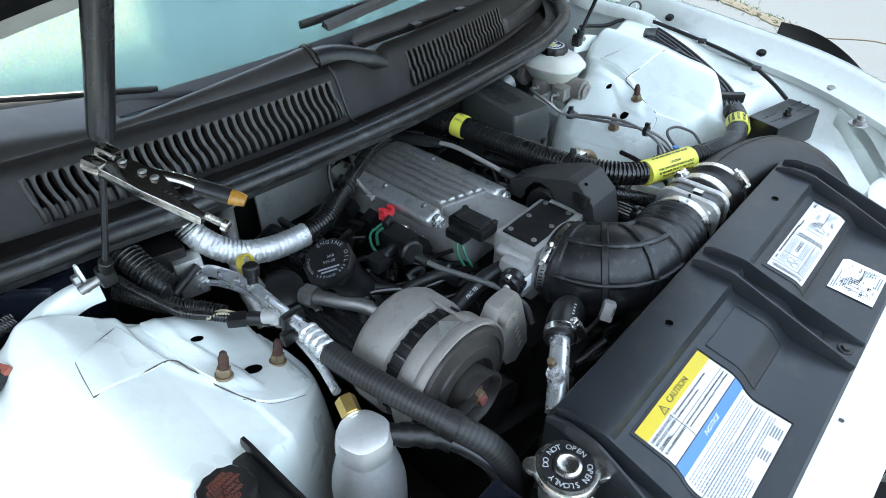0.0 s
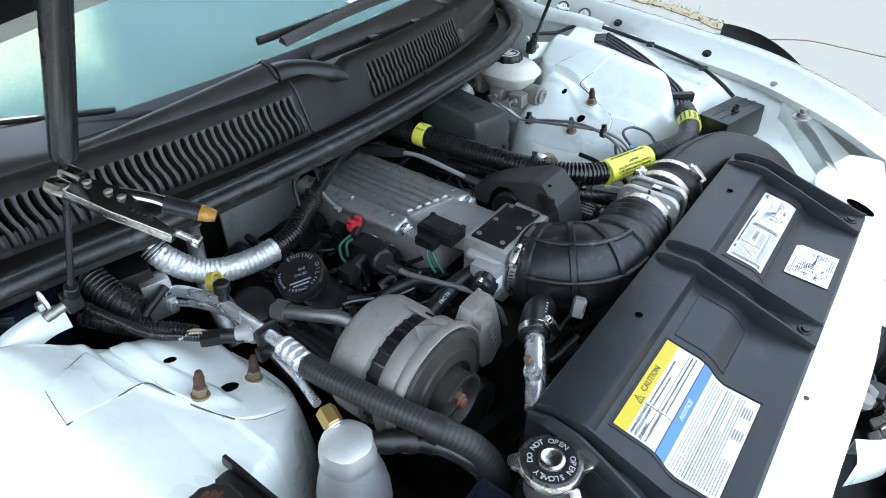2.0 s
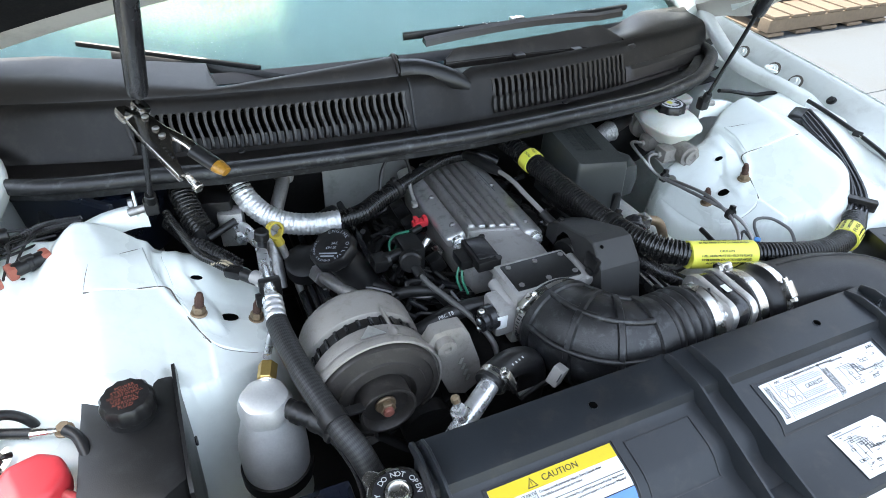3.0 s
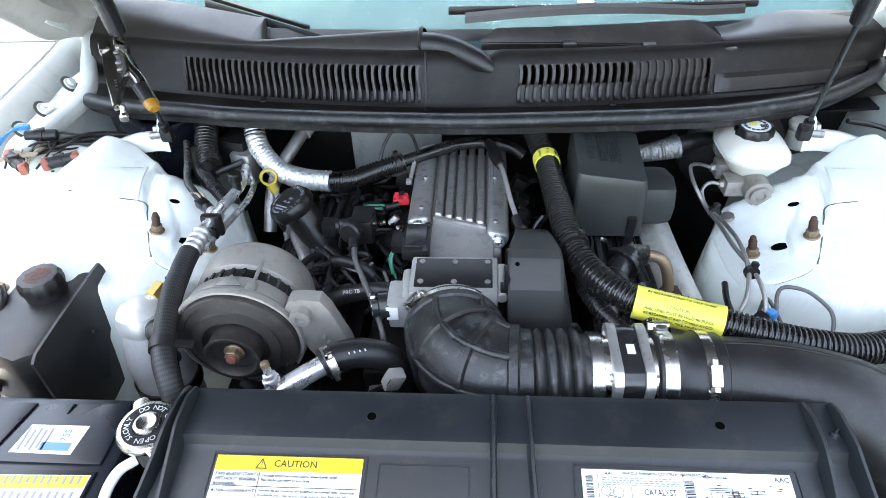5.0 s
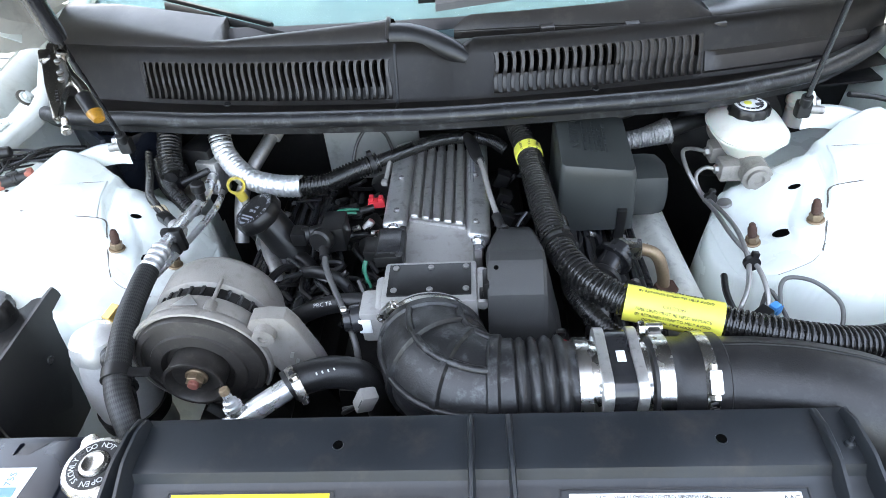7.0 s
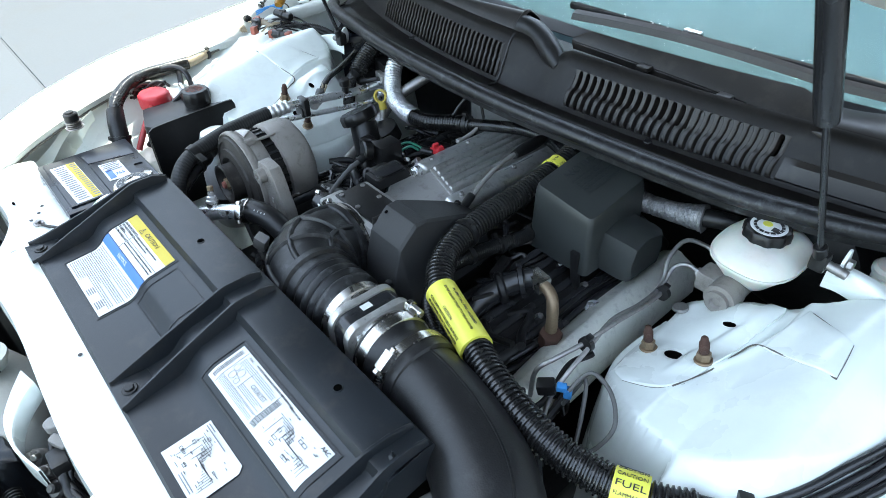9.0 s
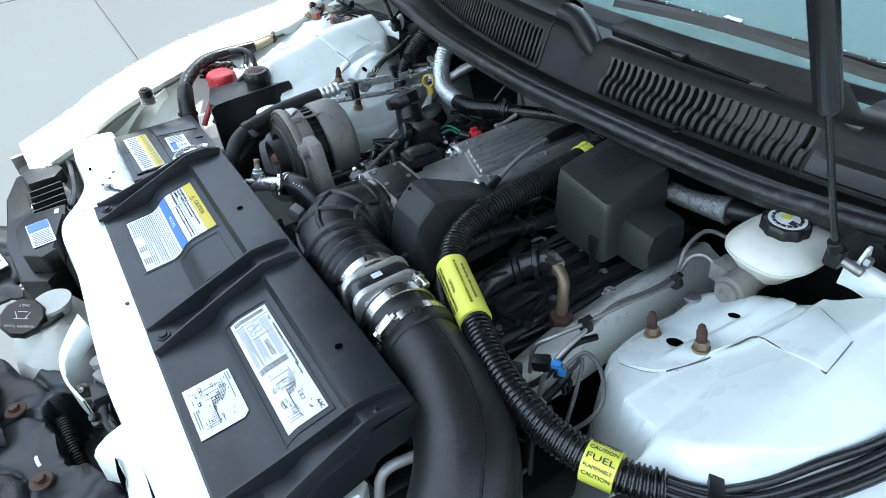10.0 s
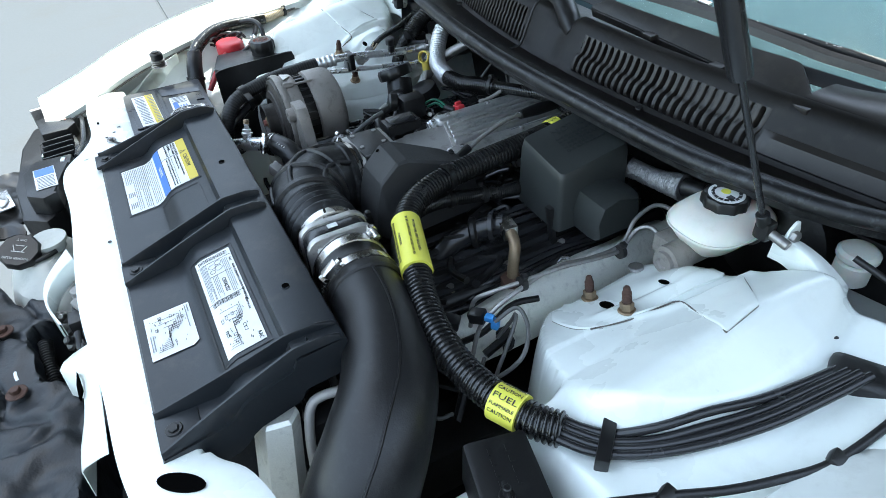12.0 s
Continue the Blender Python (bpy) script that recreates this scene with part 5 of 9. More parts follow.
def hose_diagram(x0, x1, y0, y1, parent, seed, lift=0.0016, count=44):
    """Routing lines of the printed hose diagram."""
    r = random.Random(seed)
    out = []
    w, h = x1 - x0, y0 - y1
    for k in range(7):
        # nested pipe runs: across, down and back
        ya, yb = y0 - h * (0.12 + 0.055 * k), y1 + h * (0.10 + 0.05 * k)
        xa, xb = x0 + w * (0.05 + 0.06 * k), x1 - w * (0.06 + 0.045 * k)
        xm = xa + (xb - xa) * (0.35 + 0.05 * (k % 3))
        out += [cover_strip(xa, xm, ya, ya - 0.0005, lift, 0.0002), cover_strip(xm, xm + 0.0005, ya, (ya + yb) / 2, lift, 0.0002), cover_strip(xm, xb, (ya + yb) / 2, (ya + yb) / 2 - 0.0005, lift, 0.0002), cover_strip(xb, xb + 0.0005, (ya + yb) / 2, yb, lift, 0.0002)]
        if k % 2:
            out.append(cover_strip(xa, xa + 0.0005, ya, yb, lift, 0.0002))
    for k in range(9):
        x, y = r.uniform(x0, x1 - 0.009), r.uniform(y1 + 0.006, y0 - 0.002)
        out.append(cover_frame(x, x + r.uniform(0.004, 0.008), y, y - r.uniform(0.002, 0.004), 0.0004, lift))
    for k in range(count // 2):
        x, y = r.uniform(x0, x1 - 0.006), r.uniform(y1 + 0.002, y0)
        out.append(cover_strip(x, x + r.uniform(0.002, 0.005), y, y - 0.0008, lift, 0.0002))
    part("diagram", join(*out), ink, parent, "printed hose routing diagram")


hose_diagram(0.224, 0.306, -0.4015, -0.437, emission, 3)
part("lettering", words("FRONT OF CAR", on_cover(0.240, -0.3960, 0.0014), 0.0032), ink, emission)

routing = thing("routing_label", (0.20, -0.49, 0.773), "white square hose routing label with clipped corner", "label")
bm = bmesh.new()
pts = [(0.161, -0.464), (0.238, -0.464), (0.2445, -0.471), (0.2445, -0.5225), (0.161, -0.5225)]
vs = [bm.verts.new((x, y, cover_z(y)[0] + 0.0014)) for x, y in pts]
bm.faces.new(vs)
part("backing", bm, white_label, routing, smooth=0)
hose_diagram(0.168, 0.238, -0.471, -0.518, routing, 8, 0.0024, 60)
for k in range(2):
    part("print_bar", cover_strip(0.165, 0.18 + 0.03 * k, -0.4665 - 0.003 * k, -0.4677 - 0.003 * k, 0.0024, 0.0002), grey_ink, routing)
    part("print_bar", cover_strip(0.20, 0.23, -0.515 - 0.003 * k, -0.5162 - 0.003 * k, 0.0024, 0.0002), grey_ink, routing)

# radiator below the cover, its side tank and metal bracket
radiator = thing("radiator", (0.03, -0.37, 0.45), "dark radiator under its black cover", "radiator")
part("core", box((0.03, -0.37, 0.60), (0.64, 0.06, 0.27), 0.004), dark, radiator)
part("side_tank", box((0.372, -0.350, 0.62), (0.045, 0.070, 0.20), 0.012), black_plastic, radiator)
part("side_tank", box((-0.325, -0.37, 0.64), (0.05, 0.08, 0.25), 0.012), black_plastic, radiator)
pipe = [(0.392, -0.300, 0.752), (0.388, -0.330, 0.754), (0.383, -0.362, 0.753), (0.384, -0.376, 0.740), (0.394, -0.386, 0.705), (0.404, -0.392, 0.66)]
part("condenser_pipe", tube(pipe, 0.0062, 0.005, 12), alu_dull, radiator, "bare aluminium condenser pipe")
rings = []
for z, grow in ((0.738, 0.82), (0.734, 0.97), (0.726, 1.0), (0.66, 1.02), (0.60, 1.04), (0.50, 1.05)):
    c = Vector((0.362 + 0.25 * (0.738 - z), -0.412 - 0.20 * (0.738 - z), z))
    rings.append([c + Vector((x, y, 0)) * grow for x, y in ((-0.020, -0.024), (-0.024, 0.002), (-0.012, 0.022), (0.012, 0.026), (0.026, 0.012), (0.020, -0.018))])
part("bracket", loft(rings), shield_metal, radiator, "bright stamped aluminium end bracket", 25)
part("bracket_flap", box((0.346, -0.400, 0.748), (0.040, 0.030, 0.003), 0.001, (20, 12, 35)), alu_dull, radiator)
for k in range(4):
    part("fin", box((0.352 + 0.005 * k, -0.372 + 0.004 * k, 0.715), (0.0015, 0.020, 0.045), 0.0004, (0, 0, 35)), dark, radiator)
part("bracket_boss", disc((0.360, -0.415, 0.728), 0.010, 0.010, (0, 0, 1), 0.003), black_plastic, radiator)

# radiator cap
CAP = Vector((-0.337, -0.361, 0.806))
part("filler_neck", lathe([(0.024, -0.04), (0.024, -0.004), (0.029, -0.002), (0.029, 0.0)], CAP), steel, radiator)
cap = part("cap", lathe([(0.031, -0.002), (0.033, 0.0), (0.033, 0.005), (0.0305, 0.0085), (0.028, 0.009), (0.0, 0.009)], CAP, (0, 0, 1), 40), chrome, radiator, "bright metal radiator cap with black printed ring and two ears")
part("printed_ring", lathe([(0.0265, 0.0092), (0.0262, 0.0098), (0.0150, 0.0098), (0.0150, 0.0092)], CAP, (0, 0, 1), 40), gloss_black, cap, "black ring with warning letters")
part("raised_dome", lathe([(0.0145, 0.009), (0.0135, 0.0125), (0.0105, 0.0135), (0.008, 0.0120), (0, 0.0115)], CAP, (0, 0, 1), 32), chrome, cap)
for a in (35, 215):
    ear = prism([(-0.011, 0.028), (0.011, 0.028), (0.007, 0.040), (0.003, 0.0425), (-0.003, 0.0425), (-0.007, 0.040)], 0.0, 0.007, 0.002)
    ear.transform(Matrix.Translation(CAP) @ pose(0, 0, 0, 0, 0, a))
    part("ear", ear, chrome, cap)
for text, start, step in (("DO NOT OPEN", 128, -14), ("OPEN SLOWLY", -52, -14)):
    for k, ch in enumerate(text):
        if ch != " ":
            a = radians(start + step * k)
            p = CAP + Vector((0.0208 * math.cos(a), 0.0208 * math.sin(a), 0.0100))
            part("letter", words(ch, onto(p, (math.sin(a), -math.cos(a), 0), (0, 0, 1)), 0.0082), white_ink, cap)
part("overflow_tube", tube([CAP + Vector((-0.005, -0.03, -0.01)), CAP + Vector((-0.02, -0.045, -0.012)), CAP + Vector((-0.03, -0.07, -0.03)), CAP + Vector((-0.025, -0.10, -0.06))], 0.0055), milk, cap, "milky overflow tube")

# battery
battery = thing("battery", (-0.50, -0.383, 0.59), "black battery with white and yellow top labels", "battery")
part("case", box((-0.475, -0.385, 0.675), (0.200, 0.155, 0.17), 0.006), battery_plastic, battery)
part("top", box((-0.475, -0.385, 0.770), (0.206, 0.162, 0.022), 0.006), battery_plastic, battery)
part("front_deck", prism([(-0.566, -0.456), (-0.386, -0.456), (-0.386, -0.398), (-0.562, -0.400)], 0.778, 0.7845, 0.0018), battery_plastic, battery, "raised lid with the warning label")
part("rear_deck", prism([(-0.512, -0.391), (-0.494, -0.316), (-0.452, -0.314), (-0.458, -0.331), (-0.437, -0.332), (-0.420, -0.313), (-0.386, -0.313), (-0.386, -0.391)], 0.778, 0.7845, 0.0018), battery_plastic, battery, "raised lid with a notch")
part("side_deck", prism([(-0.566, -0.394), (-0.517, -0.391), (-0.499, -0.314), (-0.548, -0.312)], 0.778, 0.7835, 0.0018), battery_plastic, battery)
part("notch", prism([(-0.449, -0.314), (-0.456, -0.329), (-0.438, -0.330), (-0.424, -0.314)], 0.779, 0.7825, 0.0004), ink, battery)
bl = part("label", prism([(-0.541, -0.450), (-0.389, -0.445), (-0.389, -0.404), (-0.537, -0.408)], 0.7846, 0.7852, 0), white_label, battery, "white and yellow warning label")
part("header", prism([(-0.539, -0.424), (-0.390, -0.419), (-0.390, -0.405), (-0.537, -0.409)], 0.7853, 0.7857, 0), amber, bl, "yellow half of the label")
part("print_bar", join(*[box((-0.531 + 0.0078 * k, -0.436 + 0.00025 * k, 0.7856), (0.0026, 0.018 - 0.004 * (k % 3 == 1), 0.0005), 0, (0, 0, 2)) for k in range(18)]), grey_ink, bl)
part("print_bar", join(*[box((-0.531 + 0.0078 * k, -0.4145 + 0.00025 * k, 0.7859), (0.0024, 0.009 - 0.003 * (k % 4 == 2), 0.0005), 0, (0, 0, 2)) for k in range(18)]), grey_ink, bl)
bl = part("label", prism([(-0.494, -0.380), (-0.424, -0.381), (-0.420, -0.345), (-0.487, -0.345)], 0.7846, 0.7852, 0), white_label, battery, "white and blue rating label")
part("band", box((-0.446, -0.372, 0.7855), (0.034, 0.010, 0.0005), 0), blue_label, bl)
part("lettering", words("75S", onto((-0.440, -0.358, 0.7857), (0, 1, 0), (0, 0, 1)), 0.011), blue_label, bl)
part("print_bar", join(*[box((-0.486 + 0.0066 * k, -0.363, 0.7855), (0.0024, 0.028 - 0.005 * (k % 2), 0.0005), 0) for k in range(5)]), grey_ink, bl)

# coolant bottle
bottle = thing("power_steering_bottle", (-0.595, -0.17, 0.62), "black power steering fluid bottle with orange lettering on its cap", "fluid bottle")
part("tank", prism([(-0.630, -0.245), (-0.55, -0.27), (-0.525, -0.255), (-0.525, -0.105), (-0.625, -0.105)], 0.62, 0.803, 0.008), black_plastic, bottle)
part("side_plate", sheet([[(-0.5215, y, low + (top - low) * g) for g in (0, 0.25, 0.5, 0.75, 1)] for y, low, top in ((-0.272, 0.60, 0.800), (-0.262, 0.60, 0.806), (-0.24, 0.61, 0.808), (-0.215, 0.69, 0.809), (-0.18, 0.665, 0.810), (-0.14, 0.715, 0.811), (-0.115, 0.735, 0.812), (-0.098, 0.74, 0.811), (-0.094, 0.745, 0.80))], 0.004, (-1, 0, 0)), black_plastic, bottle, "tall black side plate")
part("plate_screw", disc((-0.518, -0.17, 0.75), 0.006, 0.003, (1, 0, 0)), gloss_black, bottle)
part("neck", disc((-0.572, -0.150, 0.800), 0.026, 0.014), black_plastic, bottle)
bcap_ob = part("cap", lathe([(0.0265, 0.0), (0.0275, 0.004), (0.0275, 0.017), (0.0245, 0.0215), (0.021, 0.022), (0.0, 0.0212)], (-0.572, -0.150, 0.812), (0.0, 0, 1), 48, 12, 0.035), black_plastic, bottle)
for k, (text, size) in enumerate((("POWER", 0.0066), ("STEERING", 0.0066), ("DO NOT OVERFILL", 0.0050), ("USE ONLY", 0.0056), ("APPROVED", 0.0054), ("APPROVED FLUID"[9:], 0.0066))):
    part("lettering", words(text, onto((-0.572, -0.1365 - 0.0056 * k, 0.8340), (1, 0.12, 0), (0, 0, 1)), size, width=(0.020, 0.028, 0.036, 0.029, 0.027, 0.015)[k]), orange_ink, bcap_ob, "faded orange warning letters")

# red battery terminal cover with its cables
red_cover = thing("terminal_cover", (-0.66, -0.205, 0.79), "faded red plastic battery terminal cover on the inner fender", "terminal cover")
part("cover", prism([(-0.695, -0.225), (-0.675, -0.238), (-0.645, -0.232), (-0.632, -0.21), (-0.638, -0.185), (-0.66, -0.172), (-0.69, -0.180), (-0.70, -0.20)], 0.780, 0.815, 0.011, 5), red, red_cover)
part("mark", join(box((-0.668, -0.203, 0.8135), (0.014, 0.002, 0.001), 0), box((-0.668, -0.203, 0.8135), (0.002, 0.014, 0.001), 0)), pink, red_cover)
part("red_cable", tube([(-0.64, -0.222, 0.795), (-0.622, -0.238, 0.79), (-0.60, -0.262, 0.77), (-0.59, -0.285, 0.74)], 0.006), wire_red, red_cover)
ground_lead = thing("ground_lead", (-0.66, -0.11, 0.80), "black ground lead with a crimped eyelet and bolt", "cable")
part("wire", tube([(-0.76, -0.115, 0.818), (-0.72, -0.126, 0.813), (-0.690, -0.136, 0.811), (-0.668, -0.145, 0.811)], 0.0058), rubber, ground_lead)
part("eyelet", tube([(-0.670, -0.1445, 0.811), (-0.652, -0.1475, 0.810), (-0.646, -0.147, 0.808)], 0.0050, 0.003, 12, lambda s, l: 0.0056 - 0.0022 * s / l), chrome, ground_lead)
part("bolt", join(disc((-0.639, -0.146, 0.802), 0.010, 0.004), hexnut((-0.639, -0.146, 0.806), 0.007, 0.006)), zinc, ground_lead)
part("battery_lead", tube([(-0.637, -0.150, 0.808), (-0.625, -0.164, 0.806), (-0.617, -0.192, 0.794), (-0.613, -0.220, 0.772), (-0.611, -0.26, 0.73)], 0.0062), rubber, ground_lead, "black battery lead")

# things ahead of the core support
washer = thing("washer_bottle", (-0.15, -0.68, 0.55), "milky washer fluid bottle with a black cap", "washer bottle")
part("tank", loft([[(-0.19 + r * math.cos(a) * 1.25, -0.665 + r * math.sin(a) * 0.75, z) for a in [2 * math.pi * i / 24 for i in range(24)]] for r, z in ((0.075, 0.50), (0.09, 0.56), (0.09, 0.645), (0.075, 0.675), (0.04, 0.690), (0.03, 0.70))]), tank_plastic, washer)
part("neck", lathe([(0.024, 0), (0.024, 0.012), (0.03, 0.014), (0.03, 0.020), (0.024, 0.021)], (-0.204, -0.650, 0.697)), tank_plastic, washer)
wcap = part("cap", lathe([(0.028, 0.0), (0.031, 0.003), (0.031, 0.012), (0.028, 0.016), (0, 0.016)], (-0.188, -0.690, 0.712), (0.45, 0.05, 0.9), 30, 10, 0.03), black_plastic, washer, "black flip cap with white washer symbol")
wm = onto(Vector((-0.188, -0.690, 0.712)) + Vector((0.45, 0.05, 0.9)).normalized() * 0.0166, (-0.5, -0.85, 0), (0.45, 0.05, 0.9))
part("lettering", words("WASHER FLUID", wm @ pose(0, 0.016, 0), 0.0058), white_ink, wcap)
part("lettering", words("ONLY", wm @ pose(0, -0.018, 0), 0.0058), white_ink, wcap)
sym = [box((0, 0.004, 0), (0.020, 0.0013, 0.0006), 0)] + [box((s * 0.008, -0.002, 0), (0.0013, 0.012, 0.0006), 0, (0, 0, s * 25)) for s in (1, -1)] + [box((0, -0.0075, 0), (0.013, 0.0013, 0.0006), 0)]
sym = join(*sym)
sym.transform(wm)
part("symbol", sym, white_ink, wcap)
part("strap", tube([(-0.190, -0.680, 0.708), (-0.170, -0.690, 0.706), (-0.165, -0.665, 0.706), (-0.176, -0.640, 0.706)], 0.004), black_plastic, washer)
latch = thing("headlight_bracket", (-0.33, -0.63, 0.66), "black plastic headlight housing pieces with a blue label", "headlight housing")
part("housing", prism([(-0.70, -0.585), (-0.69, -0.552), (-0.60, -0.555), (-0.55, -0.560), (-0.47, -0.556), (-0.40, -0.580), (-0.36, -0.608), (-0.30, -0.618), (-0.27, -0.650), (-0.30, -0.690), (-0.42, -0.700), (-0.60, -0.690), (-0.69, -0.665)], 0.60, 0.712, 0.006), black_plastic, latch)
part("lamp_shell", prism([(-0.685, -0.590), (-0.60, -0.572), (-0.575, -0.590), (-0.575, -0.640), (-0.66, -0.650)], 0.712, 0.742, 0.006), black_plastic, latch, "raised black lamp shell")
part("mid_step", prism([(-0.565, -0.580), (-0.47, -0.566), (-0.44, -0.585), (-0.45, -0.645), (-0.56, -0.650)], 0.712, 0.730, 0.005), gloss_black, latch)
part("upper_step", prism([(-0.435, -0.585), (-0.40, -0.590), (-0.36, -0.612), (-0.295, -0.618), (-0.285, -0.640), (-0.31, -0.668), (-0.40, -0.672), (-0.44, -0.650)], 0.712, 0.750, 0.005), black_plastic, latch)
for k in range(4):
    part("fin", box((-0.545 + 0.026 * k, -0.612, 0.734), (0.004, 0.058, 0.012), 0.001, (0, 0, 6)), black_plastic, latch)
part("rail", tube([(-0.70, -0.565, 0.735), (-0.60, -0.560, 0.738), (-0.50, -0.566, 0.736), (-0.43, -0.580, 0.742)], 0.005, 0.006, 10), gloss_black, latch)
part("bracket", join(box((-0.705, -0.628, 0.730), (0.012, 0.060, 0.040), 0.002, (0, 0, 12)), box((-0.695, -0.600, 0.752), (0.030, 0.022, 0.004), 0.001, (0, 0, 12))), steel, latch, "rusty steel headlight bracket")
lab = part("label", box((-0.357, -0.634, 0.7515), (0.080, 0.036, 0.001), 0, (0, 0, 4)), white_label, latch, "white and blue notice label")
part("band", box((-0.381, -0.6355, 0.7523), (0.028, 0.033, 0.0006), 0, (0, 0, 4)), blue_label, lab)
part("print_bar", join(*[box((-0.360 + 0.0055 * k, -0.634 + 0.0004 * k, 0.7523), (0.0018, 0.029, 0.0006), 0, (0, 0, 4)) for k in range(8)]), grey_ink, lab)
for x, y, z in ((-0.63, -0.592, 0.742), (-0.415, -0.602, 0.750), (-0.50, -0.640, 0.731)):
    part("slot", box((x, y, z + 0.0005), (0.016, 0.008, 0.003), 0.001, (0, 0, -10)), milk, latch)
EYE = (-0.405, -0.508, 0.7675)
part("wire", tube([EYE, (-0.385, -0.500, 0.7695), (-0.362, -0.490, 0.774), (-0.345, -0.478, 0.768), (-0.340, -0.462, 0.75)], 0.0022), black_plastic, latch)
part("clip", join(lathe([(0.003, 0), (0.0085, 0), (0.0085, 0.002), (0.003, 0.002), (0.003, 0)], EYE, (0, 0, 1), 18), hexnut((EYE[0], EYE[1], EYE[2] + 0.002), 0.005, 0.004)), steel, latch)
absorber = thing("bumper_absorber", (0.12, -0.70, 0.55), "torn dusty black rubber bumper support with rusty bolts", "bumper support")
RUBBER = [(-0.17, -0.74), (-0.109, -0.706), (-0.111, -0.690), (-0.096, -0.666), (-0.060, -0.658), (-0.036, -0.656), (-0.031, -0.686), (0.000, -0.692), (0.042, -0.684), (0.098, -0.677), (0.107, -0.648), (0.144, -0.632), (0.173, -0.622), (0.240, -0.628), (0.300, -0.640), (0.46, -0.652), (0.47, -0.81), (-0.17, -0.81)]


def torn_piece(x0, x1, y0, y1, z, seed, fold=0.02):
    """A creased rubber piece with ragged edges and a rolled front lip."""
    rows = []
    for i in range(25):
        f = i / 24
        row = []
        for j in range(13):
            g = j / 12
            x = x0 + (x1 - x0) * f + 0.012 * noise.noise((g * 4, seed, 0))
            y = y0 + (y1 - y0) * g + 0.014 * noise.noise((f * 5, seed, 3)) + 0.006 * noise.noise((f * 19, seed, 7))
            row.append((x, y, z + fold * noise.noise((x * 16, y * 20, seed)) + 0.008 * noise.noise((x * 55, y * 45, seed)) - 0.05 * max(0, 0.25 - g) - 0.16 * max(0, abs(f - 0.5) - 0.42)))
        rows.append(row)
    return sheet(rows, 0.005)


rows = []
for i in range(162):
    x = -0.175 + 0.004 * i
    row = []
    for j in range(50):
        y = -0.815 + 0.004 * j
        d = inside_depth(x + 0.004 * noise.noise((x * 30, y * 30, 1)), y + 0.004 * noise.noise((x * 30, y * 30, 5)), RUBBER)
        k = max(0.0, min(1.0, (d + 0.004) / 0.009))
        crease = abs(noise.noise((x * 11 + y * 6, y * 9 - x * 3, 8)))
        top = 0.678 + 0.016 * noise.noise((x * 9, y * 12, 2)) + 0.006 * noise.noise((x * 34, y * 38, 6)) - 0.010 * max(0.0, 1 - crease / 0.10)
        row.append((x, y, 0.58 + (top - 0.58) * k * k * (3 - 2 * k)))
    rows.append(row)
part("pad", sheet(rows, 0.004), torn_rubber, absorber, "", 70)
part("step", torn_piece(-0.15, 0.02, -0.800, -0.745, 0.700, 1.3, 0.010), torn_rubber, absorber)
for x, y in ((0.106, -0.710), (0.30, -0.715), (-0.037, -0.728)):
    part("bolt", join(disc((x, y, 0.682), 0.014, 0.003), hexnut((x, y, 0.685), 0.007, 0.007)), rust, absorber)
part("eyelet_hole", disc((0.004, -0.723, 0.683), 0.007, 0.001), hollow, absorber)
part("white_scuff", tube([(0.020, -0.717, 0.684), (0.045, -0.713, 0.682), (0.068, -0.712, 0.683), (0.079, -0.710, 0.681)], 0.0022, 0.004, 8, flat=0.4), white_label, absorber)
part("spring", corrugated([(0.004, -0.678, 0.668), (0.04, -0.677, 0.660), (0.085, -0.672, 0.645)], 0.0105, 0.0045, 0.003, 14), dark, absorber)
grille = thing("latch_plate", (-0.42, -0.73, 0.70), "bright latch plate on black front trim", "latch")
part("trim", torn_piece(-0.56, -0.30, -0.80, -0.69, 0.69, 12.5, 0.01), black_plastic, grille)
part("plate", box((-0.405, -0.728, 0.705), (0.075, 0.035, 0.003), 0.001, (0, 0, 12)), alu, grille, "bright metal latch plate")
part("striker", tube([(-0.42, -0.730, 0.708), (-0.40, -0.716, 0.709), (-0.375, -0.722, 0.708), (-0.39, -0.735, 0.708)], 0.0025), steel, grille)
filler = thing("front_filler", (0.1, -0.62, 0.55), "white and black sheet pieces ahead of the core support", "filler panel")
edge_out, _ = spline([(-0.100, -0.612, 0.752), (-0.068, -0.635, 0.746), (-0.037, -0.650, 0.740), (0.010, -0.650, 0.736), (0.054, -0.637, 0.730)], 0.008)
edge_in, _ = spline([(-0.066, -0.604, 0.752), (-0.044, -0.628, 0.746), (-0.018, -0.643, 0.740), (0.012, -0.646, 0.736), (0.054, -0.634, 0.730)], 0.008)
rows = []
for i in range(21):
    a = edge_out[int(i * (len(edge_out) - 1) / 20)]
    b = edge_in[int(i * (len(edge_in) - 1) / 20)]
    rows.append([a - Vector((0, 0, 0.045)), a - Vector((0, 0, 0.002)), a.lerp(b, 0.1), a.lerp(b, 0.9), b - Vector((0, 0, 0.002)), b - Vector((0, 0, 0.030))])
part("brace", sheet(rows, 0.0015, (0, 0.5, -0.8)), white_paint, filler, "folded white sheet strip", 60)
rows = []
for i in range(21):
    f = i / 20
    x = 0.150 + 0.190 * f
    out = -0.604 - 0.028 * math.exp(-((f - 0.08) / 0.10) ** 2) - 0.014 * f
    rows.append([(x, out - 0.004, 0.700), (x, out - 0.001, 0.744 + 0.004 * math.sin(f * 9)), (x, out + 0.003, 0.750), (x, -0.597, 0.756), (x, -0.588, 0.757)])
part("brace", sheet(rows, 0.0015, (0, 0.5, -0.8)), white_paint, filler, "bent white sheet flap", 60)
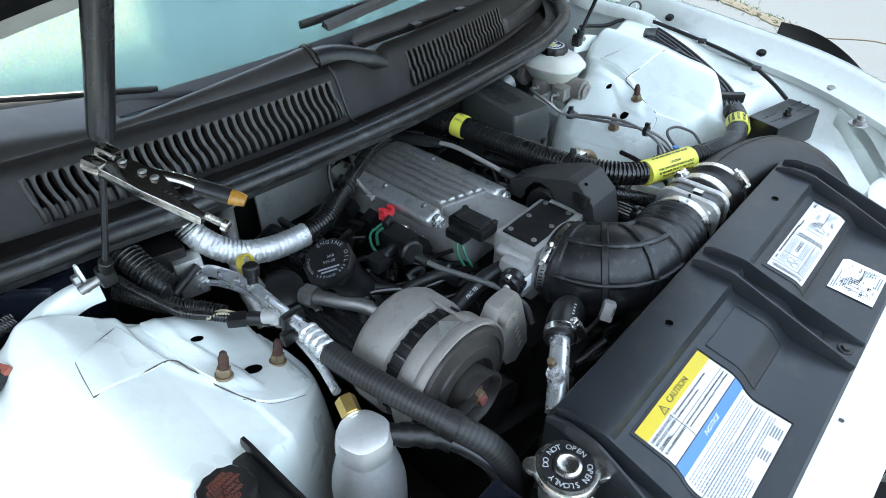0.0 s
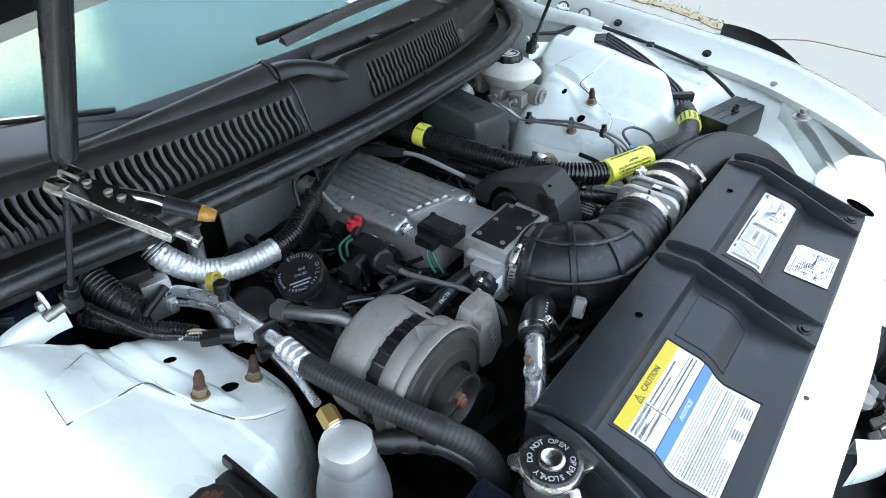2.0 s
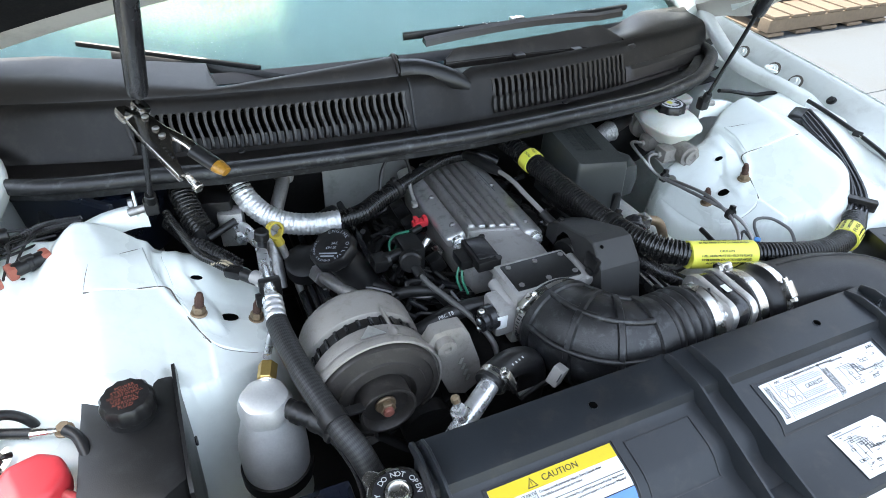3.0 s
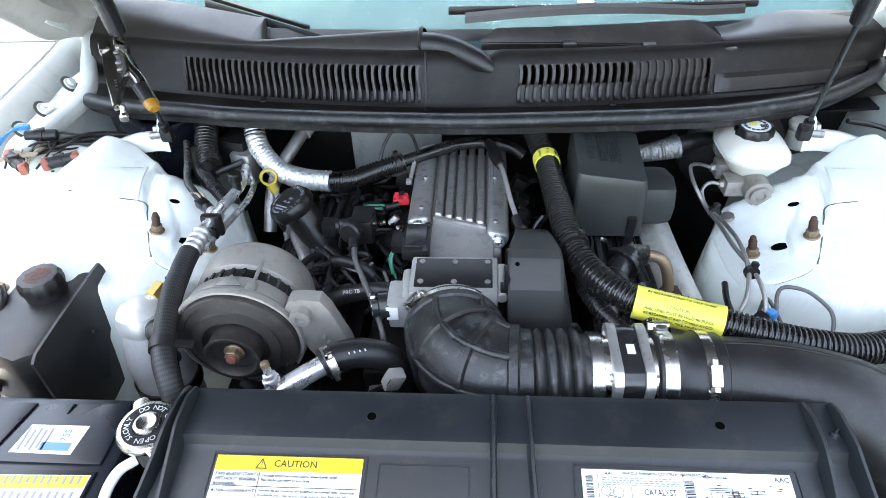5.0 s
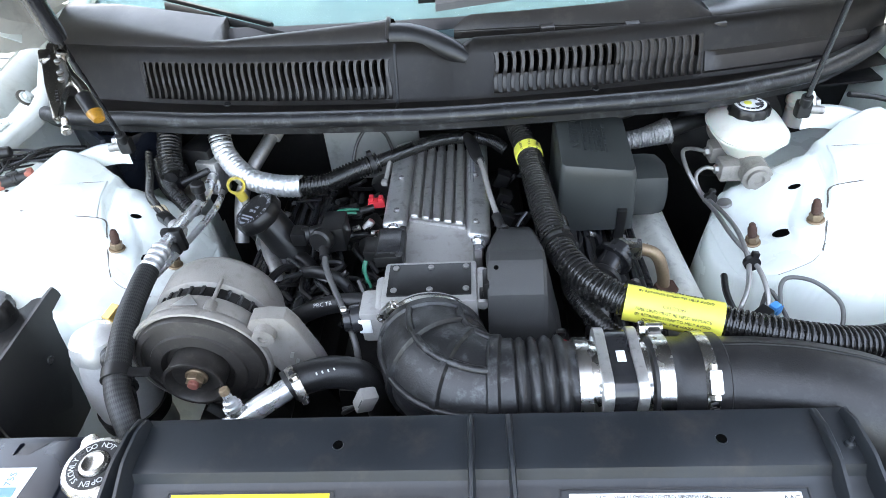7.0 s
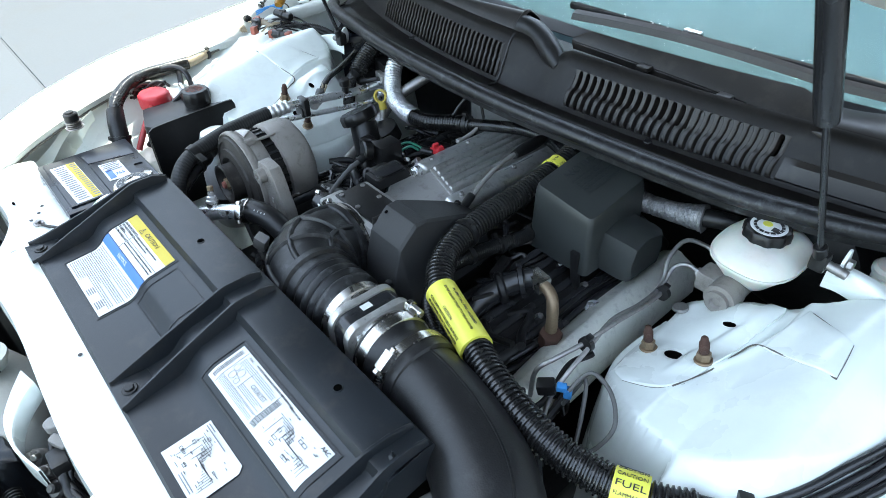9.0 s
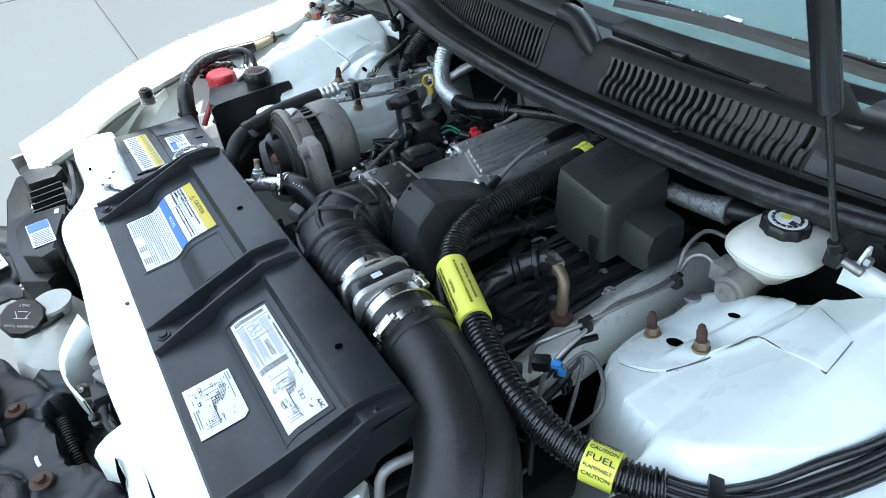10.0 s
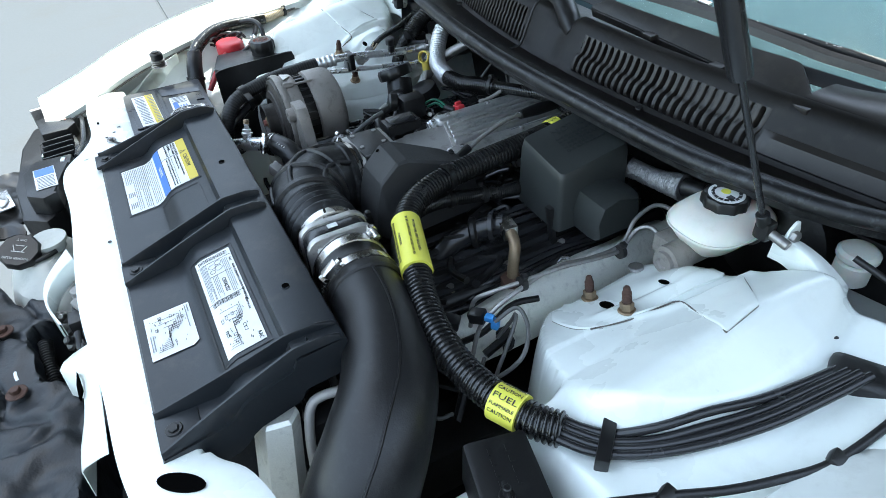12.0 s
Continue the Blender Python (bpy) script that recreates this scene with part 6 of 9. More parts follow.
part("tear", prism([(0.190, -0.612), (0.222, -0.608), (0.238, -0.612), (0.215, -0.6135)], 0.748, 0.7545, 0), hollow, filler, "dark tear in the flap")
for x, y, r in ((0.000, -0.631, 0.012), (0.028, -0.627, 0.009), (0.062, -0.622, 0.011)):
    part("bulb_socket", join(disc((x, y, 0.690), r, 0.018, (0.3, -0.6, 0.7), 0.003), disc((x + 0.006, y - 0.006, 0.705), r * 0.55, 0.012, (0.3, -0.6, 0.7), 0.002)), (grey_clip, gloss_black, black_plastic)[int(r * 1000) % 3], filler)
part("bright_pin", disc((0.010, -0.633, 0.708), 0.004, 0.012, (0.6, -0.5, 0.6)), chrome, filler)
part("clip", join(box((0.035, -0.606, 0.735), (0.022, 0.012, 0.016), 0.003, (10, 20, 30)), disc((0.01, -0.604, 0.735), 0.010, 0.012)), grey_clip, filler)
for k in range(5):
    part("wire", tube([(0.00 + 0.012 * k, -0.600, 0.730), (0.03 + 0.012 * k, -0.617, 0.725 - 0.006 * k), (0.07 + 0.01 * k, -0.612, 0.70), (0.10 + 0.01 * k, -0.60, 0.68)], 0.0035), rubber, filler)
part("dark_backing", box((0.0, -0.665, 0.56), (1.0, 0.16, 0.02), 0.004), dark, filler)
part("connector", join(box((0.05, -0.615, 0.72), (0.03, 0.02, 0.025), 0.004), tube([(0.05, -0.615, 0.72), (0.08, -0.62, 0.70), (0.11, -0.61, 0.68)], 0.007)), black_plastic, filler)

# ---- air intake ----
elbow = thing("intake_elbow", (0.0, -0.24, 0.70), "dusty black moulded rubber intake elbow with raised ribs", "intake elbow")
path = [(-0.023, -0.150, 0.762), (-0.022, -0.172, 0.764), (-0.016, -0.205, 0.770), (0.005, -0.236, 0.776), (0.040, -0.252, 0.779), (0.080, -0.254, 0.781), (0.112, -0.253, 0.782), (0.145, -0.252, 0.782)]


def elbow_radius(s, l):
    f = s / l
    r = 0.0605 - 0.010 * f + 0.0065 * math.sin(math.pi * min(1.0, max(0.0, (f - 0.04) / 0.55)))
    if f > 0.70:
        r = 0.0455 + 0.0085 * abs(math.sin(math.pi * (f - 0.70) / 0.0575)) ** 0.7 if f < 0.93 else 0.0465
    return r


part("elbow", tube(path, 0.055, 0.0025, 40, elbow_radius), rubber_dusty, elbow)
line, length = spline(path, 0.004)
for f, w in ((0.10, 0.008), (0.30, 0.006), (0.46, 0.006), (0.62, 0.008)):
    i = int(f * (len(line) - 1))
    d = line[i + 1] - line[i - 1]
    r = elbow_radius(f * length, length)
    part("rib", lathe([(r - 0.001, -w), (r + 0.0042, -w * 0.6), (r + 0.0042, w * 0.6), (r - 0.001, w)], line[i], d, 40), rubber_dusty, elbow)
for a in (70, 20, 125):
    pts = []
    for i in range(int(0.10 * len(line)), int(0.62 * len(line)), 3):
        d = (line[min(i + 1, len(line) - 1)] - line[i - 1]).normalized()
        side = d.cross(Vector((0, 0, 1))).normalized()
        up = side.cross(d)
        r = elbow_radius(length * i / (len(line) - 1), length)
        pts.append(line[i] + (side * math.cos(radians(a)) + up * math.sin(radians(a))) * r)
    part("rib", tube(pts, 0.0045, 0.006, 10), rubber_dusty, elbow)
clamp_band((-0.023, -0.158, 0.763), (0.02, -1, 0.03), 0.0605, 0.011, elbow, screw_at=138)

maf = thing("air_flow_sensor", (0.18, -0.252, 0.73), "bright metal mass air flow sensor with black centre and clamps", "air flow sensor")
part("tube", lathe([(0.045, -0.05), (0.0465, -0.045), (0.0465, 0.045), (0.045, 0.05)], (0.185, -0.252, 0.782), (1, 0, 0), 36), chrome, maf)
part("clamp_band", lathe([(0.0485, -0.0075), (0.050, -0.0065), (0.050, 0.0065), (0.0485, 0.0075)], (0.143, -0.252, 0.782), (1, 0, 0), 36), chrome, maf)
ROUNDED = [(sx * 0.028 + 0.021 * math.cos(radians(a0 + 22.5 * q)), sz * 0.029 + 0.021 * math.sin(radians(a0 + 22.5 * q))) for sx, sz, a0 in ((1, 1, 0), (-1, 1, 90), (-1, -1, 180), (1, -1, 270)) for q in range(5)]
for x in (0.163, 0.197):
    part("end_flange", prism(ROUNDED, x - 0.0055, x + 0.0055, 0.0018, 2, Matrix(((0, 0, 1, 0), (1, 0, 0, -0.253), (0, 1, 0, 0.781), (0, 0, 0, 1)))), cast_alu, maf)
part("sensor_body", prism([(a * 0.95, b * 0.95) for a, b in ROUNDED], 0.168, 0.192, 0.002, 2, Matrix(((0, 0, 1, 0), (1, 0, 0, -0.253), (0, 1, 0, 0.781), (0, 0, 0, 1)))), gloss_black, maf)
part("sticker", box((0.180, -0.257, 0.8315), (0.009, 0.014, 0.0008), 0), white_label, maf)
for y, z in ((-0.285, 0.815), (-0.221, 0.815), (-0.296, 0.742)):
    part("bolt", disc((0.155, y, z), 0.005, 0.005, (1, 0, 0)), alu, maf)
    part("nut", hexnut((0.203, y, z), 0.005, 0.005, (1, 0, 0)), alu, maf)
part("tie_wire", tube([(0.150, -0.256, 0.834), (0.147, -0.256, 0.840)], 0.0018), black_plastic, maf)
coupler = thing("duct_coupler", (0.24, -0.252, 0.73), "black rubber coupler sleeve with two bright hose clamps", "coupler")
part("sleeve", lathe([(0.047, -0.034), (0.0505, -0.032), (0.0505, -0.012), (0.0485, -0.008), (0.0485, 0.006), (0.0525, 0.012), (0.0525, 0.040), (0.049, 0.043)], (0.242, -0.253, 0.782), (1, 0, -0.02), 36), rubber, coupler)
part("plain_band", lathe([(0.0505, -0.0085), (0.0522, -0.0075), (0.0522, 0.0075), (0.0505, 0.0085)], (0.222, -0.252, 0.782), (1, 0, 0), 36), chrome, coupler, "wide bright steel band")
part("band_bolt", join(disc((0.208, -0.213, 0.825), 0.005, 0.024, (1, 0, 0)), hexnut((0.206, -0.213, 0.825), 0.008, 0.007, (1, 0, 0)), box((0.222, -0.217, 0.823), (0.014, 0.012, 0.012), 0.003)), chrome, coupler)
clamp_band((0.263, -0.254, 0.782), (1, 0, -0.02), 0.0530, 0.012, coupler, screw_at=128)

duct = thing("air_duct", (0.42, -0.33, 0.60), "smooth black moulded plastic air intake duct with a seam", "air duct")
DUCT = [(0.268, -0.254, 0.782), (0.32, -0.258, 0.781), (0.375, -0.270, 0.779), (0.430, -0.292, 0.772), (0.474, -0.330, 0.748), (0.500, -0.368, 0.700), (0.515, -0.392, 0.635), (0.522, -0.405, 0.55)]
part("duct", tube(DUCT, 0.053, 0.006, 36, lambda s, l: 0.048 + 0.021 * min(1, s / l * 1.1)), rubber, duct)
seam_line = []
line, length = spline(DUCT, 0.006)
for i in range(2, len(line) - 2, 2):
    d = (line[i + 1] - line[i - 1]).normalized()
    up = (Vector((0.25, 0.25, 1)) - d * Vector((0.25, 0.25, 1)).dot(d)).normalized()
    seam_line.append(line[i] + up * (0.0480 + 0.021 * min(1, i / len(line) * 1.1)))
part("seam", tube(seam_line, 0.0018, 0.006, 6), dark, duct)
part("letter_mark", join(*[box((0.495 + 0.006 * k, -0.415 - 0.002 * k, 0.735 - 0.006 * k), (0.003, 0.02, 0.002), 0.0005, (20, 50, 20)) for k in range(3)]), faint_ink, duct)

# ---- throttle body ----
tb = thing("throttle_body", (-0.023, -0.11, 0.72), "cast aluminium throttle body with black screwed top plate", "throttle body")
part("casting", box((-0.024, -0.111, 0.765), (0.118, 0.074, 0.092), 0.006), alu_dull, tb)
part("outlet", lathe([(0.058, 0), (0.058, 0.012), (0.055, 0.014)], (-0.023, -0.142, 0.763), (0, -1, 0), 36), alu_dull, tb)
part("top_plate", prism([(-0.0755, -0.1385), (0.0275, -0.1385), (0.0275, -0.0835), (-0.0755, -0.0835)], 0.8105, 0.8145, 0.001), black_plastic, tb, "flat black cover plate")
for x in (-0.067, -0.023, 0.021):
    for y in (-0.0915, -0.1315):
        part("plate_screw", join(lathe([(0.0038, 0), (0.0042, 0.001), (0.0038, 0.0022), (0.0022, 0.0024), (0.0, 0.0012)], (x, y, 0.8143), (0, 0, 1), 14)), steel, tb)
for x, r in ((0.040, 0.010), (-0.0865, 0.009)):
    part("shaft_boss", lathe([(r, 0), (r, 0.052), (r * 0.7, 0.056)], (x, -0.088, 0.800 if x > 0 else 0.790), (0, -1, -0.05), 18), alu_dull, tb)
part("side_housing", join(box((-0.097, -0.128, 0.770), (0.03, 0.045, 0.05), 0.006)), alu_dull, tb)
part("idle_valve", lathe([(0.019, 0), (0.019, 0.012), (0.015, 0.014), (0.015, 0.022), (0.0, 0.022)], (-0.112, -0.135, 0.775), (-1, -0.2, 0), 24), gloss_black, tb, "round black position sensor")
part("idle_valve_label", box((-0.105, -0.152, 0.775), (0.016, 0.002, 0.022), 0.001), white_label, tb)
for dz in (-0.016, 0.0, 0.016):
    part("sensor_rib", disc((-0.128, -0.137, 0.775 + dz), 0.005, 0.008, (-1, -0.2, 0)), chrome, tb)
bcover = thing("linkage_cover", (0.085, -0.09, 0.72), "black plastic throttle linkage cover with an arched opening", "linkage cover")
# an arched shell, open towards the cable pulley
profile = [(0.004, 0.800), (-0.028, 0.820), (-0.030, 0.821), (-0.106, 0.852), (-0.109, 0.8530), (-0.126, 0.8525), (-0.129, 0.8505), (-0.153, 0.829), (-0.156, 0.825), (-0.168, 0.785), (-0.173, 0.738)]
arch = []
for (ya, za), (yb, zb) in zip(profile, profile[1:]):
    arch += [Vector((0, ya + (yb - ya) * q / 5, za + (zb - za) * q / 5)) for q in range(5)]
arch.append(Vector((0, *profile[-1])))
rows = []
for p in arch:
    y, z = p.y, p.z
    k = max(0.0, min(1.0, (y + 0.10) / 0.08))
    left = 0.049 + 0.014 * k
    right = 0.116 - 0.006 * k
    bite = 1 - ((y + 0.064) / 0.036) ** 2
    low = min(z - 0.004, 0.786 + 0.038 * math.sqrt(bite)) if bite > 0 else min(z - 0.002, 0.775 if y > -0.06 else 0.752)
    rows.append([(left - 0.003, y, low), (left - 0.002, y, z - 0.003), (left, y, z - 0.0006), (left + 0.002, y, z), (right - 0.004, y, z - 0.001), (right, y, z - 0.005), (right + 0.022 * min(1.0, (z - 0.738) / 0.08), y + 0.004, min(z - 0.006, 0.738))])
part("shell", sheet(rows, 0.003, (0.2, 0.2, -1)), linkage_plastic, bcover, "", 14)
part("side_latch", join(box((0.0455, -0.136, 0.826), (0.008, 0.028, 0.022), 0.002), box((0.043, -0.140, 0.814), (0.012, 0.014, 0.008), 0.002)), black_plastic, bcover, "moulded side latch")
part("front_lip", box((0.084, -0.1755, 0.7385), (0.074, 0.006, 0.007), 0.002), black_plastic, bcover)
part("shelf_bolt", join(disc((0.072, -0.014, 0.8125), 0.006, 0.002), hexnut((0.072, -0.014, 0.8145), 0.0042, 0.003)), black_plastic, bcover)
part("screw_hole", disc((0.058, -0.134, 0.8485), 0.0028, 0.0008, (0, -0.5, 0.86)), hollow, bcover)
part("pulley", lathe([(0.024, 0), (0.026, 0.002), (0.022, 0.006), (0.026, 0.010), (0.024, 0.012), (0.006, 0.013)], (0.050, -0.066, 0.785), (1, 0.2, 0), 28), dark, bcover, "dark throttle cable pulley")
part("return_spring", corrugated([(0.056, -0.088, 0.790), (0.064, -0.072, 0.800), (0.068, -0.052, 0.802)], 0.007, 0.003, 0.002, 12), dark, bcover)

# ---- intake plenum with ribbed cover and fuel rails ----
plenum = thing("intake_plenum", (-0.025, 0.12, 0.70), "ribbed cast aluminium intake plenum cover", "intake manifold")
part("casting", box((-0.025, 0.115, 0.745), (0.135, 0.29, 0.06), 0.008), alu_dull, plenum)
part("smooth_deck", prism([(-0.062, -0.078), (0.030, -0.078), (0.030, -0.02), (0.022, 0.022), (-0.062, 0.046), (-0.066, 0.0)], 0.765, 0.787, 0.004), alu_dull, plenum, "smooth matt grey deck")
# dark metal on the groove bed stands for shade between the ribs
part("rib_bed", box((-0.023, 0.148, 0.766), (0.082, 0.222, 0.014), 0.002), guard_grey, plenum, "groove bed between the ribs, darkened for their shade")
for k in range(5):
    x = -0.0555 + 0.0162 * k
    y0 = 0.046 - 0.31 * (x + 0.053)
    rib = prism([(x - 0.0056, y0 + 0.001), (x + 0.0056, y0 - 0.002), (x + 0.0056, 0.262), (x - 0.0056, 0.262)], 0.770, 0.7955, 0.0034, 3)
    part("rib", rib, cast_alu, plenum)
part("rib_end", prism([(-0.064, 0.043), (0.018, 0.018), (0.020, 0.026), (-0.064, 0.052)], 0.774, 0.7915, 0.003), cast_alu, plenum)
for x, side in ((-0.086, -1), (0.036, 1)):
    start = 0.036 if side < 0 else 0.001
    rail = part("rail", box((x, (start + 0.268) / 2, 0.780), (0.034, 0.268 - start, 0.022), 0.009, (0, side * 14, 0), seg=3), rail_alu, plenum, "rounded bright rail")
    for y in (start + 0.028, 0.15, 0.245):
        part("bolt", join(disc((x - side * 0.003, y, 0.790), 0.0055, 0.002), hexnut((x - side * 0.003, y, 0.792), 0.004, 0.004)), steel, rail)
    part("rail_plug", join(disc((x, start + 0.001, 0.780), 0.011, 0.010, (0, -1, 0)), hexnut((x, start - 0.008, 0.780), 0.008, 0.006, (0, -1, 0))), alu, rail)
part("print_bar", join(*[box((0.030 - 0.004 * k, 0.165, 0.7925), (0.0014, 0.070 - 0.012 * k, 0.0012), 0, (0, 14, 0)) for k in range(2)]), grey_ink, plenum, "fine raised lettering on the rail")
# black pressure sensor on the deck
sensor = thing("pressure_sensor", (-0.082, -0.03, 0.795), "black square pressure sensor with connector on the plenum", "sensor")
part("body", box((-0.081, -0.033, 0.803), (0.038, 0.064, 0.018), 0.003), black_plastic, sensor)
part("lid", box((-0.081, -0.033, 0.8135), (0.030, 0.050, 0.004), 0.0015), gloss_black, sensor)
for dy in (-0.029, 0.027):
    part("screw", disc((-0.066, -0.033 + dy, 0.8115), 0.005, 0.003), black_plastic, sensor)
part("plug", box((-0.107, -0.028, 0.797), (0.022, 0.034, 0.016), 0.003), black_plastic, sensor)
part("wire", join(tube([(-0.112, -0.03, 0.795), (-0.122, -0.04, 0.775), (-0.118, -0.05, 0.755)], 0.002), tube([(-0.112, -0.036, 0.795), (-0.118, -0.05, 0.778), (-0.112, -0.06, 0.755)], 0.002)), wire_green, sensor)

# ---- engine block below ----
engine = thing("engine_block", (0, 0.0, 0.45), "dark greasy engine block with valve covers", "engine")
part("block", box((-0.02, 0.05, 0.57), (0.26, 0.50, 0.28), 0.02), dark, engine)
for side in (1, -1):
    cx = -0.02 + side * 0.235
    vc = part("valve_cover", box((cx, 0.06, 0.680), (0.105, 0.46, 0.075), 0.016, (0, side * 22, 0), seg=3), black_plastic, engine, "greasy black valve cover")
    for k in range(5):
        off = 0.022 * (k - 2)
        part("cover_ridge", box((cx + side * off * 0.93, 0.05, 0.720 - off * 0.37), (0.012, 0.44 - 0.02 * (k % 2), 0.016), 0.005, (0, side * 22, 0)), gloss_black, vc)
    for k in range(3):
        part("spark_lead", tube([(cx + side * (0.05 + 0.012 * k), 0.20, 0.690 - 0.006 * k), (cx + side * (0.046 + 0.013 * k), 0.08, 0.704 - 0.008 * k), (cx + side * (0.050 + 0.012 * k), -0.04, 0.700 - 0.008 * k), (cx + side * (0.03 + 0.012 * k), -0.16, 0.68)], 0.0062, 0.01, 10), gloss_black, vc)
    for k in range(4):
        part("cover_bolt", join(disc((cx + side * 0.040, -0.12 + 0.10 * k, 0.706), 0.008, 0.004, (side * 0.4, 0, 1)), hexnut((cx + side * 0.040, -0.12 + 0.10 * k, 0.710), 0.005, 0.005, (side * 0.4, 0, 1))), steel, vc)
    part("head", box((-0.02 + side * 0.20, 0.06, 0.60), (0.16, 0.47, 0.12), 0.015, (0, side * 20, 0)), dark, engine)
part("water_pump", lathe([(0.06, 0), (0.06, 0.03), (0.04, 0.05), (0.0, 0.05)], (-0.03, -0.20, 0.60), (0, -1, 0), 28), dark, engine)
part("belt", tube([(-0.31, -0.205, 0.70), (-0.25, -0.21, 0.64), (-0.15, -0.212, 0.60), (-0.05, -0.212, 0.55), (0.08, -0.212, 0.58)], 0.011, 0.01, 6, flat=0.3), rubber, engine, "black ribbed accessory belt")
part("idler", lathe([(0.035, 0), (0.035, 0.022), (0.012, 0.024), (0.0, 0.02)], (-0.24, -0.195, 0.690), (0, -1, 0), 28), dark, engine)
part("cover_bolt", join(disc((0.208, 0.079, 0.722), 0.009, 0.004, (0.3, -0.3, 1)), disc((0.208, 0.079, 0.726), 0.005, 0.003, (0.3, -0.3, 1))), chrome, engine)

# ---- alternator ----
AX = Vector((-0.300, -0.215, 0.768))
alt = thing("alternator", (AX.x, -0.15, 0.69), "dull aluminium alternator with black pulley and rusty nut", "alternator")
back = (0, 1, 0)
part("front_housing", lathe([(0.050, 0.020), (0.076, 0.024), (0.080, 0.030), (0.080, 0.052), (0.077, 0.056), (0.074, 0.056)], AX, back, 48), alt_alu, alt)
part("stator", lathe([(0.071, 0.050), (0.072, 0.052), (0.072, 0.078), (0.071, 0.080)], AX, back, 48), dark, alt, "dark laminated stator ring")
for k in range(30):
    a = radians(12 * k)
    part("stator_fin", box((AX.x + 0.0725 * math.cos(a), AX.y + 0.065, AX.z + 0.0725 * math.sin(a)), (0.004, 0.022, 0.0045), 0.0008, (0, -math.degrees(a), 0)), gloss_black, alt)
part("rear_housing", lathe([(0.072, 0.076), (0.0775, 0.079), (0.0785, 0.084), (0.0785, 0.118), (0.074, 0.129), (0.062, 0.136), (0.03, 0.139), (0, 0.139)], AX, back, 48), alt_alu, alt)
for a in (70, 160, 250, 340):
    p = AX + Vector((0.079 * math.cos(radians(a)), 0.028, 0.079 * math.sin(radians(a))))
    part("through_bolt", join(lathe([(0.007, 0), (0.007, 0.016), (0.004, 0.020)], p, back, 12), disc(p + Vector((0, 0.016, 0)), 0.0025, 0.042, back)), alt_alu, alt)
tri_c = AX + Vector((0.0, 0.042, 0.0815))
part("cast_triangle", prism([(-0.016, -0.008), (0.016, -0.008), (0.0, 0.011)], 0.0, 0.0015, 0.0007, m=Matrix.Translation(tri_c)), cast_alu, alt)
part("flare", lathe([(0.079, 0.034), (0.0835, 0.030), (0.0850, 0.024), (0.0840, 0.018), (0.0815, 0.017), (0.0800, 0.021)], AX, back, 56), alt_alu, alt, "flared casting edge round the guard")
guard = part("front_guard", lathe([(0.060, 0.030), (0.0780, 0.028), (0.0785, 0.018), (0.0765, 0.013), (0.070, 0.011), (0.069, 0.0135), (0.058, 0.010), (0.057, 0.007), (0.044, 0.005), (0.040, 0.014)], AX, back, 56), guard_grey, alt, "round black front guard")
pulley = part("pulley", lathe([(0.0340, 0.020), (0.0340, 0.002), (0.0345, -0.009), (0.0362, -0.012), (0.0358, -0.0150), (0.0325, -0.0150), (0.0305, -0.012), (0.029, -0.002), (0.020, 0.001), (0.012, 0.001), (0.012, -0.003)], AX, back, 48), guard_grey, alt, "deep cupped black pulley")
part("nut", join(disc(AX + Vector((0, -0.001, 0)), 0.0135, 0.004, (0, -1, 0)), hexnut(AX + Vector((0, -0.005, 0)), 0.0105, 0.008, (0, -1, 0))), zinc, pulley)
part("shaft", disc(AX + Vector((0, -0.012, 0)), 0.0065, 0.006, (0, -1, 0)), red_rust, pulley, "red rusted shaft end")
arm_out = [(-0.236, 0.813), (-0.225, 0.832), (-0.207, 0.834), (-0.186, 0.832), (-0.176, 0.815), (-0.158, 0.760), (-0.150, 0.720), (-0.175, 0.700), (-0.200, 0.712), (-0.222, 0.770), (-0.238, 0.792)]
arm = prism([(x, z) for x, z in arm_out], 0.0, 0.020, 0.0015)
arm.transform(Matrix.Translation((0, -0.170, 0)) @ pose(0, 0, 0, 90, 0, 0))
part("bracket", arm, alt_alu, alt, "cast aluminium mounting arm")
part("bracket_boss", lathe([(0.013, 0), (0.013, 0.014), (0.006, 0.0145), (0.0055, 0.010), (0.0, 0.010)], (-0.212, -0.188, 0.812), (0, -1, 0), 22), alt_alu, alt)
part("bracket_letters", join(*[box((-0.188 + 0.004 * k, -0.1945, 0.775 - 0.012 * k), (0.004, 0.001, 0.010), 0, (0, 20, 0)) for k in range(4)]), cast_alu, alt)

# ---- radiator hose ----
rhose = thing("radiator_hose", (-0.15, -0.24, 0.72), "black upper radiator hose clamped to an aluminium outlet pipe", "hose")
part("hose", tube([(-0.088, -0.215, 0.690), (-0.090, -0.218, 0.735), (-0.105, -0.222, 0.768), (-0.135, -0.230, 0.785), (-0.165, -0.242, 0.788), (-0.178, -0.250, 0.786)], 0.0185, 0.005, 20), rubber, rhose)
clamp_band((-0.170, -0.2465, 0.787), (-0.75, -0.5, -0.06), 0.0190, 0.010, rhose, screw_at=30)
part("pipe", tube([(-0.172, -0.248, 0.786), (-0.20, -0.266, 0.780), (-0.235, -0.288, 0.770), (-0.255, -0.300, 0.762)], 0.0125, 0.006, 18), alu, rhose, "bare aluminium outlet pipe")
part("bleeder", join(lathe([(0.009, 0), (0.009, 0.006), (0.0105, 0.007), (0.0105, 0.012), (0.008, 0.013), (0.008, 0.018), (0.005, 0.019), (0.005, 0.028)], (-0.229, -0.281, 0.782), (-0.2, 0.2, 1), 16)), alu, rhose, "bleed screw fitting")
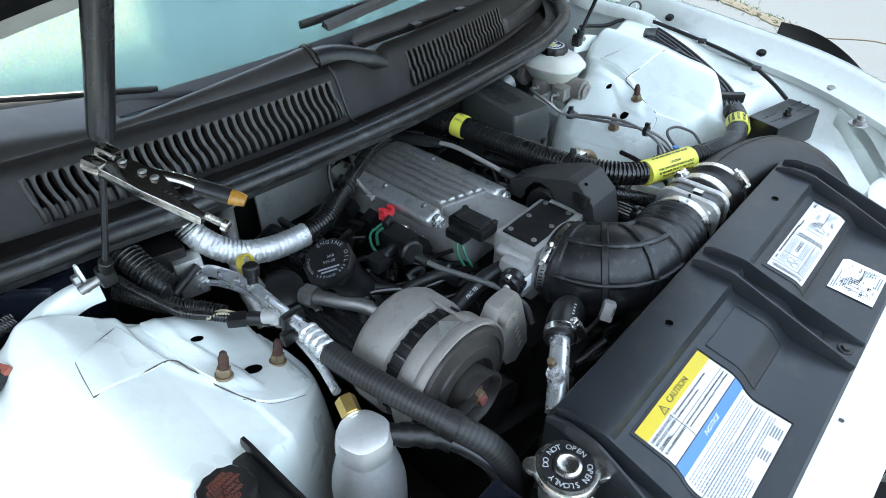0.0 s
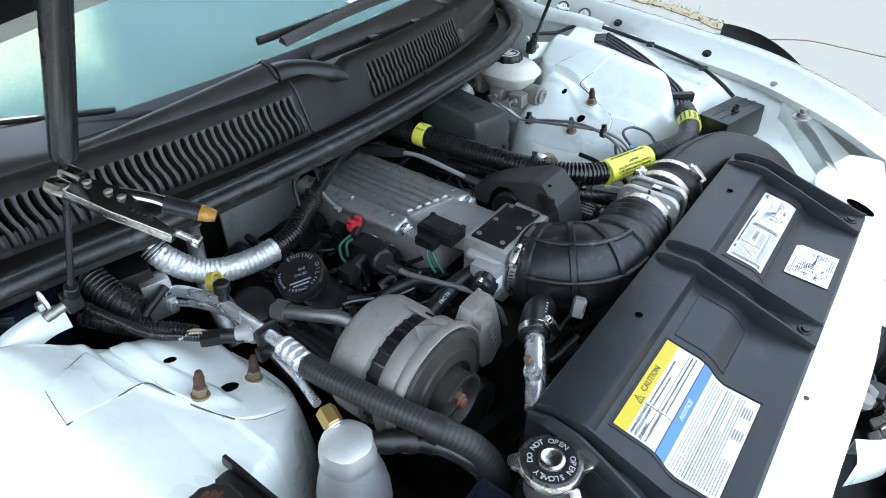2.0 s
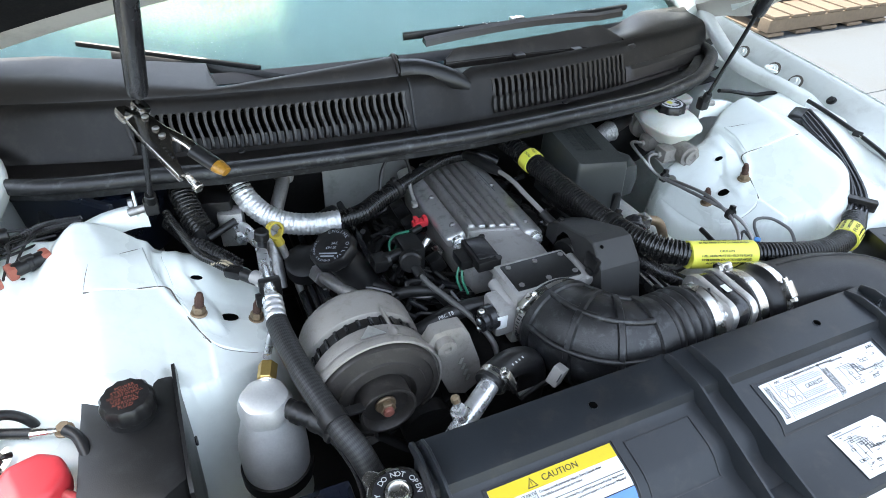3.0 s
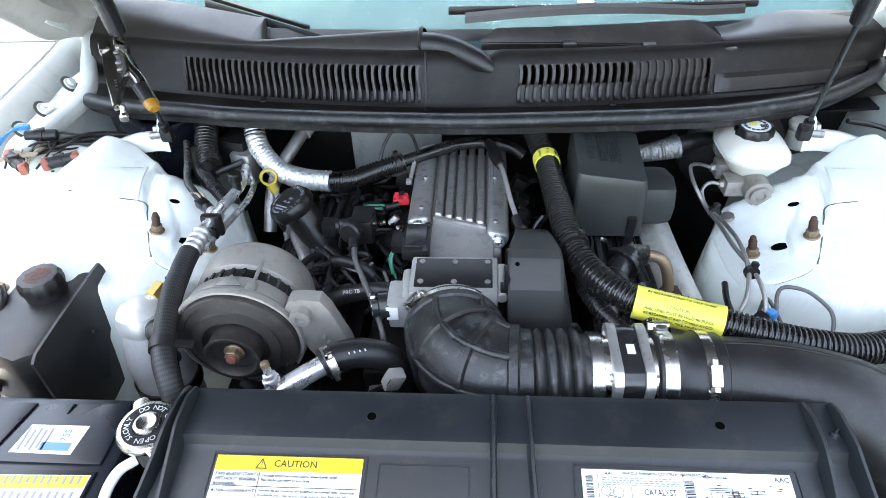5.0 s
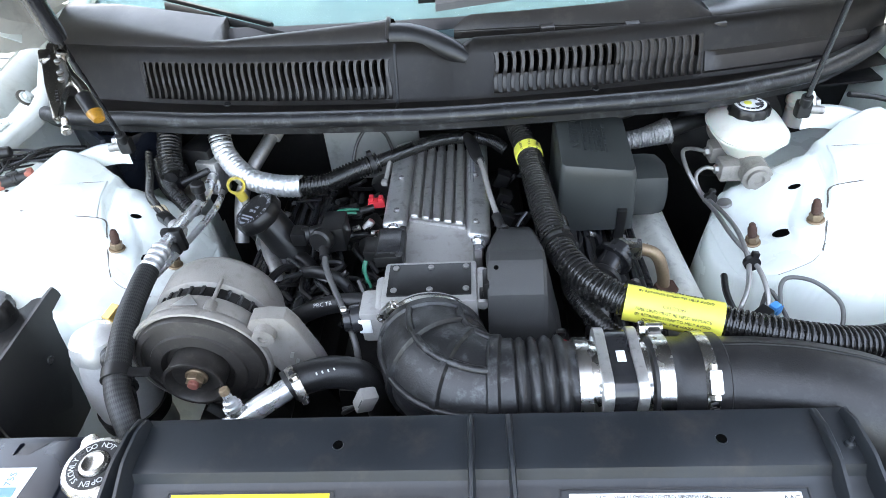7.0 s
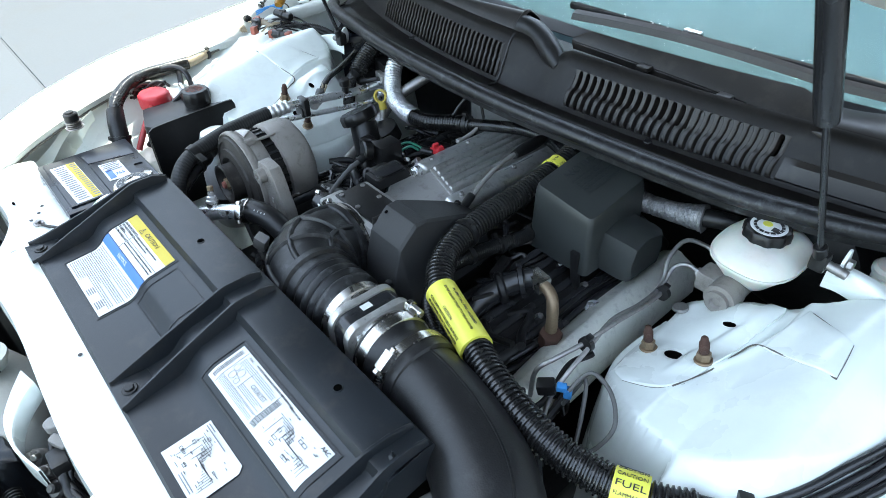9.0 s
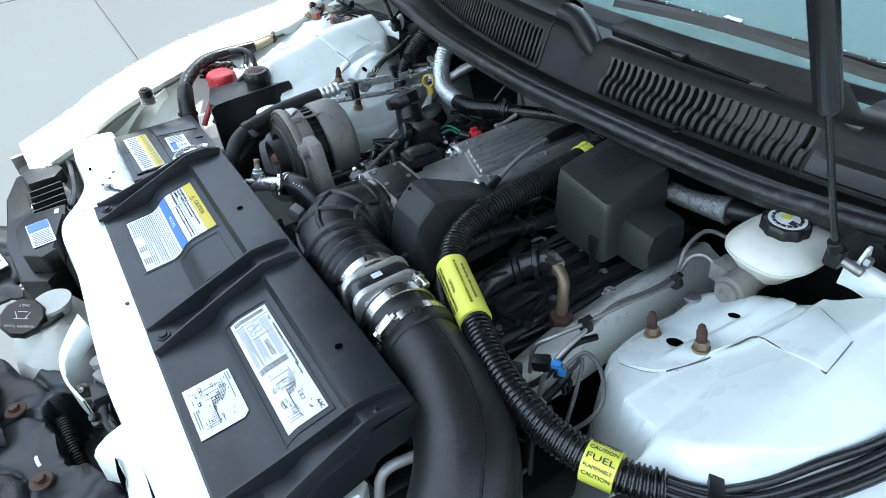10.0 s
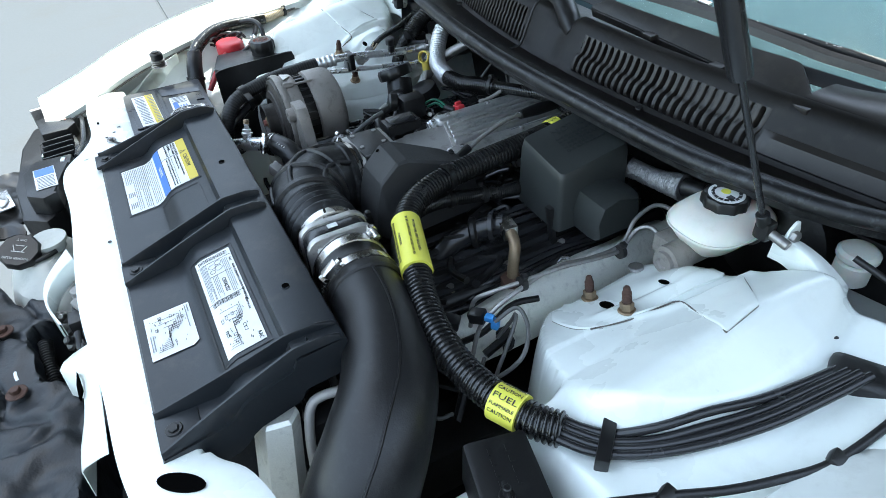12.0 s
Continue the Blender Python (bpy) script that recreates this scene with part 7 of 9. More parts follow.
part("bleed_screw", hexnut((-0.2345, -0.2755, 0.808), 0.0055, 0.008, (-0.2, 0.2, 1)), zinc, rhose)
part("hose_print", join(*[box((-0.125 - 0.006 * k, -0.2385 - 0.0025 * k, 0.8005 + 0.0006 * k), (0.0016, 0.003, 0.0006), 0, (20, 0, 30)) for k in range(4)]), white_ink, rhose)

# ---- oil filler, dipstick ----
oil = thing("oil_filler", (-0.27, 0.055, 0.68), "black engine oil filler cap with printed symbol", "oil cap")
part("neck", tube([(-0.225, 0.03, 0.69), (-0.25, 0.042, 0.75), (-0.276, 0.053, 0.795)], 0.026, 0.008, 20), black_plastic, oil)
oa = Vector((-0.40, -0.10, 0.92)).normalized()
oc = Vector((-0.280, 0.050, 0.799))
ocap = part("cap", lathe([(0.033, 0), (0.035, 0.003), (0.035, 0.016), (0.032, 0.021), (0.0, 0.021)], oc, oa, 40, 10, 0.03), black_plastic, oil)
om = onto(oc + oa * 0.0214, (0.8, -0.55, 0), oa)
for k, ch in enumerate("ENGINE OIL"):
    if ch != " ":
        ang = radians(112 - 15 * k)
        part("letter", words(ch, om @ pose(0.0265 * math.cos(ang), 0.0265 * math.sin(ang), 0, 0, 0, math.degrees(ang) - 90), 0.0082), grey_ink, ocap)
for k, ch in enumerate("SEE OWNERS MANUAL"):
    if ch != " ":
        ang = radians(322 - 10 * k)
        part("letter", words(ch, om @ pose(0.0265 * math.cos(ang), 0.0265 * math.sin(ang), 0, 0, 0, math.degrees(ang) - 90), 0.0050), grey_ink, ocap)
part("symbol", join(words("SAE", om @ pose(0.005, 0.004, 0), 0.006), words("5W-30", om @ pose(0.002, -0.004, 0), 0.006)), grey_ink, ocap)
bars = join(*[box((0, -0.014 - 0.005 * k, 0), (0.030 - 0.008 * k, 0.0022, 0.0005), 0) for k in range(2)])
bars.transform(om)
part("print_bar", bars, grey_ink, ocap)
dip = thing("oil_dipstick", (-0.35, 0.15, 0.70), "yellow oil dipstick ring on its steel tube", "dipstick")
ring = lathe([(0.0108, -0.005), (0.0142, -0.005), (0.0142, 0.005), (0.0108, 0.005), (0.0108, -0.005)], (-0.352, 0.150, 0.794), (0.45, -0.80, 0.30), 24)
part("ring", ring, yellow_plastic, dip)
part("handle", tube([(-0.351, 0.151, 0.780), (-0.346, 0.150, 0.766)], 0.008), yellow_plastic, dip)
part("tube", tube([(-0.346, 0.150, 0.768), (-0.335, 0.13, 0.72), (-0.32, 0.09, 0.64), (-0.30, 0.06, 0.56)], 0.006), steel, dip)

# ---- foil-sleeved hose across the back of the engine ----
sleeve = thing("heat_sleeve_hose", (-0.28, 0.18, 0.76), "wiring hose in crinkled foil sleeve and black split conduit", "hose")
part("foil_sleeve", crinkled(tube([(-0.388, 0.225, 0.842), (-0.378, 0.205, 0.822), (-0.355, 0.185, 0.800), (-0.325, 0.168, 0.789), (-0.285, 0.158, 0.784), (-0.245, 0.153, 0.784)], 0.0175, 0.0011, 56, lambda s, l: 0.0175 + 0.0006 * math.sin(s * 900)), 0.0011, 400), foil, sleeve, "crinkled foil sleeve")
part("conduit", corrugated([(-0.246, 0.153, 0.784), (-0.205, 0.158, 0.786), (-0.165, 0.178, 0.792), (-0.125, 0.195, 0.797)], 0.0165), conduit_plastic, sleeve)
part("thin_conduit", corrugated([(-0.128, 0.194, 0.797), (-0.08, 0.215, 0.803), (-0.03, 0.235, 0.808), (0.02, 0.245, 0.806), (0.06, 0.24, 0.80), (0.085, 0.225, 0.79)], 0.0115, 0.0038, 0.0018), conduit_plastic, sleeve)
part("upper_end", corrugated([(-0.395, 0.245, 0.86), (-0.390, 0.230, 0.848), (-0.385, 0.215, 0.832)], 0.0185), conduit_plastic, sleeve)
cable_tie((-0.135, 0.192, 0.796), (0.9, 0.4, 0.1), 0.0165, sleeve)
part("loop_wire", tube([(-0.165, 0.18, 0.80), (-0.155, 0.20, 0.83), (-0.135, 0.21, 0.852), (-0.11, 0.205, 0.845), (-0.10, 0.205, 0.815)], 0.0028), rubber, sleeve)
part("drop_wire", join(tube([(-0.105, 0.20, 0.80), (-0.108, 0.18, 0.79), (-0.110, 0.16, 0.785)], 0.0035), box((-0.112, 0.155, 0.783), (0.010, 0.012, 0.008), 0.002)), grey_clip, sleeve)

# ---- fuel line conduit ----
fuel = thing("fuel_line_conduit", (0.28, -0.16, 0.78), "black ribbed fuel line conduit with yellow warning sleeves", "hose")
F1 = [(0.095, 0.27, 0.83), (0.105, 0.22, 0.826), (0.116, 0.160, 0.821), (0.122, 0.09, 0.818), (0.128, 0.02, 0.817), (0.136, -0.045, 0.816), (0.150, -0.095, 0.816), (0.175, -0.135, 0.814), (0.206, -0.160, 0.811)]
part("conduit", corrugated(F1, 0.0195, 0.0063, 0.0034), conduit_plastic, fuel)
F2 = [(0.302, -0.190, 0.807), (0.345, -0.204, 0.804), (0.40, -0.214, 0.798), (0.46, -0.212, 0.789), (0.52, -0.196, 0.785), (0.556, -0.180, 0.786), (0.580, -0.163, 0.788)]
part("conduit", corrugated(F2, 0.0195, 0.0063, 0.0034), conduit_plastic, fuel)
sl = part("warning_sleeve", tube([(0.204, -0.159, 0.811), (0.304, -0.1905, 0.807)], 0.0213, 0.005, 26), yellow, fuel, "yellow sleeve with black fuel warning print")
a, b = Vector((0.204, -0.159, 0.811)), Vector((0.304, -0.1905, 0.807))
along = (b - a).normalized()
mid = (a + b) / 2
for text, ang, size in (("POTENTIAL FIRE HAZARD", 72, 0.0052), ("BY RETAINER STRAP TO HELP AVOID", 50, 0.0048), ("CAUTION", 10, 0.0056), ("FUEL LINES MUST BE HELD IN PLACE", -8, 0.0050), ("BY RETAINER STRAP TO HELP AVOID", -24, 0.0050), ("POTENTIAL FIRE HAZARD", -40, 0.0050)):
    sidev = along.cross(Vector((0, 0, 1))).normalized()
    up = sidev.cross(along)
    nrm = up * math.cos(radians(50 - ang)) + sidev * math.sin(radians(50 - ang))
    part("lettering", words(text, onto(mid + nrm * 0.0221, along, nrm), size, width=min(0.08, size * 0.6 * len(text))), ink, sl)
sl2 = part("warning_band", tube([(0.1155, 0.168, 0.8217), (0.116, 0.160, 0.821), (0.1175, 0.148, 0.8206)], 0.0212, 0.004, 24), yellow, fuel, "small yellow fuel warning band")
for k, text in enumerate(("CAUTION", "FUEL", "CAUTION")):
    n = (Vector((0, -0.25, 1)) * math.cos(radians(-35 + 35 * k)) + Vector((1, 0, 0)) * math.sin(radians(-35 + 35 * k))).normalized()
    part("lettering", words(text, onto(Vector((0.1165, 0.158, 0.821)) + n * 0.0217, (0, -1, 0), n), 0.0055, width=0.017), ink, sl2)
c3, d3 = Vector((0.526, -0.194, 0.785)), Vector((0.030, 0.014, 0.001)).normalized()
sl3 = part("warning_band", tube([c3 - d3 * 0.017, c3, c3 + d3 * 0.017], 0.0213, 0.004, 24), yellow, fuel, "yellow fuel caution band")
lift = Vector((0, 0, 1))
side3 = d3.cross(lift).normalized()
lift = side3.cross(d3)
for text, ang, size in (("FLAMMABLE", 78, 0.0052), ("CAUTION", 55, 0.0066), ("CAUTION", 30, 0.0066), ("FUEL", 2, 0.0092), ("FLAMMABLE", -24, 0.0052), ("CAUTION", -46, 0.0062)):
    n = lift * math.cos(radians(ang - 20)) - side3 * math.sin(radians(ang - 20))
    part("lettering", words(text, onto(c3 + n * 0.0218, d3, n), size, width=0.029), ink, sl3)
cable_tie((0.139, -0.058, 0.816), (0.2, -0.9, 0), 0.0205, fuel, 70)
second = thing("wiring_conduit", (0.16, -0.03, 0.76), "thin black ribbed wiring conduit beside the fuel lines", "hose")
part("conduit", corrugated([(0.145, 0.12, 0.76), (0.155, 0.05, 0.765), (0.150, -0.02, 0.775), (0.150, -0.07, 0.785), (0.155, -0.12, 0.785), (0.185, -0.165, 0.775), (0.225, -0.185, 0.755)], 0.012, 0.0038, 0.0018), conduit_plastic, second)
for c in ((0.151, 0.0, 0.771), (0.150, -0.06, 0.783)):
    cable_tie(c, (0, 1, -0.1), 0.0122, second, 40)
part("connector", join(box((0.175, -0.02, 0.752), (0.018, 0.040, 0.014), 0.003, (10, 0, 15)), box((0.176, -0.015, 0.760), (0.008, 0.016, 0.006), 0.001, (10, 0, 15))), black_plastic, second)
part("plug", join(box((0.129, -0.190, 0.782), (0.018, 0.014, 0.016), 0.003), box((0.129, -0.188, 0.793), (0.010, 0.008, 0.008), 0.002)), black_plastic, second)
part("red_lock", tube([(0.124, -0.199, 0.780), (0.124, -0.200, 0.791), (0.129, -0.201, 0.794), (0.134, -0.200, 0.791), (0.134, -0.199, 0.780)], 0.0018, 0.003, 8), red, second, "small red lock hook")

# four black lines round the front of the tower
lines_thing = thing("brake_line_bundle", (0.64, -0.05, 0.78), "four glossy black lines clipped round the shock tower", "lines")
for k in range(4):
    o = 0.0088 * (k - 1.5)
    mid_pts = []
    for u, y, z in ((0.570, -0.170, 0.789), (0.592, -0.158, 0.790), (0.616, -0.140, 0.792), (0.642, -0.108, 0.802), (0.664, -0.062, 0.815), (0.682, -0.010, 0.824), (0.693, 0.04, 0.831), (0.700, 0.078, 0.836)):
        r = Vector((u - 0.565, y - 0.03, 0)).normalized()
        mid_pts.append(Vector((u, y, max(z, tower_height((Vector((u, y, 0)) + r * o).x, (Vector((u, y, 0)) + r * o).y) + 0.006))) + r * o + Vector((0, 0, 0.002 - abs(o) * 0.1)))
    part("line", tube(mid_pts, 0.0047, 0.006, 10), gloss_black, lines_thing)
cl = box((0, 0, 0), (0.014, 0.056, 0.020), 0.002)
cl.transform(onto((0.616, -0.1395, 0.795), (0.75, 0.66, 0), (0, 0, 1)))
part("clip", cl, black_plastic, lines_thing, "black plastic line clip")
gr = box((0, 0, 0), (0.042, 0.062, 0.026), 0.011, seg=3)
gr.transform(onto((0.706, 0.090, 0.840), (-0.5, 0.85, 0), (0, 0, 1)))
part("grommet", gr, rubber, lines_thing, "thick black rubber grommet")
fw = thing("fender_cable", (0.72, -0.05, 0.84), "thin black cable clipped along the fender flange", "cable")
run = [(x, y, max(z, tower_height(x, y) - trough(x, y, 1) + 0.0045)) for x, y, z in ((0.690, 0.200, 0.846), (0.715, 0.172, 0.846), (0.738, 0.130, 0.846), (0.750, 0.070, 0.843), (0.750, -0.009, 0.843), (0.738, -0.060, 0.840), (0.722, -0.105, 0.837), (0.700, -0.150, 0.834), (0.672, -0.200, 0.822), (0.650, -0.235, 0.810))]
part("cable", tube([(0.650, 0.222, 0.850), (0.600, 0.215, 0.862)][::-1] + run, 0.0042, 0.008, 10), rubber, fw)
for p in (run[4], run[7]):
    part("clip", box(p, (0.014, 0.018, 0.012), 0.003, (0, 20, 20)), black_plastic, fw)

# driver-side relay box
relay = thing("relay_box", (0.625, -0.27, 0.70), "black relay box with moulded letters and a wing knob", "relay box")
rm = pose(0.622, -0.247, 0.762, 0, 0, -13.5)
bm = box((0, 0, 0), (0.15, 0.070, 0.066), 0.006, taper=0.95)
bm.transform(rm)
part("case", bm, black_plastic, relay)
for r0 in (-0.03, 0.03):
    bars = join(*[box((r0 * 1.4 + 0.012 * j - 0.012, 0.009 * s, 0.0333), (0.008, 0.004, 0.001), 0) for j in range(4) for s in (-1, 1)])
    bars.transform(rm)
    part("moulded_print", bars, black_plastic, relay)
kn = join(disc((-0.005, -0.008, 0.033), 0.008, 0.004), box((-0.005, -0.008, 0.041), (0.020, 0.005, 0.010), 0.002), disc((-0.005, -0.008, 0.037), 0.004, 0.012))
kn.transform(rm)
part("wing_knob", kn, black_plastic, relay)

# ---- black moulded box by the brake booster ----
module = thing("module_cover", (0.21, 0.13, 0.74), "black moulded cover box with embossed notice letters", "cover box")
rings = []
for f, z in ((0.0, 0.742), (0.12, 0.748), (0.80, 0.838), (0.93, 0.850), (1.0, 0.853)):
    k = 1 - 0.06 * f if f < 0.9 else 0.92 - 0.30 * (f - 0.93)
    cx, cy, hx, hy = 0.208, 0.128, 0.057 * k, 0.066 * k
    ring = []
    for sx, sy in ((-1, -1), (1, -1), (1, 1), (-1, 1)):
        for q in range(4):
            aa = {(-1, -1): 180, (1, -1): 270, (1, 1): 0, (-1, 1): 90}[sx, sy] + 30 * q
            px, py = cx + sx * (hx - 0.008) + 0.008 * math.cos(radians(aa)), cy + sy * (hy - 0.008) + 0.008 * math.sin(radians(aa))
            ring.append(Vector((px, py, z + (py - 0.07) * 0.16 * f - (px - 0.16) * 0.14 * f)))
    rings.append(ring)
part("box", loft(rings), module_plastic, module, "", 35)
sidebox = loft([[(0.262 + d, y, z) for y, z in ((0.095 + 0.006 * e, 0.742 + 0.006 * e), (0.170 - 0.006 * e, 0.742 + 0.006 * e), (0.178 - 0.008 * e, 0.775), (0.172 - 0.008 * e, 0.802 - 0.004 * e), (0.13, 0.812 - 0.004 * e), (0.100 + 0.004 * e, 0.804 - 0.004 * e), (0.090 + 0.006 * e, 0.775))] for d, e in ((-0.02, 0), (0.035, 0), (0.050, 0.3), (0.055, 1.0))])
part("side_bulge", sidebox, module_plastic, module, "", 35)
part("foot", box((0.245, 0.066, 0.735), (0.014, 0.008, 0.09), 0.002, (8, 0, 0)), black_plastic, module)
mm = onto((0.206, 0.128, 0.8575), (0, 1, 0), (0.14, -0.16, 1))
part("lettering", words("NOTICE", mm @ pose(0.012, 0.026, 0.0010), 0.019, 0.0005), module_print, module)
bars = join(*[box((-0.022 + 0.0075 * j + 0.0008 * (j * k % 3), 0.012 - 0.0075 * k, 0.0008), (0.0055 - 0.001 * (j % 2), 0.0036, 0.0010), 0) for k in range(5) for j in range(9 - k % 2 * 2)])
bars.transform(mm)
part("moulded_print", bars, module_print, module)
mh = thing("booster_hose", (0.33, 0.22, 0.78), "black hose in a frayed woven silver heat sleeve", "hose")
part("sleeve", crinkled(tube([(0.232, 0.205, 0.802), (0.262, 0.213, 0.800), (0.295, 0.219, 0.801), (0.325, 0.223, 0.806), (0.345, 0.226, 0.810)], 0.016, 0.0015, 40, lambda s, l: 0.0165 + 0.0045 * (s / l) ** 2 - 0.003 * math.sin(3.1 * s / l) + 0.0007 * math.sin(s * 1500)), 0.0016, 260), woven, mh, "woven silver sleeve, frayed at its end")
part("sleeve_band", tube([(0.240, 0.206, 0.802), (0.248, 0.209, 0.801)], 0.0185), black_plastic, mh)
part("hose", tube([(0.33, 0.223, 0.808), (0.36, 0.232, 0.813), (0.39, 0.245, 0.812), (0.42, 0.265, 0.806)], 0.0145, radius=lambda s, l: 0.0145 - 0.004 * (s / l)), rubber, mh)
part("thin_hose", tube([(0.225, 0.235, 0.825), (0.27, 0.25, 0.826), (0.32, 0.26, 0.838), (0.37, 0.275, 0.85)], 0.006), rubber, mh)

# ---- brake master cylinder ----
brake = thing("brake_master_cylinder", (0.445, 0.17, 0.76), "milky brake fluid reservoir on a cast master cylinder", "brake master cylinder")
def oval(z, hx, hy, cy=0.183, cx=0.446):
    return [Vector((cx + hx * math.copysign(abs(math.cos(a)) ** 0.75, math.cos(a)), cy + hy * math.copysign(abs(math.sin(a)) ** 0.75, math.sin(a)), z)) for a in [2 * math.pi * i / 36 for i in range(36)]]
res = part("reservoir", loft([oval(0.800, 0.030, 0.045), oval(0.815, 0.040, 0.056), oval(0.828, 0.050, 0.064), oval(0.834, 0.0535, 0.067), oval(0.837, 0.0535, 0.067), oval(0.842, 0.050, 0.064), oval(0.850, 0.044, 0.055), oval(0.857, 0.033, 0.040), oval(0.858, 0.030, 0.034)]), milk, brake, "milky white plastic reservoir")
part("seam", loft([oval(0.8335, 0.0550, 0.0685), oval(0.8365, 0.0550, 0.0685)]), milk, res)
bc = Vector((0.444, 0.184, 0.855))
cp = part("cap", lathe([(0.026, 0), (0.029, 0.002), (0.029, 0.013), (0.0265, 0.0165), (0.0, 0.0165)], bc, (0, 0, 1), 48, 10, 0.04), black_plastic, brake, "scalloped black cap with white print")
part("printed_disc", lathe([(0.0225, 0.0166), (0.0225, 0.0172), (0.0, 0.0172)], bc, (0, 0, 1), 32), white_label, cp)
part("yellow_symbol", disc(bc + Vector((-0.003, 0.002, 0.0172)), 0.006, 0.0004), yellow, cp)
part("print_bar", join(*[box(bc + Vector((0.0165 * math.cos(radians(k)), 0.0165 * math.sin(radians(k)), 0.0174)), (0.004, 0.0055, 0.0004), 0, (0, 0, k)) for k in range(0, 360, 24)], box(bc + Vector((0.010, -0.004, 0.0174)), (0.008, 0.009, 0.0004), 0)), ink, cp)
part("cylinder", lathe([(0.014, 0), (0.021, 0.002), (0.021, 0.030), (0.019, 0.034), (0.019, 0.14), (0.03, 0.142), (0.03, 0.16)], (0.443, 0.098, 0.796), (0, 1, 0.02), 26), alt_alu, brake, "cast aluminium cylinder")
part("end_plug", lathe([(0.0155, 0), (0.0155, 0.006), (0.008, 0.007), (0.006, 0.003), (0, 0.003)], (0.443, 0.0985, 0.796), (0, -1, 0), 24), alt_alu, brake)
part("port_block", join(box((0.418, 0.135, 0.792), (0.04, 0.032, 0.028), 0.004), box((0.418, 0.185, 0.792), (0.04, 0.030, 0.028), 0.004)), alt_alu, brake)
for y in (0.135, 0.185):
    part("fitting", hexnut((0.392, y, 0.792), 0.007, 0.012, (1, 0, 0)), steel, brake)
part("brake_pipe", tube([(0.395, 0.135, 0.792), (0.378, 0.135, 0.795), (0.364, 0.125, 0.788), (0.366, 0.105, 0.775), (0.374, 0.085, 0.772), (0.379, 0.04, 0.782), (0.379, -0.02, 0.793), (0.374, -0.075, 0.791), (0.362, -0.115, 0.782), (0.350, -0.135, 0.765), (0.348, -0.14, 0.72)], 0.0031, 0.005, 10), steel, brake, "bare steel brake pipe")
part("brake_pipe", tube([(0.395, 0.185, 0.792), (0.372, 0.183, 0.800), (0.352, 0.165, 0.806), (0.352, 0.13, 0.795), (0.366, 0.095, 0.774), (0.372, 0.04, 0.779), (0.371, -0.02, 0.789), (0.382, -0.08, 0.790), (0.385, -0.12, 0.778), (0.382, -0.145, 0.75), (0.385, -0.16, 0.70)], 0.0031, 0.005, 10), steel, brake, "bare steel brake pipe")
for c in ((0.376, 0.086, 0.772), (0.377, -0.078, 0.791)):
    cable_tie(c, (0, -0.98, 0.1), 0.0085, brake, 80)
part("warning_tag", box((0.437, 0.288, 0.830), (0.04, 0.012, 0.014), 0.001, (35, 0, 0)), white_label, brake)
part("booster", lathe([(0.02, 0), (0.07, 0.012), (0.090, 0.03), (0.092, 0.06), (0.09, 0.09)], (0.455, 0.245, 0.775), (0, 1, -0.02), 40), dark, brake, "black vacuum booster")
part("tower_rivet", lathe([(0.011, 0), (0.010, 0.004), (0.004, 0.006), (0.0, 0.005)], (0.402, 0.093, 0.757), (-0.2, 0, 1), 16), steel, brake)

# small clutch reservoir at the back corner
clutch = thing("clutch_reservoir", (0.572, 0.29, 0.78), "small milky plastic fluid reservoir with a lid", "reservoir")
part("body", disc((0.572, 0.285, 0.775), 0.022, 0.036, (0, 0, 1), 0.005), milk, clutch)
part("lid", disc((0.572, 0.285, 0.811), 0.025, 0.014, (0, 0, 1), 0.004), milk, clutch)

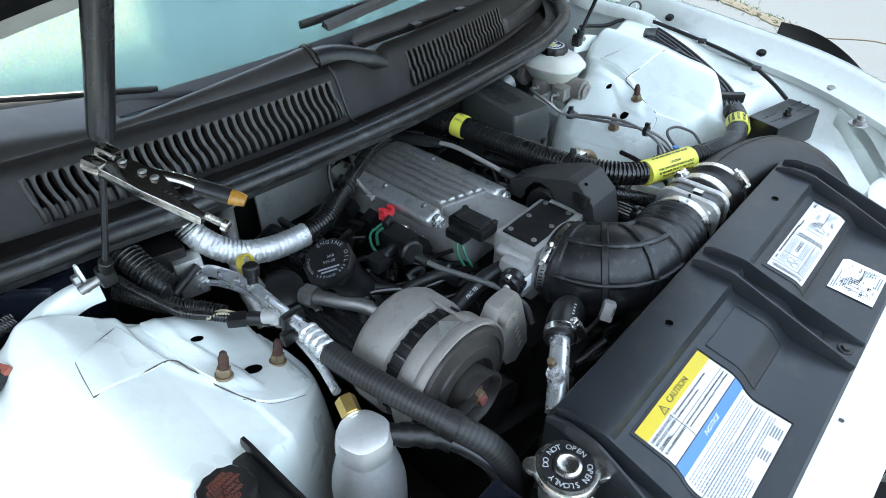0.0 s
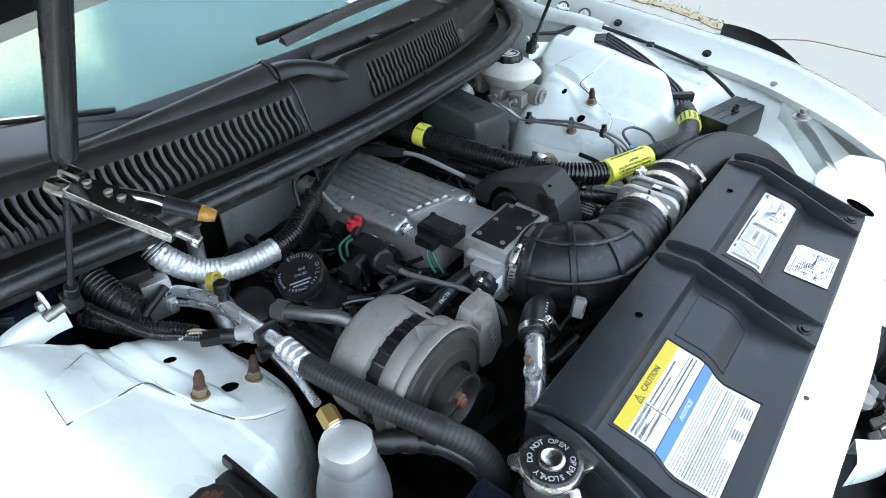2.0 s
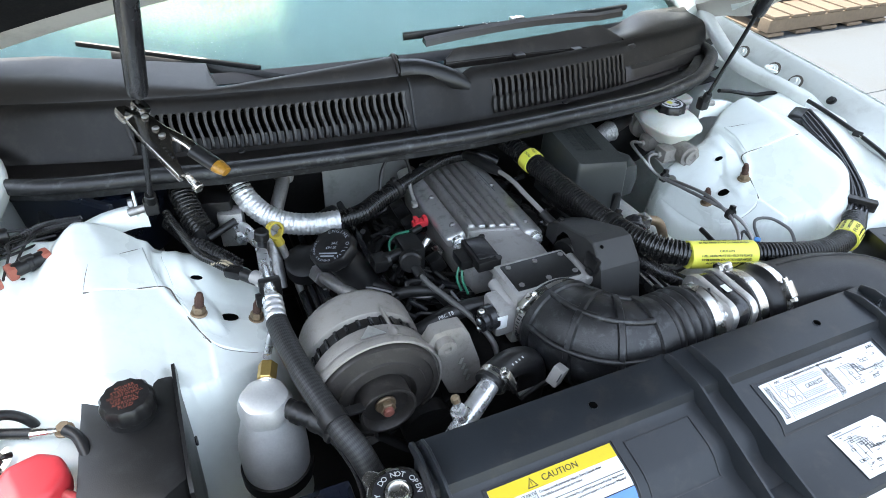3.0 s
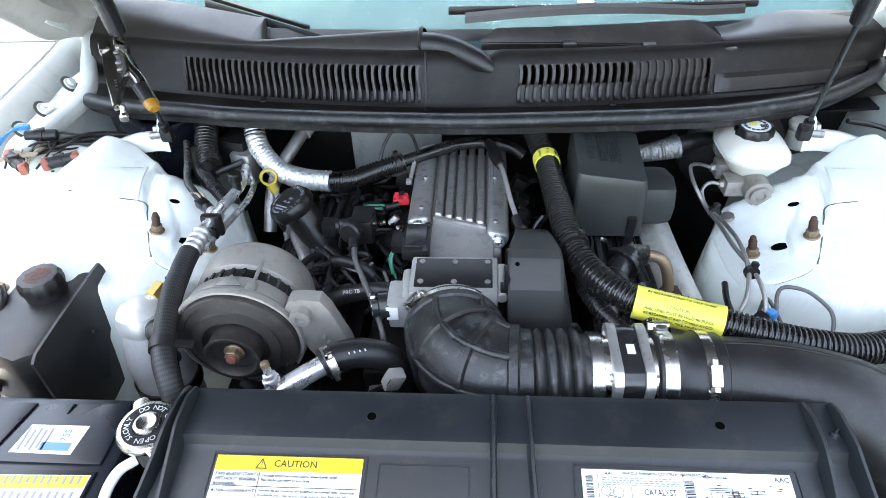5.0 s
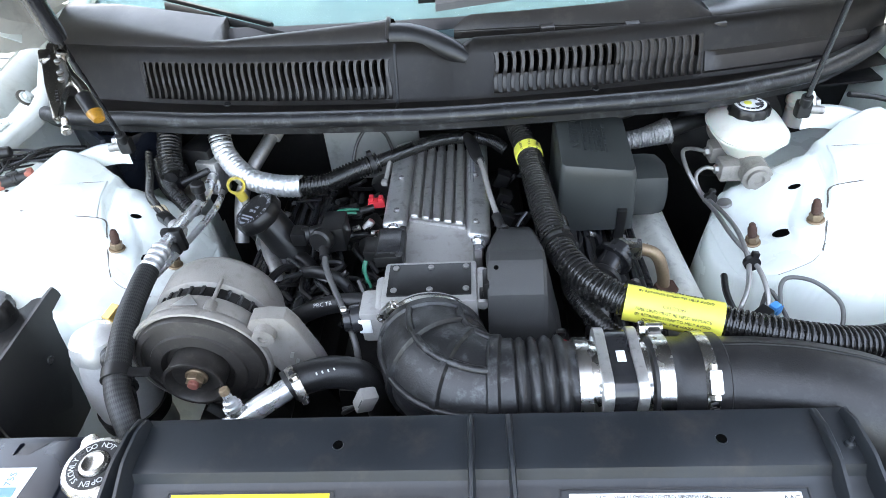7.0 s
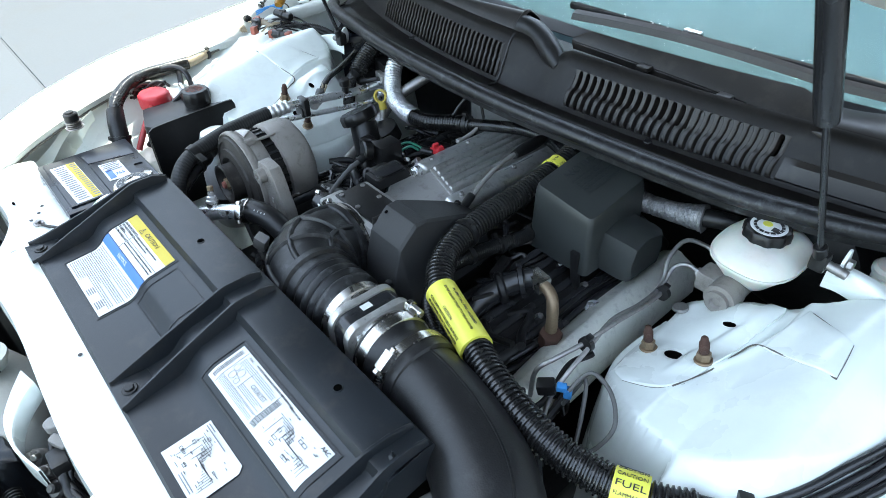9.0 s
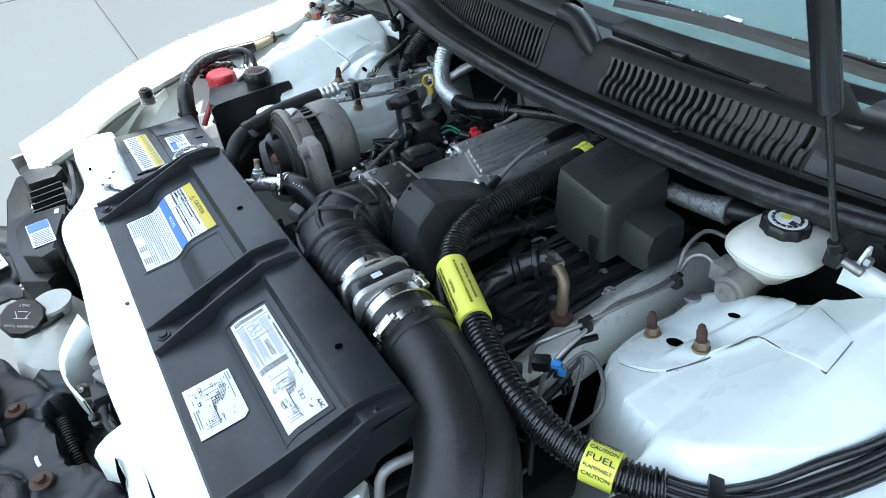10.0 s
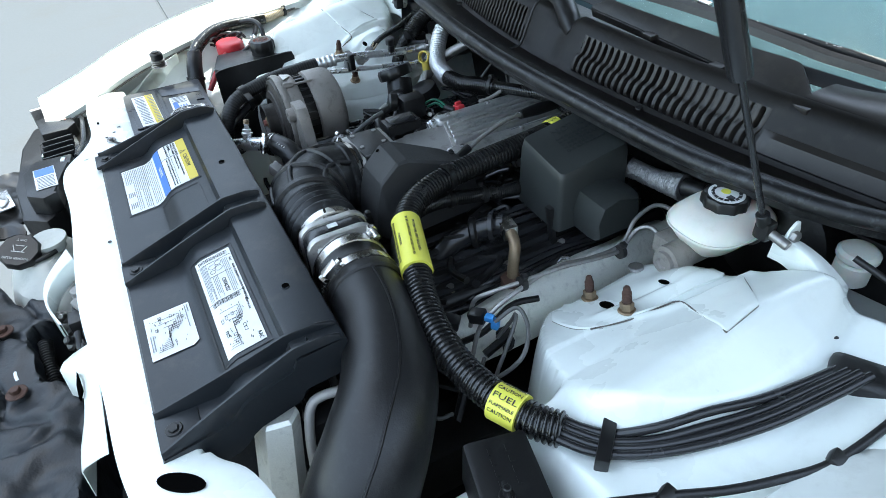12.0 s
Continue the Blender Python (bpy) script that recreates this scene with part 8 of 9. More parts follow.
# ---- hood struts ----
for side in (1, -1):
    strut = thing("gas_strut", (side * 0.515, 0.171, 0.86), "black gas strut holding the hood open", "gas strut", "hood struts")
    foot = Vector((side * 0.515, 0.171, 0.866))
    d = (Vector((side * 0.490, 0.095, 1.062)) - foot).normalized()
    j = foot + d * 0.215
    top = foot + d * 0.66
    part("rod", tube([foot, foot + d * 0.1, j + d * 0.02], 0.0038, 0.02, 12), gloss_black, strut)
    part("cylinder", lathe([(0.006, 0), (0.0115, 0.003), (0.0125, 0.012), (0.0125, (top - j).length)], j, d, 24), gloss_black, strut)
    part("ball_socket", join(box(foot, (0.020, 0.018, 0.026), 0.005), disc(foot + d * 0.008, 0.008, 0.018, d)), black_plastic, strut)
    part("ball_stud", disc(foot - Vector((side * 0.002, 0, 0)), 0.006, 0.035, (side, 0.1, -0.2)), steel, strut)
    br = thing("strut_bracket", (side * 0.55, 0.185, 0.83), "white folded steel strut bracket on the shock tower", "bracket", "strut brackets")
    strip, _ = spline([(0.524, 0.183, 0.858), (0.545, 0.183, 0.860), (0.576, 0.177, 0.858), (0.604, 0.169, 0.851), (0.626, 0.160, 0.844)], 0.006)
    rows = []
    for i, p in enumerate(strip):
        w = (0.012 + 0.014 * i / len(strip)) * min(1.0, (len(strip) - i) / 3)
        rows.append([(side * p.x, p.y - 0.004, p.z - 0.030), (side * p.x, p.y - 0.001, p.z - 0.002), (side * (p.x + 0.001), p.y + 0.001, p.z), (side * (p.x + 0.002), p.y + w * 0.5, p.z - 0.001), (side * (p.x + 0.003), p.y + w, p.z - 0.003), (side * (p.x + 0.003), p.y + w + 0.001, p.z - 0.008)])
    part("plate", sheet(rows, 0.0025, (0, 0.3, -1)), white_paint, br, "", 60)
    tab = [(0.180, 0.846), (0.179, 0.858), (0.184, 0.870), (0.193, 0.880), (0.199, 0.880), (0.204, 0.866), (0.202, 0.850), (0.196, 0.844)]
    part("upright_tab", prism(tab, 0.0, 0.004, 0.0012, 2, Matrix(((0, 0, side, side * 0.534), (1, 0, 0, 0), (0, 1, 0, 0), (0, 0, 0, 1)))), white_paint, br, "folded upright tab")
    part("tab_nut", hexnut((side * 0.539, 0.190, 0.864), 0.0075, 0.007, (side, 0, 0)), steel, br)

# ---- locking pliers on the strut rod ----
pliers = thing("locking_pliers", (-0.49, 0.05, 1.02), "worn steel locking pliers with amber taped handle clamped on the strut", "pliers")
jaw, screw, grip_end = Vector((-0.503, 0.083, 1.047)), Vector((-0.450, -0.025, 0.999)), Vector((-0.416, -0.008, 1.002))
axis = (screw - jaw).normalized()
nrm = axis.cross(Vector((0.35, 0.6, 0.6))).normalized()
part("adjusting_screw", join(tube([screw - axis * 0.020, screw], 0.0036, 0.0008, 12, lambda s, l: 0.0036 + 0.0005 * math.sin(s * 3800)), disc(screw - axis * 0.002, 0.0062, 0.007, axis, 0.001, 12)), chrome, pliers)
side_v = (grip_end - screw).normalized()
hub = jaw.lerp(screw, 0.30) + side_v * 0.016
flat_v = axis.cross(side_v)
body_pose = onto(jaw - flat_v.normalized() * 0.005, axis, flat_v)
part("fixed_handle", prism([(0.0, -0.011), (0.0, 0.010), (0.022, 0.017), (0.048, 0.020), (0.062, 0.014), (0.078, 0.003), (0.112, -0.003), (0.112, -0.011), (0.05, -0.012)], 0.0, 0.011, 0.002, 2, body_pose), worn_steel, pliers)
part("moving_handle", tube([jaw.lerp(screw, 0.08) + side_v * 0.01, hub, hub.lerp(grip_end, 0.35) + side_v * 0.004, hub.lerp(grip_end, 0.65)], 0.0075, 0.004, 12, flat=0.55), worn_steel, pliers)
part("taped_grip", tube([hub.lerp(grip_end, 0.5), hub.lerp(grip_end, 0.8), hub.lerp(grip_end, 0.86)], 0.0100, 0.004, 14, flat=0.75), rubber, pliers)
part("amber_tip", tube([hub.lerp(grip_end, 0.85), grip_end + (grip_end - hub).normalized() * 0.002], 0.0100, 0.003, 14, lambda s, l: 0.0100 - 0.0030 * (s / l) ** 2, 0.7), amber_grip, pliers, "worn amber tape on the handle end")
for k, s in ((0.02, -1), (0.02, 1)):
    part("jaw", box(jaw + side_v * (0.010 * s + 0.004) + Vector((0, 0, 0.002)), (0.016, 0.020, 0.013), 0.004, (20, 10, 30)), worn_steel, pliers)
for f in (0.16, 0.32, 0.42):
    part("rivet", disc(jaw.lerp(screw, f) + side_v * 0.008 + Vector((0, 0, 0.006)), 0.0042, 0.003), steel, pliers)
m = onto(jaw.lerp(screw, 0.62) + Vector((0.0, -0.002, 0.0065)), axis, (0, -0.35, 1))
part("stamped_print", join(*[box(m @ Vector((0.006 * k - 0.012, 0, 0)), (0.004, 0.003, 0.0005), 0, (0, 0, -63)) for k in range(4)]), ink, pliers)

# ---- air conditioning lines ----
ac = thing("air_conditioning_line", (-0.39, 0.0, 0.78), "aluminium air conditioning pipe with braided black hose", "pipe")
part("pipe", tube([(-0.402, 0.186, 0.792), (-0.393, 0.16, 0.800), (-0.383, 0.10, 0.808), (-0.387, 0.04, 0.815), (-0.391, -0.02, 0.821), (-0.394, -0.045, 0.821)], 0.0082, 0.005, 18), alu, ac, "bare aluminium pipe")
part("lower_pipe", tube([(-0.398, 0.188, 0.768), (-0.385, 0.16, 0.772), (-0.376, 0.10, 0.782), (-0.384, 0.03, 0.788), (-0.400, -0.06, 0.795), (-0.418, -0.118, 0.800)], 0.0052, 0.005, 14), alu, ac, "thin aluminium pipe")
part("crimp_collar", tube([(-0.392, -0.040, 0.821), (-0.3935, -0.060, 0.820), (-0.396, -0.085, 0.818)], 0.0125, 0.0012, 20, lambda s, l: 0.0118 + 0.0016 * (0.5 + 0.5 * math.tanh(3 * math.sin(2 * math.pi * s / 0.0105)))), alu, ac, "crimped ferrule")
part("braided_hose", tube([(-0.3955, -0.082, 0.8185), (-0.393, -0.12, 0.818), (-0.385, -0.18, 0.816), (-0.368, -0.25, 0.806), (-0.352, -0.285, 0.785), (-0.340, -0.305, 0.74), (-0.335, -0.315, 0.66)], 0.0142, 0.004, 24), braid, ac, "woven braided black hose")
part("joint_block", box((-0.409, 0.203, 0.782), (0.038, 0.028, 0.062), 0.003, (0, 0, -14)), cast_alu, ac, "cast aluminium expansion valve block")
for z in (0.792, 0.768):
    part("union", hexnut((-0.403, 0.190, z), 0.0095, 0.010, (0.25, -0.96, 0)), alu, ac)
part("service_port", join(disc((-0.381, 0.085, 0.812), 0.007, 0.016, (0.1, 0, 1)), disc((-0.380, 0.085, 0.828), 0.0105, 0.016, (0.1, 0, 1), 0.002)), black_plastic, ac, "black capped service port")
part("pipe_clamp", join(box((-0.389, -0.008, 0.812), (0.030, 0.012, 0.036), 0.004), box((-0.397, -0.012, 0.800), (0.028, 0.010, 0.02), 0.003)), black_plastic, ac)
part("hose_strap", lathe([(0.0145, -0.007), (0.0165, -0.007), (0.0165, 0.007), (0.0145, 0.007)], (-0.370, -0.245, 0.807), (0.25, -0.95, -0.2), 24), black_plastic, ac)
part("hose_strap", box((-0.350, -0.243, 0.810), (0.034, 0.012, 0.004), 0.001, (0, 15, 10)), black_plastic, ac)
drier = thing("receiver_drier", (-0.433, -0.18, 0.62), "bare aluminium receiver drier canister with domed top", "receiver drier")
dc = Vector((-0.434, -0.178, 0.0))
part("canister", lathe([(0.034, 0.60), (0.041, 0.61), (0.042, 0.70), (0.0415, 0.715), (0.0385, 0.735), (0.033, 0.757), (0.0295, 0.768), (0.027, 0.782)], dc, (0, 0, 1), 36), polished, drier)
part("head", lathe([(0.026, 0.768), (0.0310, 0.776), (0.0310, 0.790), (0.027, 0.801), (0.016, 0.8055), (0.0, 0.806)], dc, (0, 0, 1), 36, 6, 0.025), polished, drier, "bright domed head")
part("brass_nut", hexnut((-0.426, -0.152, 0.797), 0.0115, 0.022, (0.35, 1, 0.22)), brass, drier, "brass hexagon nut")
part("threaded_stub", tube([(-0.430, -0.166, 0.794), (-0.4245, -0.148, 0.798)], 0.009, 0.0012, 16, lambda s, l: 0.0085 + 0.0008 * math.sin(s * 3500)), alu, drier)
part("outlet_union", tube([(-0.412, -0.192, 0.786), (-0.395, -0.212, 0.786), (-0.382, -0.226, 0.784), (-0.370, -0.244, 0.780)], 0.013, 0.0025, 20, lambda s, l: 0.0135 if int(s / 0.012) % 2 else 0.0118), black_plastic, drier, "black plastic coupling")
part("outlet_hose", tube([(-0.374, -0.238, 0.781), (-0.362, -0.262, 0.772), (-0.352, -0.292, 0.75), (-0.35, -0.31, 0.69)], 0.0098, 0.005, 16), gloss_black, drier)
part("strap", lathe([(0.0425, 0.655), (0.0450, 0.655), (0.0450, 0.675), (0.0425, 0.675)], dc, (0, 0, 1), 32), dark, drier)

# pressure switch lead on the left tower
lead = thing("switch_lead", (-0.43, 0.06, 0.79), "black sheathed switch lead with a two-pin connector", "wiring")
part("sheath", corrugated([(-0.500, 0.195, 0.835), (-0.485, 0.15, 0.822), (-0.470, 0.105, 0.815), (-0.450, 0.078, 0.812), (-0.435, 0.062, 0.808), (-0.420, 0.048, 0.806)], 0.0064, 0.0034, 0.0012, 12), conduit_plastic, lead)
part("connector", join(box((-0.428, 0.053, 0.806), (0.024, 0.017, 0.014), 0.003, (0, 0, -40)), disc((-0.418, 0.045, 0.806), 0.009, 0.03, (0.6, -0.75, 0))), black_plastic, lead)
part("wire_pair", join(tube([(-0.455, 0.075, 0.812), (-0.44, 0.068, 0.815), (-0.43, 0.058, 0.810)], 0.002), tube([(-0.452, 0.08, 0.81), (-0.436, 0.074, 0.813), (-0.424, 0.06, 0.809)], 0.002)), wire_tan, lead)
part("switch", join(disc((-0.405, 0.032, 0.806), 0.011, 0.02, (0.6, -0.75, 0.1)), hexnut((-0.396, 0.02, 0.806), 0.012, 0.008, (0.6, -0.75, 0.1))), alu_dull, lead)

# heater hoses and blower area at the passenger-side rear corner
heater = thing("heater_hoses", (-0.46, 0.22, 0.78), "ribbed black heater hoses and dusty ducts by the firewall", "hoses")
part("ribbed_hose", corrugated([(-0.475, 0.27, 0.86), (-0.472, 0.225, 0.845), (-0.465, 0.19, 0.825), (-0.455, 0.165, 0.808)], 0.020, 0.006, 0.003, 18), conduit_plastic, heater)
part("ribbed_hose", corrugated([(-0.50, 0.215, 0.805), (-0.47, 0.16, 0.795), (-0.44, 0.13, 0.782), (-0.415, 0.11, 0.768)], 0.013, 0.0045, 0.002, 16), conduit_plastic, heater)
part("heater_pipe", tube([(-0.30, 0.275, 0.835), (-0.318, 0.24, 0.815), (-0.340, 0.20, 0.790), (-0.355, 0.165, 0.76), (-0.36, 0.12, 0.70)], 0.0115, 0.006, 18), steel, heater, "grey steel heater pipe")
part("pipe_collar", tube([(-0.302, 0.272, 0.833), (-0.312, 0.253, 0.823)], 0.017, 0.002, 18), alu_dull, heater)
part("blower_case", box((-0.618, 0.318, 0.800), (0.26, 0.10, 0.11), 0.008, (0, 0, -44)), battery_plastic, heater, "blue-black heater blower case")
part("case_rib", box((-0.655, 0.281, 0.858), (0.24, 0.008, 0.010), 0.002, (0, 0, -44)), battery_plastic, heater)
part("valve", join(disc((-0.462, 0.165, 0.800), 0.010, 0.022, (0, 0, 1)), box((-0.465, 0.19, 0.79), (0.03, 0.04, 0.03), 0.006), disc((-0.45, 0.17, 0.79), 0.006, 0.05, (1, 0.3, 0.3))), rubber, heater)
part("dusty_box", box((-0.425, 0.235, 0.80), (0.055, 0.06, 0.06), 0.008, (0, 0, -14)), dark, heater)

# unplugged connectors lying on the inner fender
plugs = thing("loose_connectors", (-0.70, 0.12, 0.83), "bundle of loose wiring connectors lying on the fender", "wiring")
rng = random.Random(11)
for a, b in (((-0.690, 0.096, 0.853), (-0.652, 0.117, 0.853)), ((-0.735, 0.135, 0.882), (-0.690, 0.150, 0.876)), ((-0.70, 0.060, 0.868), (-0.735, 0.085, 0.874))):
    a, b = Vector(a), Vector(b)
    axis = (b - a).normalized()
    plug = part("connector", join(disc(a, 0.0095, (b - a).length, axis, 0.002), disc(a.lerp(b, 0.45), 0.0108, 0.006, axis, 0.001), box(a.lerp(b, 0.5) + Vector((0, 0, 0.010)), (0.016, 0.007, 0.005), 0.001, (0, 0, 25))), black_plastic, plugs)
    if a.z < 0.88:
        for c in (a, b):
            part("collar", box(c, (0.012, 0.019, 0.018), 0.004, (0, 0, 26)), orange_clip, plug, "orange connector end")
part("lock", box((-0.745, 0.15, 0.890), (0.022, 0.010, 0.008), 0.002, (0, 10, 30)), blue_clip, plugs, "bright blue lock tab")
for k in range(3):
    part("wire", tube([(-0.745 - 0.004 * k, 0.148, 0.892), (-0.755, 0.125 + 0.006 * k, 0.892), (-0.765, 0.10, 0.885 - 0.004 * k)], 0.0016, 0.005, 6), blue_clip, plugs)
for k in range(6):
    part("wire", tube([(-0.704, 0.098 + 0.002 * k, 0.866), (-0.725, 0.088 + 0.003 * k, 0.870), (-0.75, 0.070 + 0.007 * k, 0.872)], 0.0015, 0.005, 6), wire_tan, plugs)
for k in range(14):
    a = Vector((-0.64 - rng.uniform(0, 0.08), 0.16 + rng.uniform(-0.02, 0.03), 0.858 + rng.uniform(-0.01, 0.005)))
    b = Vector((-0.72 + rng.uniform(-0.03, 0.03), 0.10 + rng.uniform(-0.03, 0.03), 0.860 + rng.uniform(-0.01, 0.01)))
    part("wire", tube([a, a.lerp(b, 0.5) + Vector((rng.uniform(-0.02, 0.02), rng.uniform(-0.02, 0.02), 0.012)), b], 0.0018, 0.006, 6), rng.choice((wire_tan, rubber, rubber, rubber, rubber, wire_grey)), plugs)
for k in range(2):
    part("sheath", corrugated([(-0.725 + 0.012 * k, 0.105 + 0.014 * k, 0.862), (-0.690 + 0.006 * k, 0.145 + 0.014 * k, 0.860), (-0.655, 0.180 + 0.014 * k, 0.852), (-0.615, 0.205 + 0.012 * k, 0.838)], 0.0062, 0.004, 0.0012, 12), conduit_plastic, plugs)

# harness along the passenger fender
harness = thing("fender_harness", (-0.66, -0.15, 0.80), "black and tan wiring harness along the passenger fender", "wiring harness")
part("tan_conduit", corrugated([(-0.778, 0.070, 0.850), (-0.779, 0.030, 0.840), (-0.766, -0.015, 0.832), (-0.750, -0.050, 0.828), (-0.739, -0.085, 0.825), (-0.738, -0.105, 0.825)], 0.0105, 0.004, 0.0010, 14), wire_tan, harness, "tan split conduit")
part("black_conduit", corrugated([(-0.738, -0.096, 0.825), (-0.740, -0.140, 0.825), (-0.735, -0.185, 0.827), (-0.724, -0.222, 0.826), (-0.700, -0.255, 0.820), (-0.670, -0.280, 0.812), (-0.640, -0.295, 0.798), (-0.615, -0.305, 0.770), (-0.602, -0.312, 0.73), (-0.598, -0.315, 0.68)], 0.0140, 0.004, 0.0012, 16), conduit_plastic, harness)
cable_tie((-0.752, -0.045, 0.828), (0.35, -0.93, -0.1), 0.0112, harness, 60)
part("tie_tail", box((-0.738, -0.048, 0.838), (0.016, 0.005, 0.004), 0.001, (0, -30, 20)), wire_tan, harness)
part("side_branch", tube([(-0.737, -0.165, 0.828), (-0.715, -0.135, 0.834), (-0.690, -0.122, 0.826), (-0.672, -0.122, 0.806), (-0.668, -0.124, 0.78)], 0.0055), rubber, harness)
part("tape_wrap", tube([(-0.652, -0.290, 0.806), (-0.628, -0.300, 0.786), (-0.612, -0.307, 0.755), (-0.604, -0.311, 0.735), (-0.600, -0.314, 0.69)], 0.0180, 0.004, 16, lambda s, l: 0.0165 + 0.0035 * s / l), rubber, harness, "black taped bundle")
cable_tie((-0.616, -0.305, 0.765), (0.3, -0.2, -0.9), 0.0190, harness, 200)
# twisted wires looping round the red cover
for k in range(9):
    a0 = 1.9 + 0.10 * k
    loop = [(-0.672 + (0.044 + 0.004 * math.sin(3 * k)) * math.cos(a0 + 0.4 * j), -0.206 + (0.043 + 0.003 * math.cos(2 * k)) * math.sin(a0 + 0.4 * j), 0.808 + 0.010 * math.sin(1.3 * k + 1.1 * j)) for j in range(5)]
    part("wire", tube(loop, 0.0030, 0.005, 8), (rubber, gloss_black, rubber)[k % 3], harness)

# ---- ignition and injector clutter between filler and plenum ----
egr = thing("solenoid_valve", (-0.185, 0.02, 0.75), "black purge solenoid with hoses beside the plenum", "solenoid")
part("body", box((-0.170, 0.030, 0.785), (0.034, 0.046, 0.042), 0.005), black_plastic, egr)
part("cap", disc((-0.180, 0.005, 0.795), 0.017, 0.018, (-0.3, -1, 0.2), 0.003), black_plastic, egr)
part("nozzle", join(disc((-0.186, 0.028, 0.790), 0.009, 0.045, (-1, -0.1, -0.1)), disc((-0.205, 0.026, 0.786), 0.012, 0.012, (-1, -0.1, -0.1)), box((-0.222, 0.024, 0.785), (0.022, 0.026, 0.022), 0.004)), black_plastic, egr)
part("hose", tube([(-0.178, -0.010, 0.788), (-0.172, -0.045, 0.784), (-0.155, -0.085, 0.778), (-0.135, -0.125, 0.768), (-0.120, -0.160, 0.748), (-0.118, -0.175, 0.72)], 0.0042, 0.005, 12), wire_grey, egr, "grey vacuum hose")
part("boot", tube([(-0.180, -0.002, 0.790), (-0.176, -0.030, 0.786)], 0.0075, 0.004, 12), rubber, egr)
coolant = thing("coolant_hose", (-0.16, -0.10, 0.75), "black printed coolant hose to the throttle body", "hose")
part("hose", tube([(-0.100, -0.105, 0.770), (-0.135, -0.098, 0.766), (-0.175, -0.095, 0.755), (-0.215, -0.095, 0.735), (-0.25, -0.09, 0.70)], 0.0125, 0.005, 18), rubber, coolant)
part("lettering", words("PRC TBU", onto((-0.166, -0.1050, 0.7698), (1, 0.0, 0.22), (0, -0.55, 0.85)), 0.0075), white_ink, coolant)
part("elbow_hose", tube([(-0.215, -0.02, 0.752), (-0.190, -0.035, 0.765), (-0.16, -0.045, 0.762), (-0.14, -0.055, 0.74)], 0.0085, 0.005, 14), rubber, coolant)
wires = thing("spark_wiring", (-0.15, 0.09, 0.76), "tangle of black, green and red engine wiring", "wiring")
part("red_clip", join(box((-0.121, 0.109, 0.776), (0.026, 0.014, 0.012), 0.002, (0, 0, 10)), box((-0.113, 0.108, 0.784), (0.007, 0.012, 0.008), 0.001), box((-0.128, 0.110, 0.784), (0.007, 0.012, 0.008), 0.001)), red, wires, "bright red connector lock")
part("green_wire", tube([(-0.135, 0.098, 0.772), (-0.155, 0.092, 0.778), (-0.178, 0.085, 0.780), (-0.190, 0.070, 0.772), (-0.188, 0.055, 0.758)], 0.0022, 0.004, 8), wire_green, wires)
part("green_wire", tube([(-0.150, 0.088, 0.774), (-0.168, 0.082, 0.777), (-0.180, 0.068, 0.768)], 0.0025, 0.004, 8), wire_green, wires)
part("sheath", tube([(-0.125, 0.100, 0.774), (-0.145, 0.090, 0.775)], 0.006, 0.004, 10), rubber, wires)
part("bright_fitting", join(disc((-0.135, 0.062, 0.762), 0.006, 0.018, (0.6, 0.2, 0.6)), disc((-0.152, 0.055, 0.768), 0.004, 0.012, (1, 0, 0.3)), box((-0.118, 0.045, 0.762), (0.012, 0.02, 0.006), 0.001)), chrome, wires)
rng = random.Random(4)
for k in range(46):
    x0, y0 = rng.uniform(-0.24, -0.11), rng.uniform(-0.08, 0.22)
    p = [Vector((x0, y0, 0.735))]
    for s in range(3):
        p.append(p[-1] + Vector((rng.uniform(-0.035, 0.035), rng.uniform(-0.04, 0.03), rng.uniform(-0.014, 0.018))))
    part("wire", tube(p, rng.uniform(0.0025, 0.006), 0.006, 8), rng.choice((rubber, dark, gloss_black, dark)), wires)
for k in range(4):
    part("injector_plug", box((-0.125, 0.03 + 0.055 * k, 0.752), (0.024, 0.022, 0.028), 0.004, (0, -25, 0)), black_plastic, wires)
    part("injector_plug", box((0.075, 0.03 + 0.055 * k, 0.752), (0.024, 0.022, 0.028), 0.004, (0, 25, 0)), black_plastic, wires)
for k in range(24):
    x0, y0 = rng.uniform(0.06, 0.19), rng.uniform(-0.05, 0.20)
    p = [Vector((x0, y0, 0.735))]
    for s in range(3):
        p.append(p[-1] + Vector((rng.uniform(-0.03, 0.03), rng.uniform(-0.04, 0.03), rng.uniform(-0.014, 0.018))))
    part("wire", tube(p, rng.uniform(0.0025, 0.005), 0.006, 8), rng.choice((rubber, gloss_black, black_plastic)), wires)
brkt = thing("pipe_bracket", (-0.28, 0.06, 0.66), "grey steel pipes and brackets behind the alternator", "pipes")
part("fork", join(tube([(-0.275, 0.0, 0.70), (-0.255, 0.02, 0.735), (-0.235, 0.05, 0.76)], 0.012, 0.006, 12), tube([(-0.245, 0.035, 0.745), (-0.215, 0.01, 0.735), (-0.20, -0.02, 0.71)], 0.012, 0.006, 12)), dark, brkt)
part("steel_pipe", tube([(-0.305, 0.10, 0.735), (-0.285, 0.045, 0.742), (-0.262, 0.0, 0.74), (-0.25, -0.04, 0.72), (-0.25, -0.07, 0.68)], 0.0105, 0.006, 16), steel, brkt)
part("pipe_nut", hexnut((-0.302, 0.096, 0.735), 0.017, 0.022, (0.25, -1, 0.1)), steel, brkt)
part("round_boss", lathe([(0.03, 0), (0.03, 0.03), (0.02, 0.034), (0, 0.034)], (-0.315, 0.135, 0.715), (-0.1, -0.4, 1), 28), rubber, brkt)
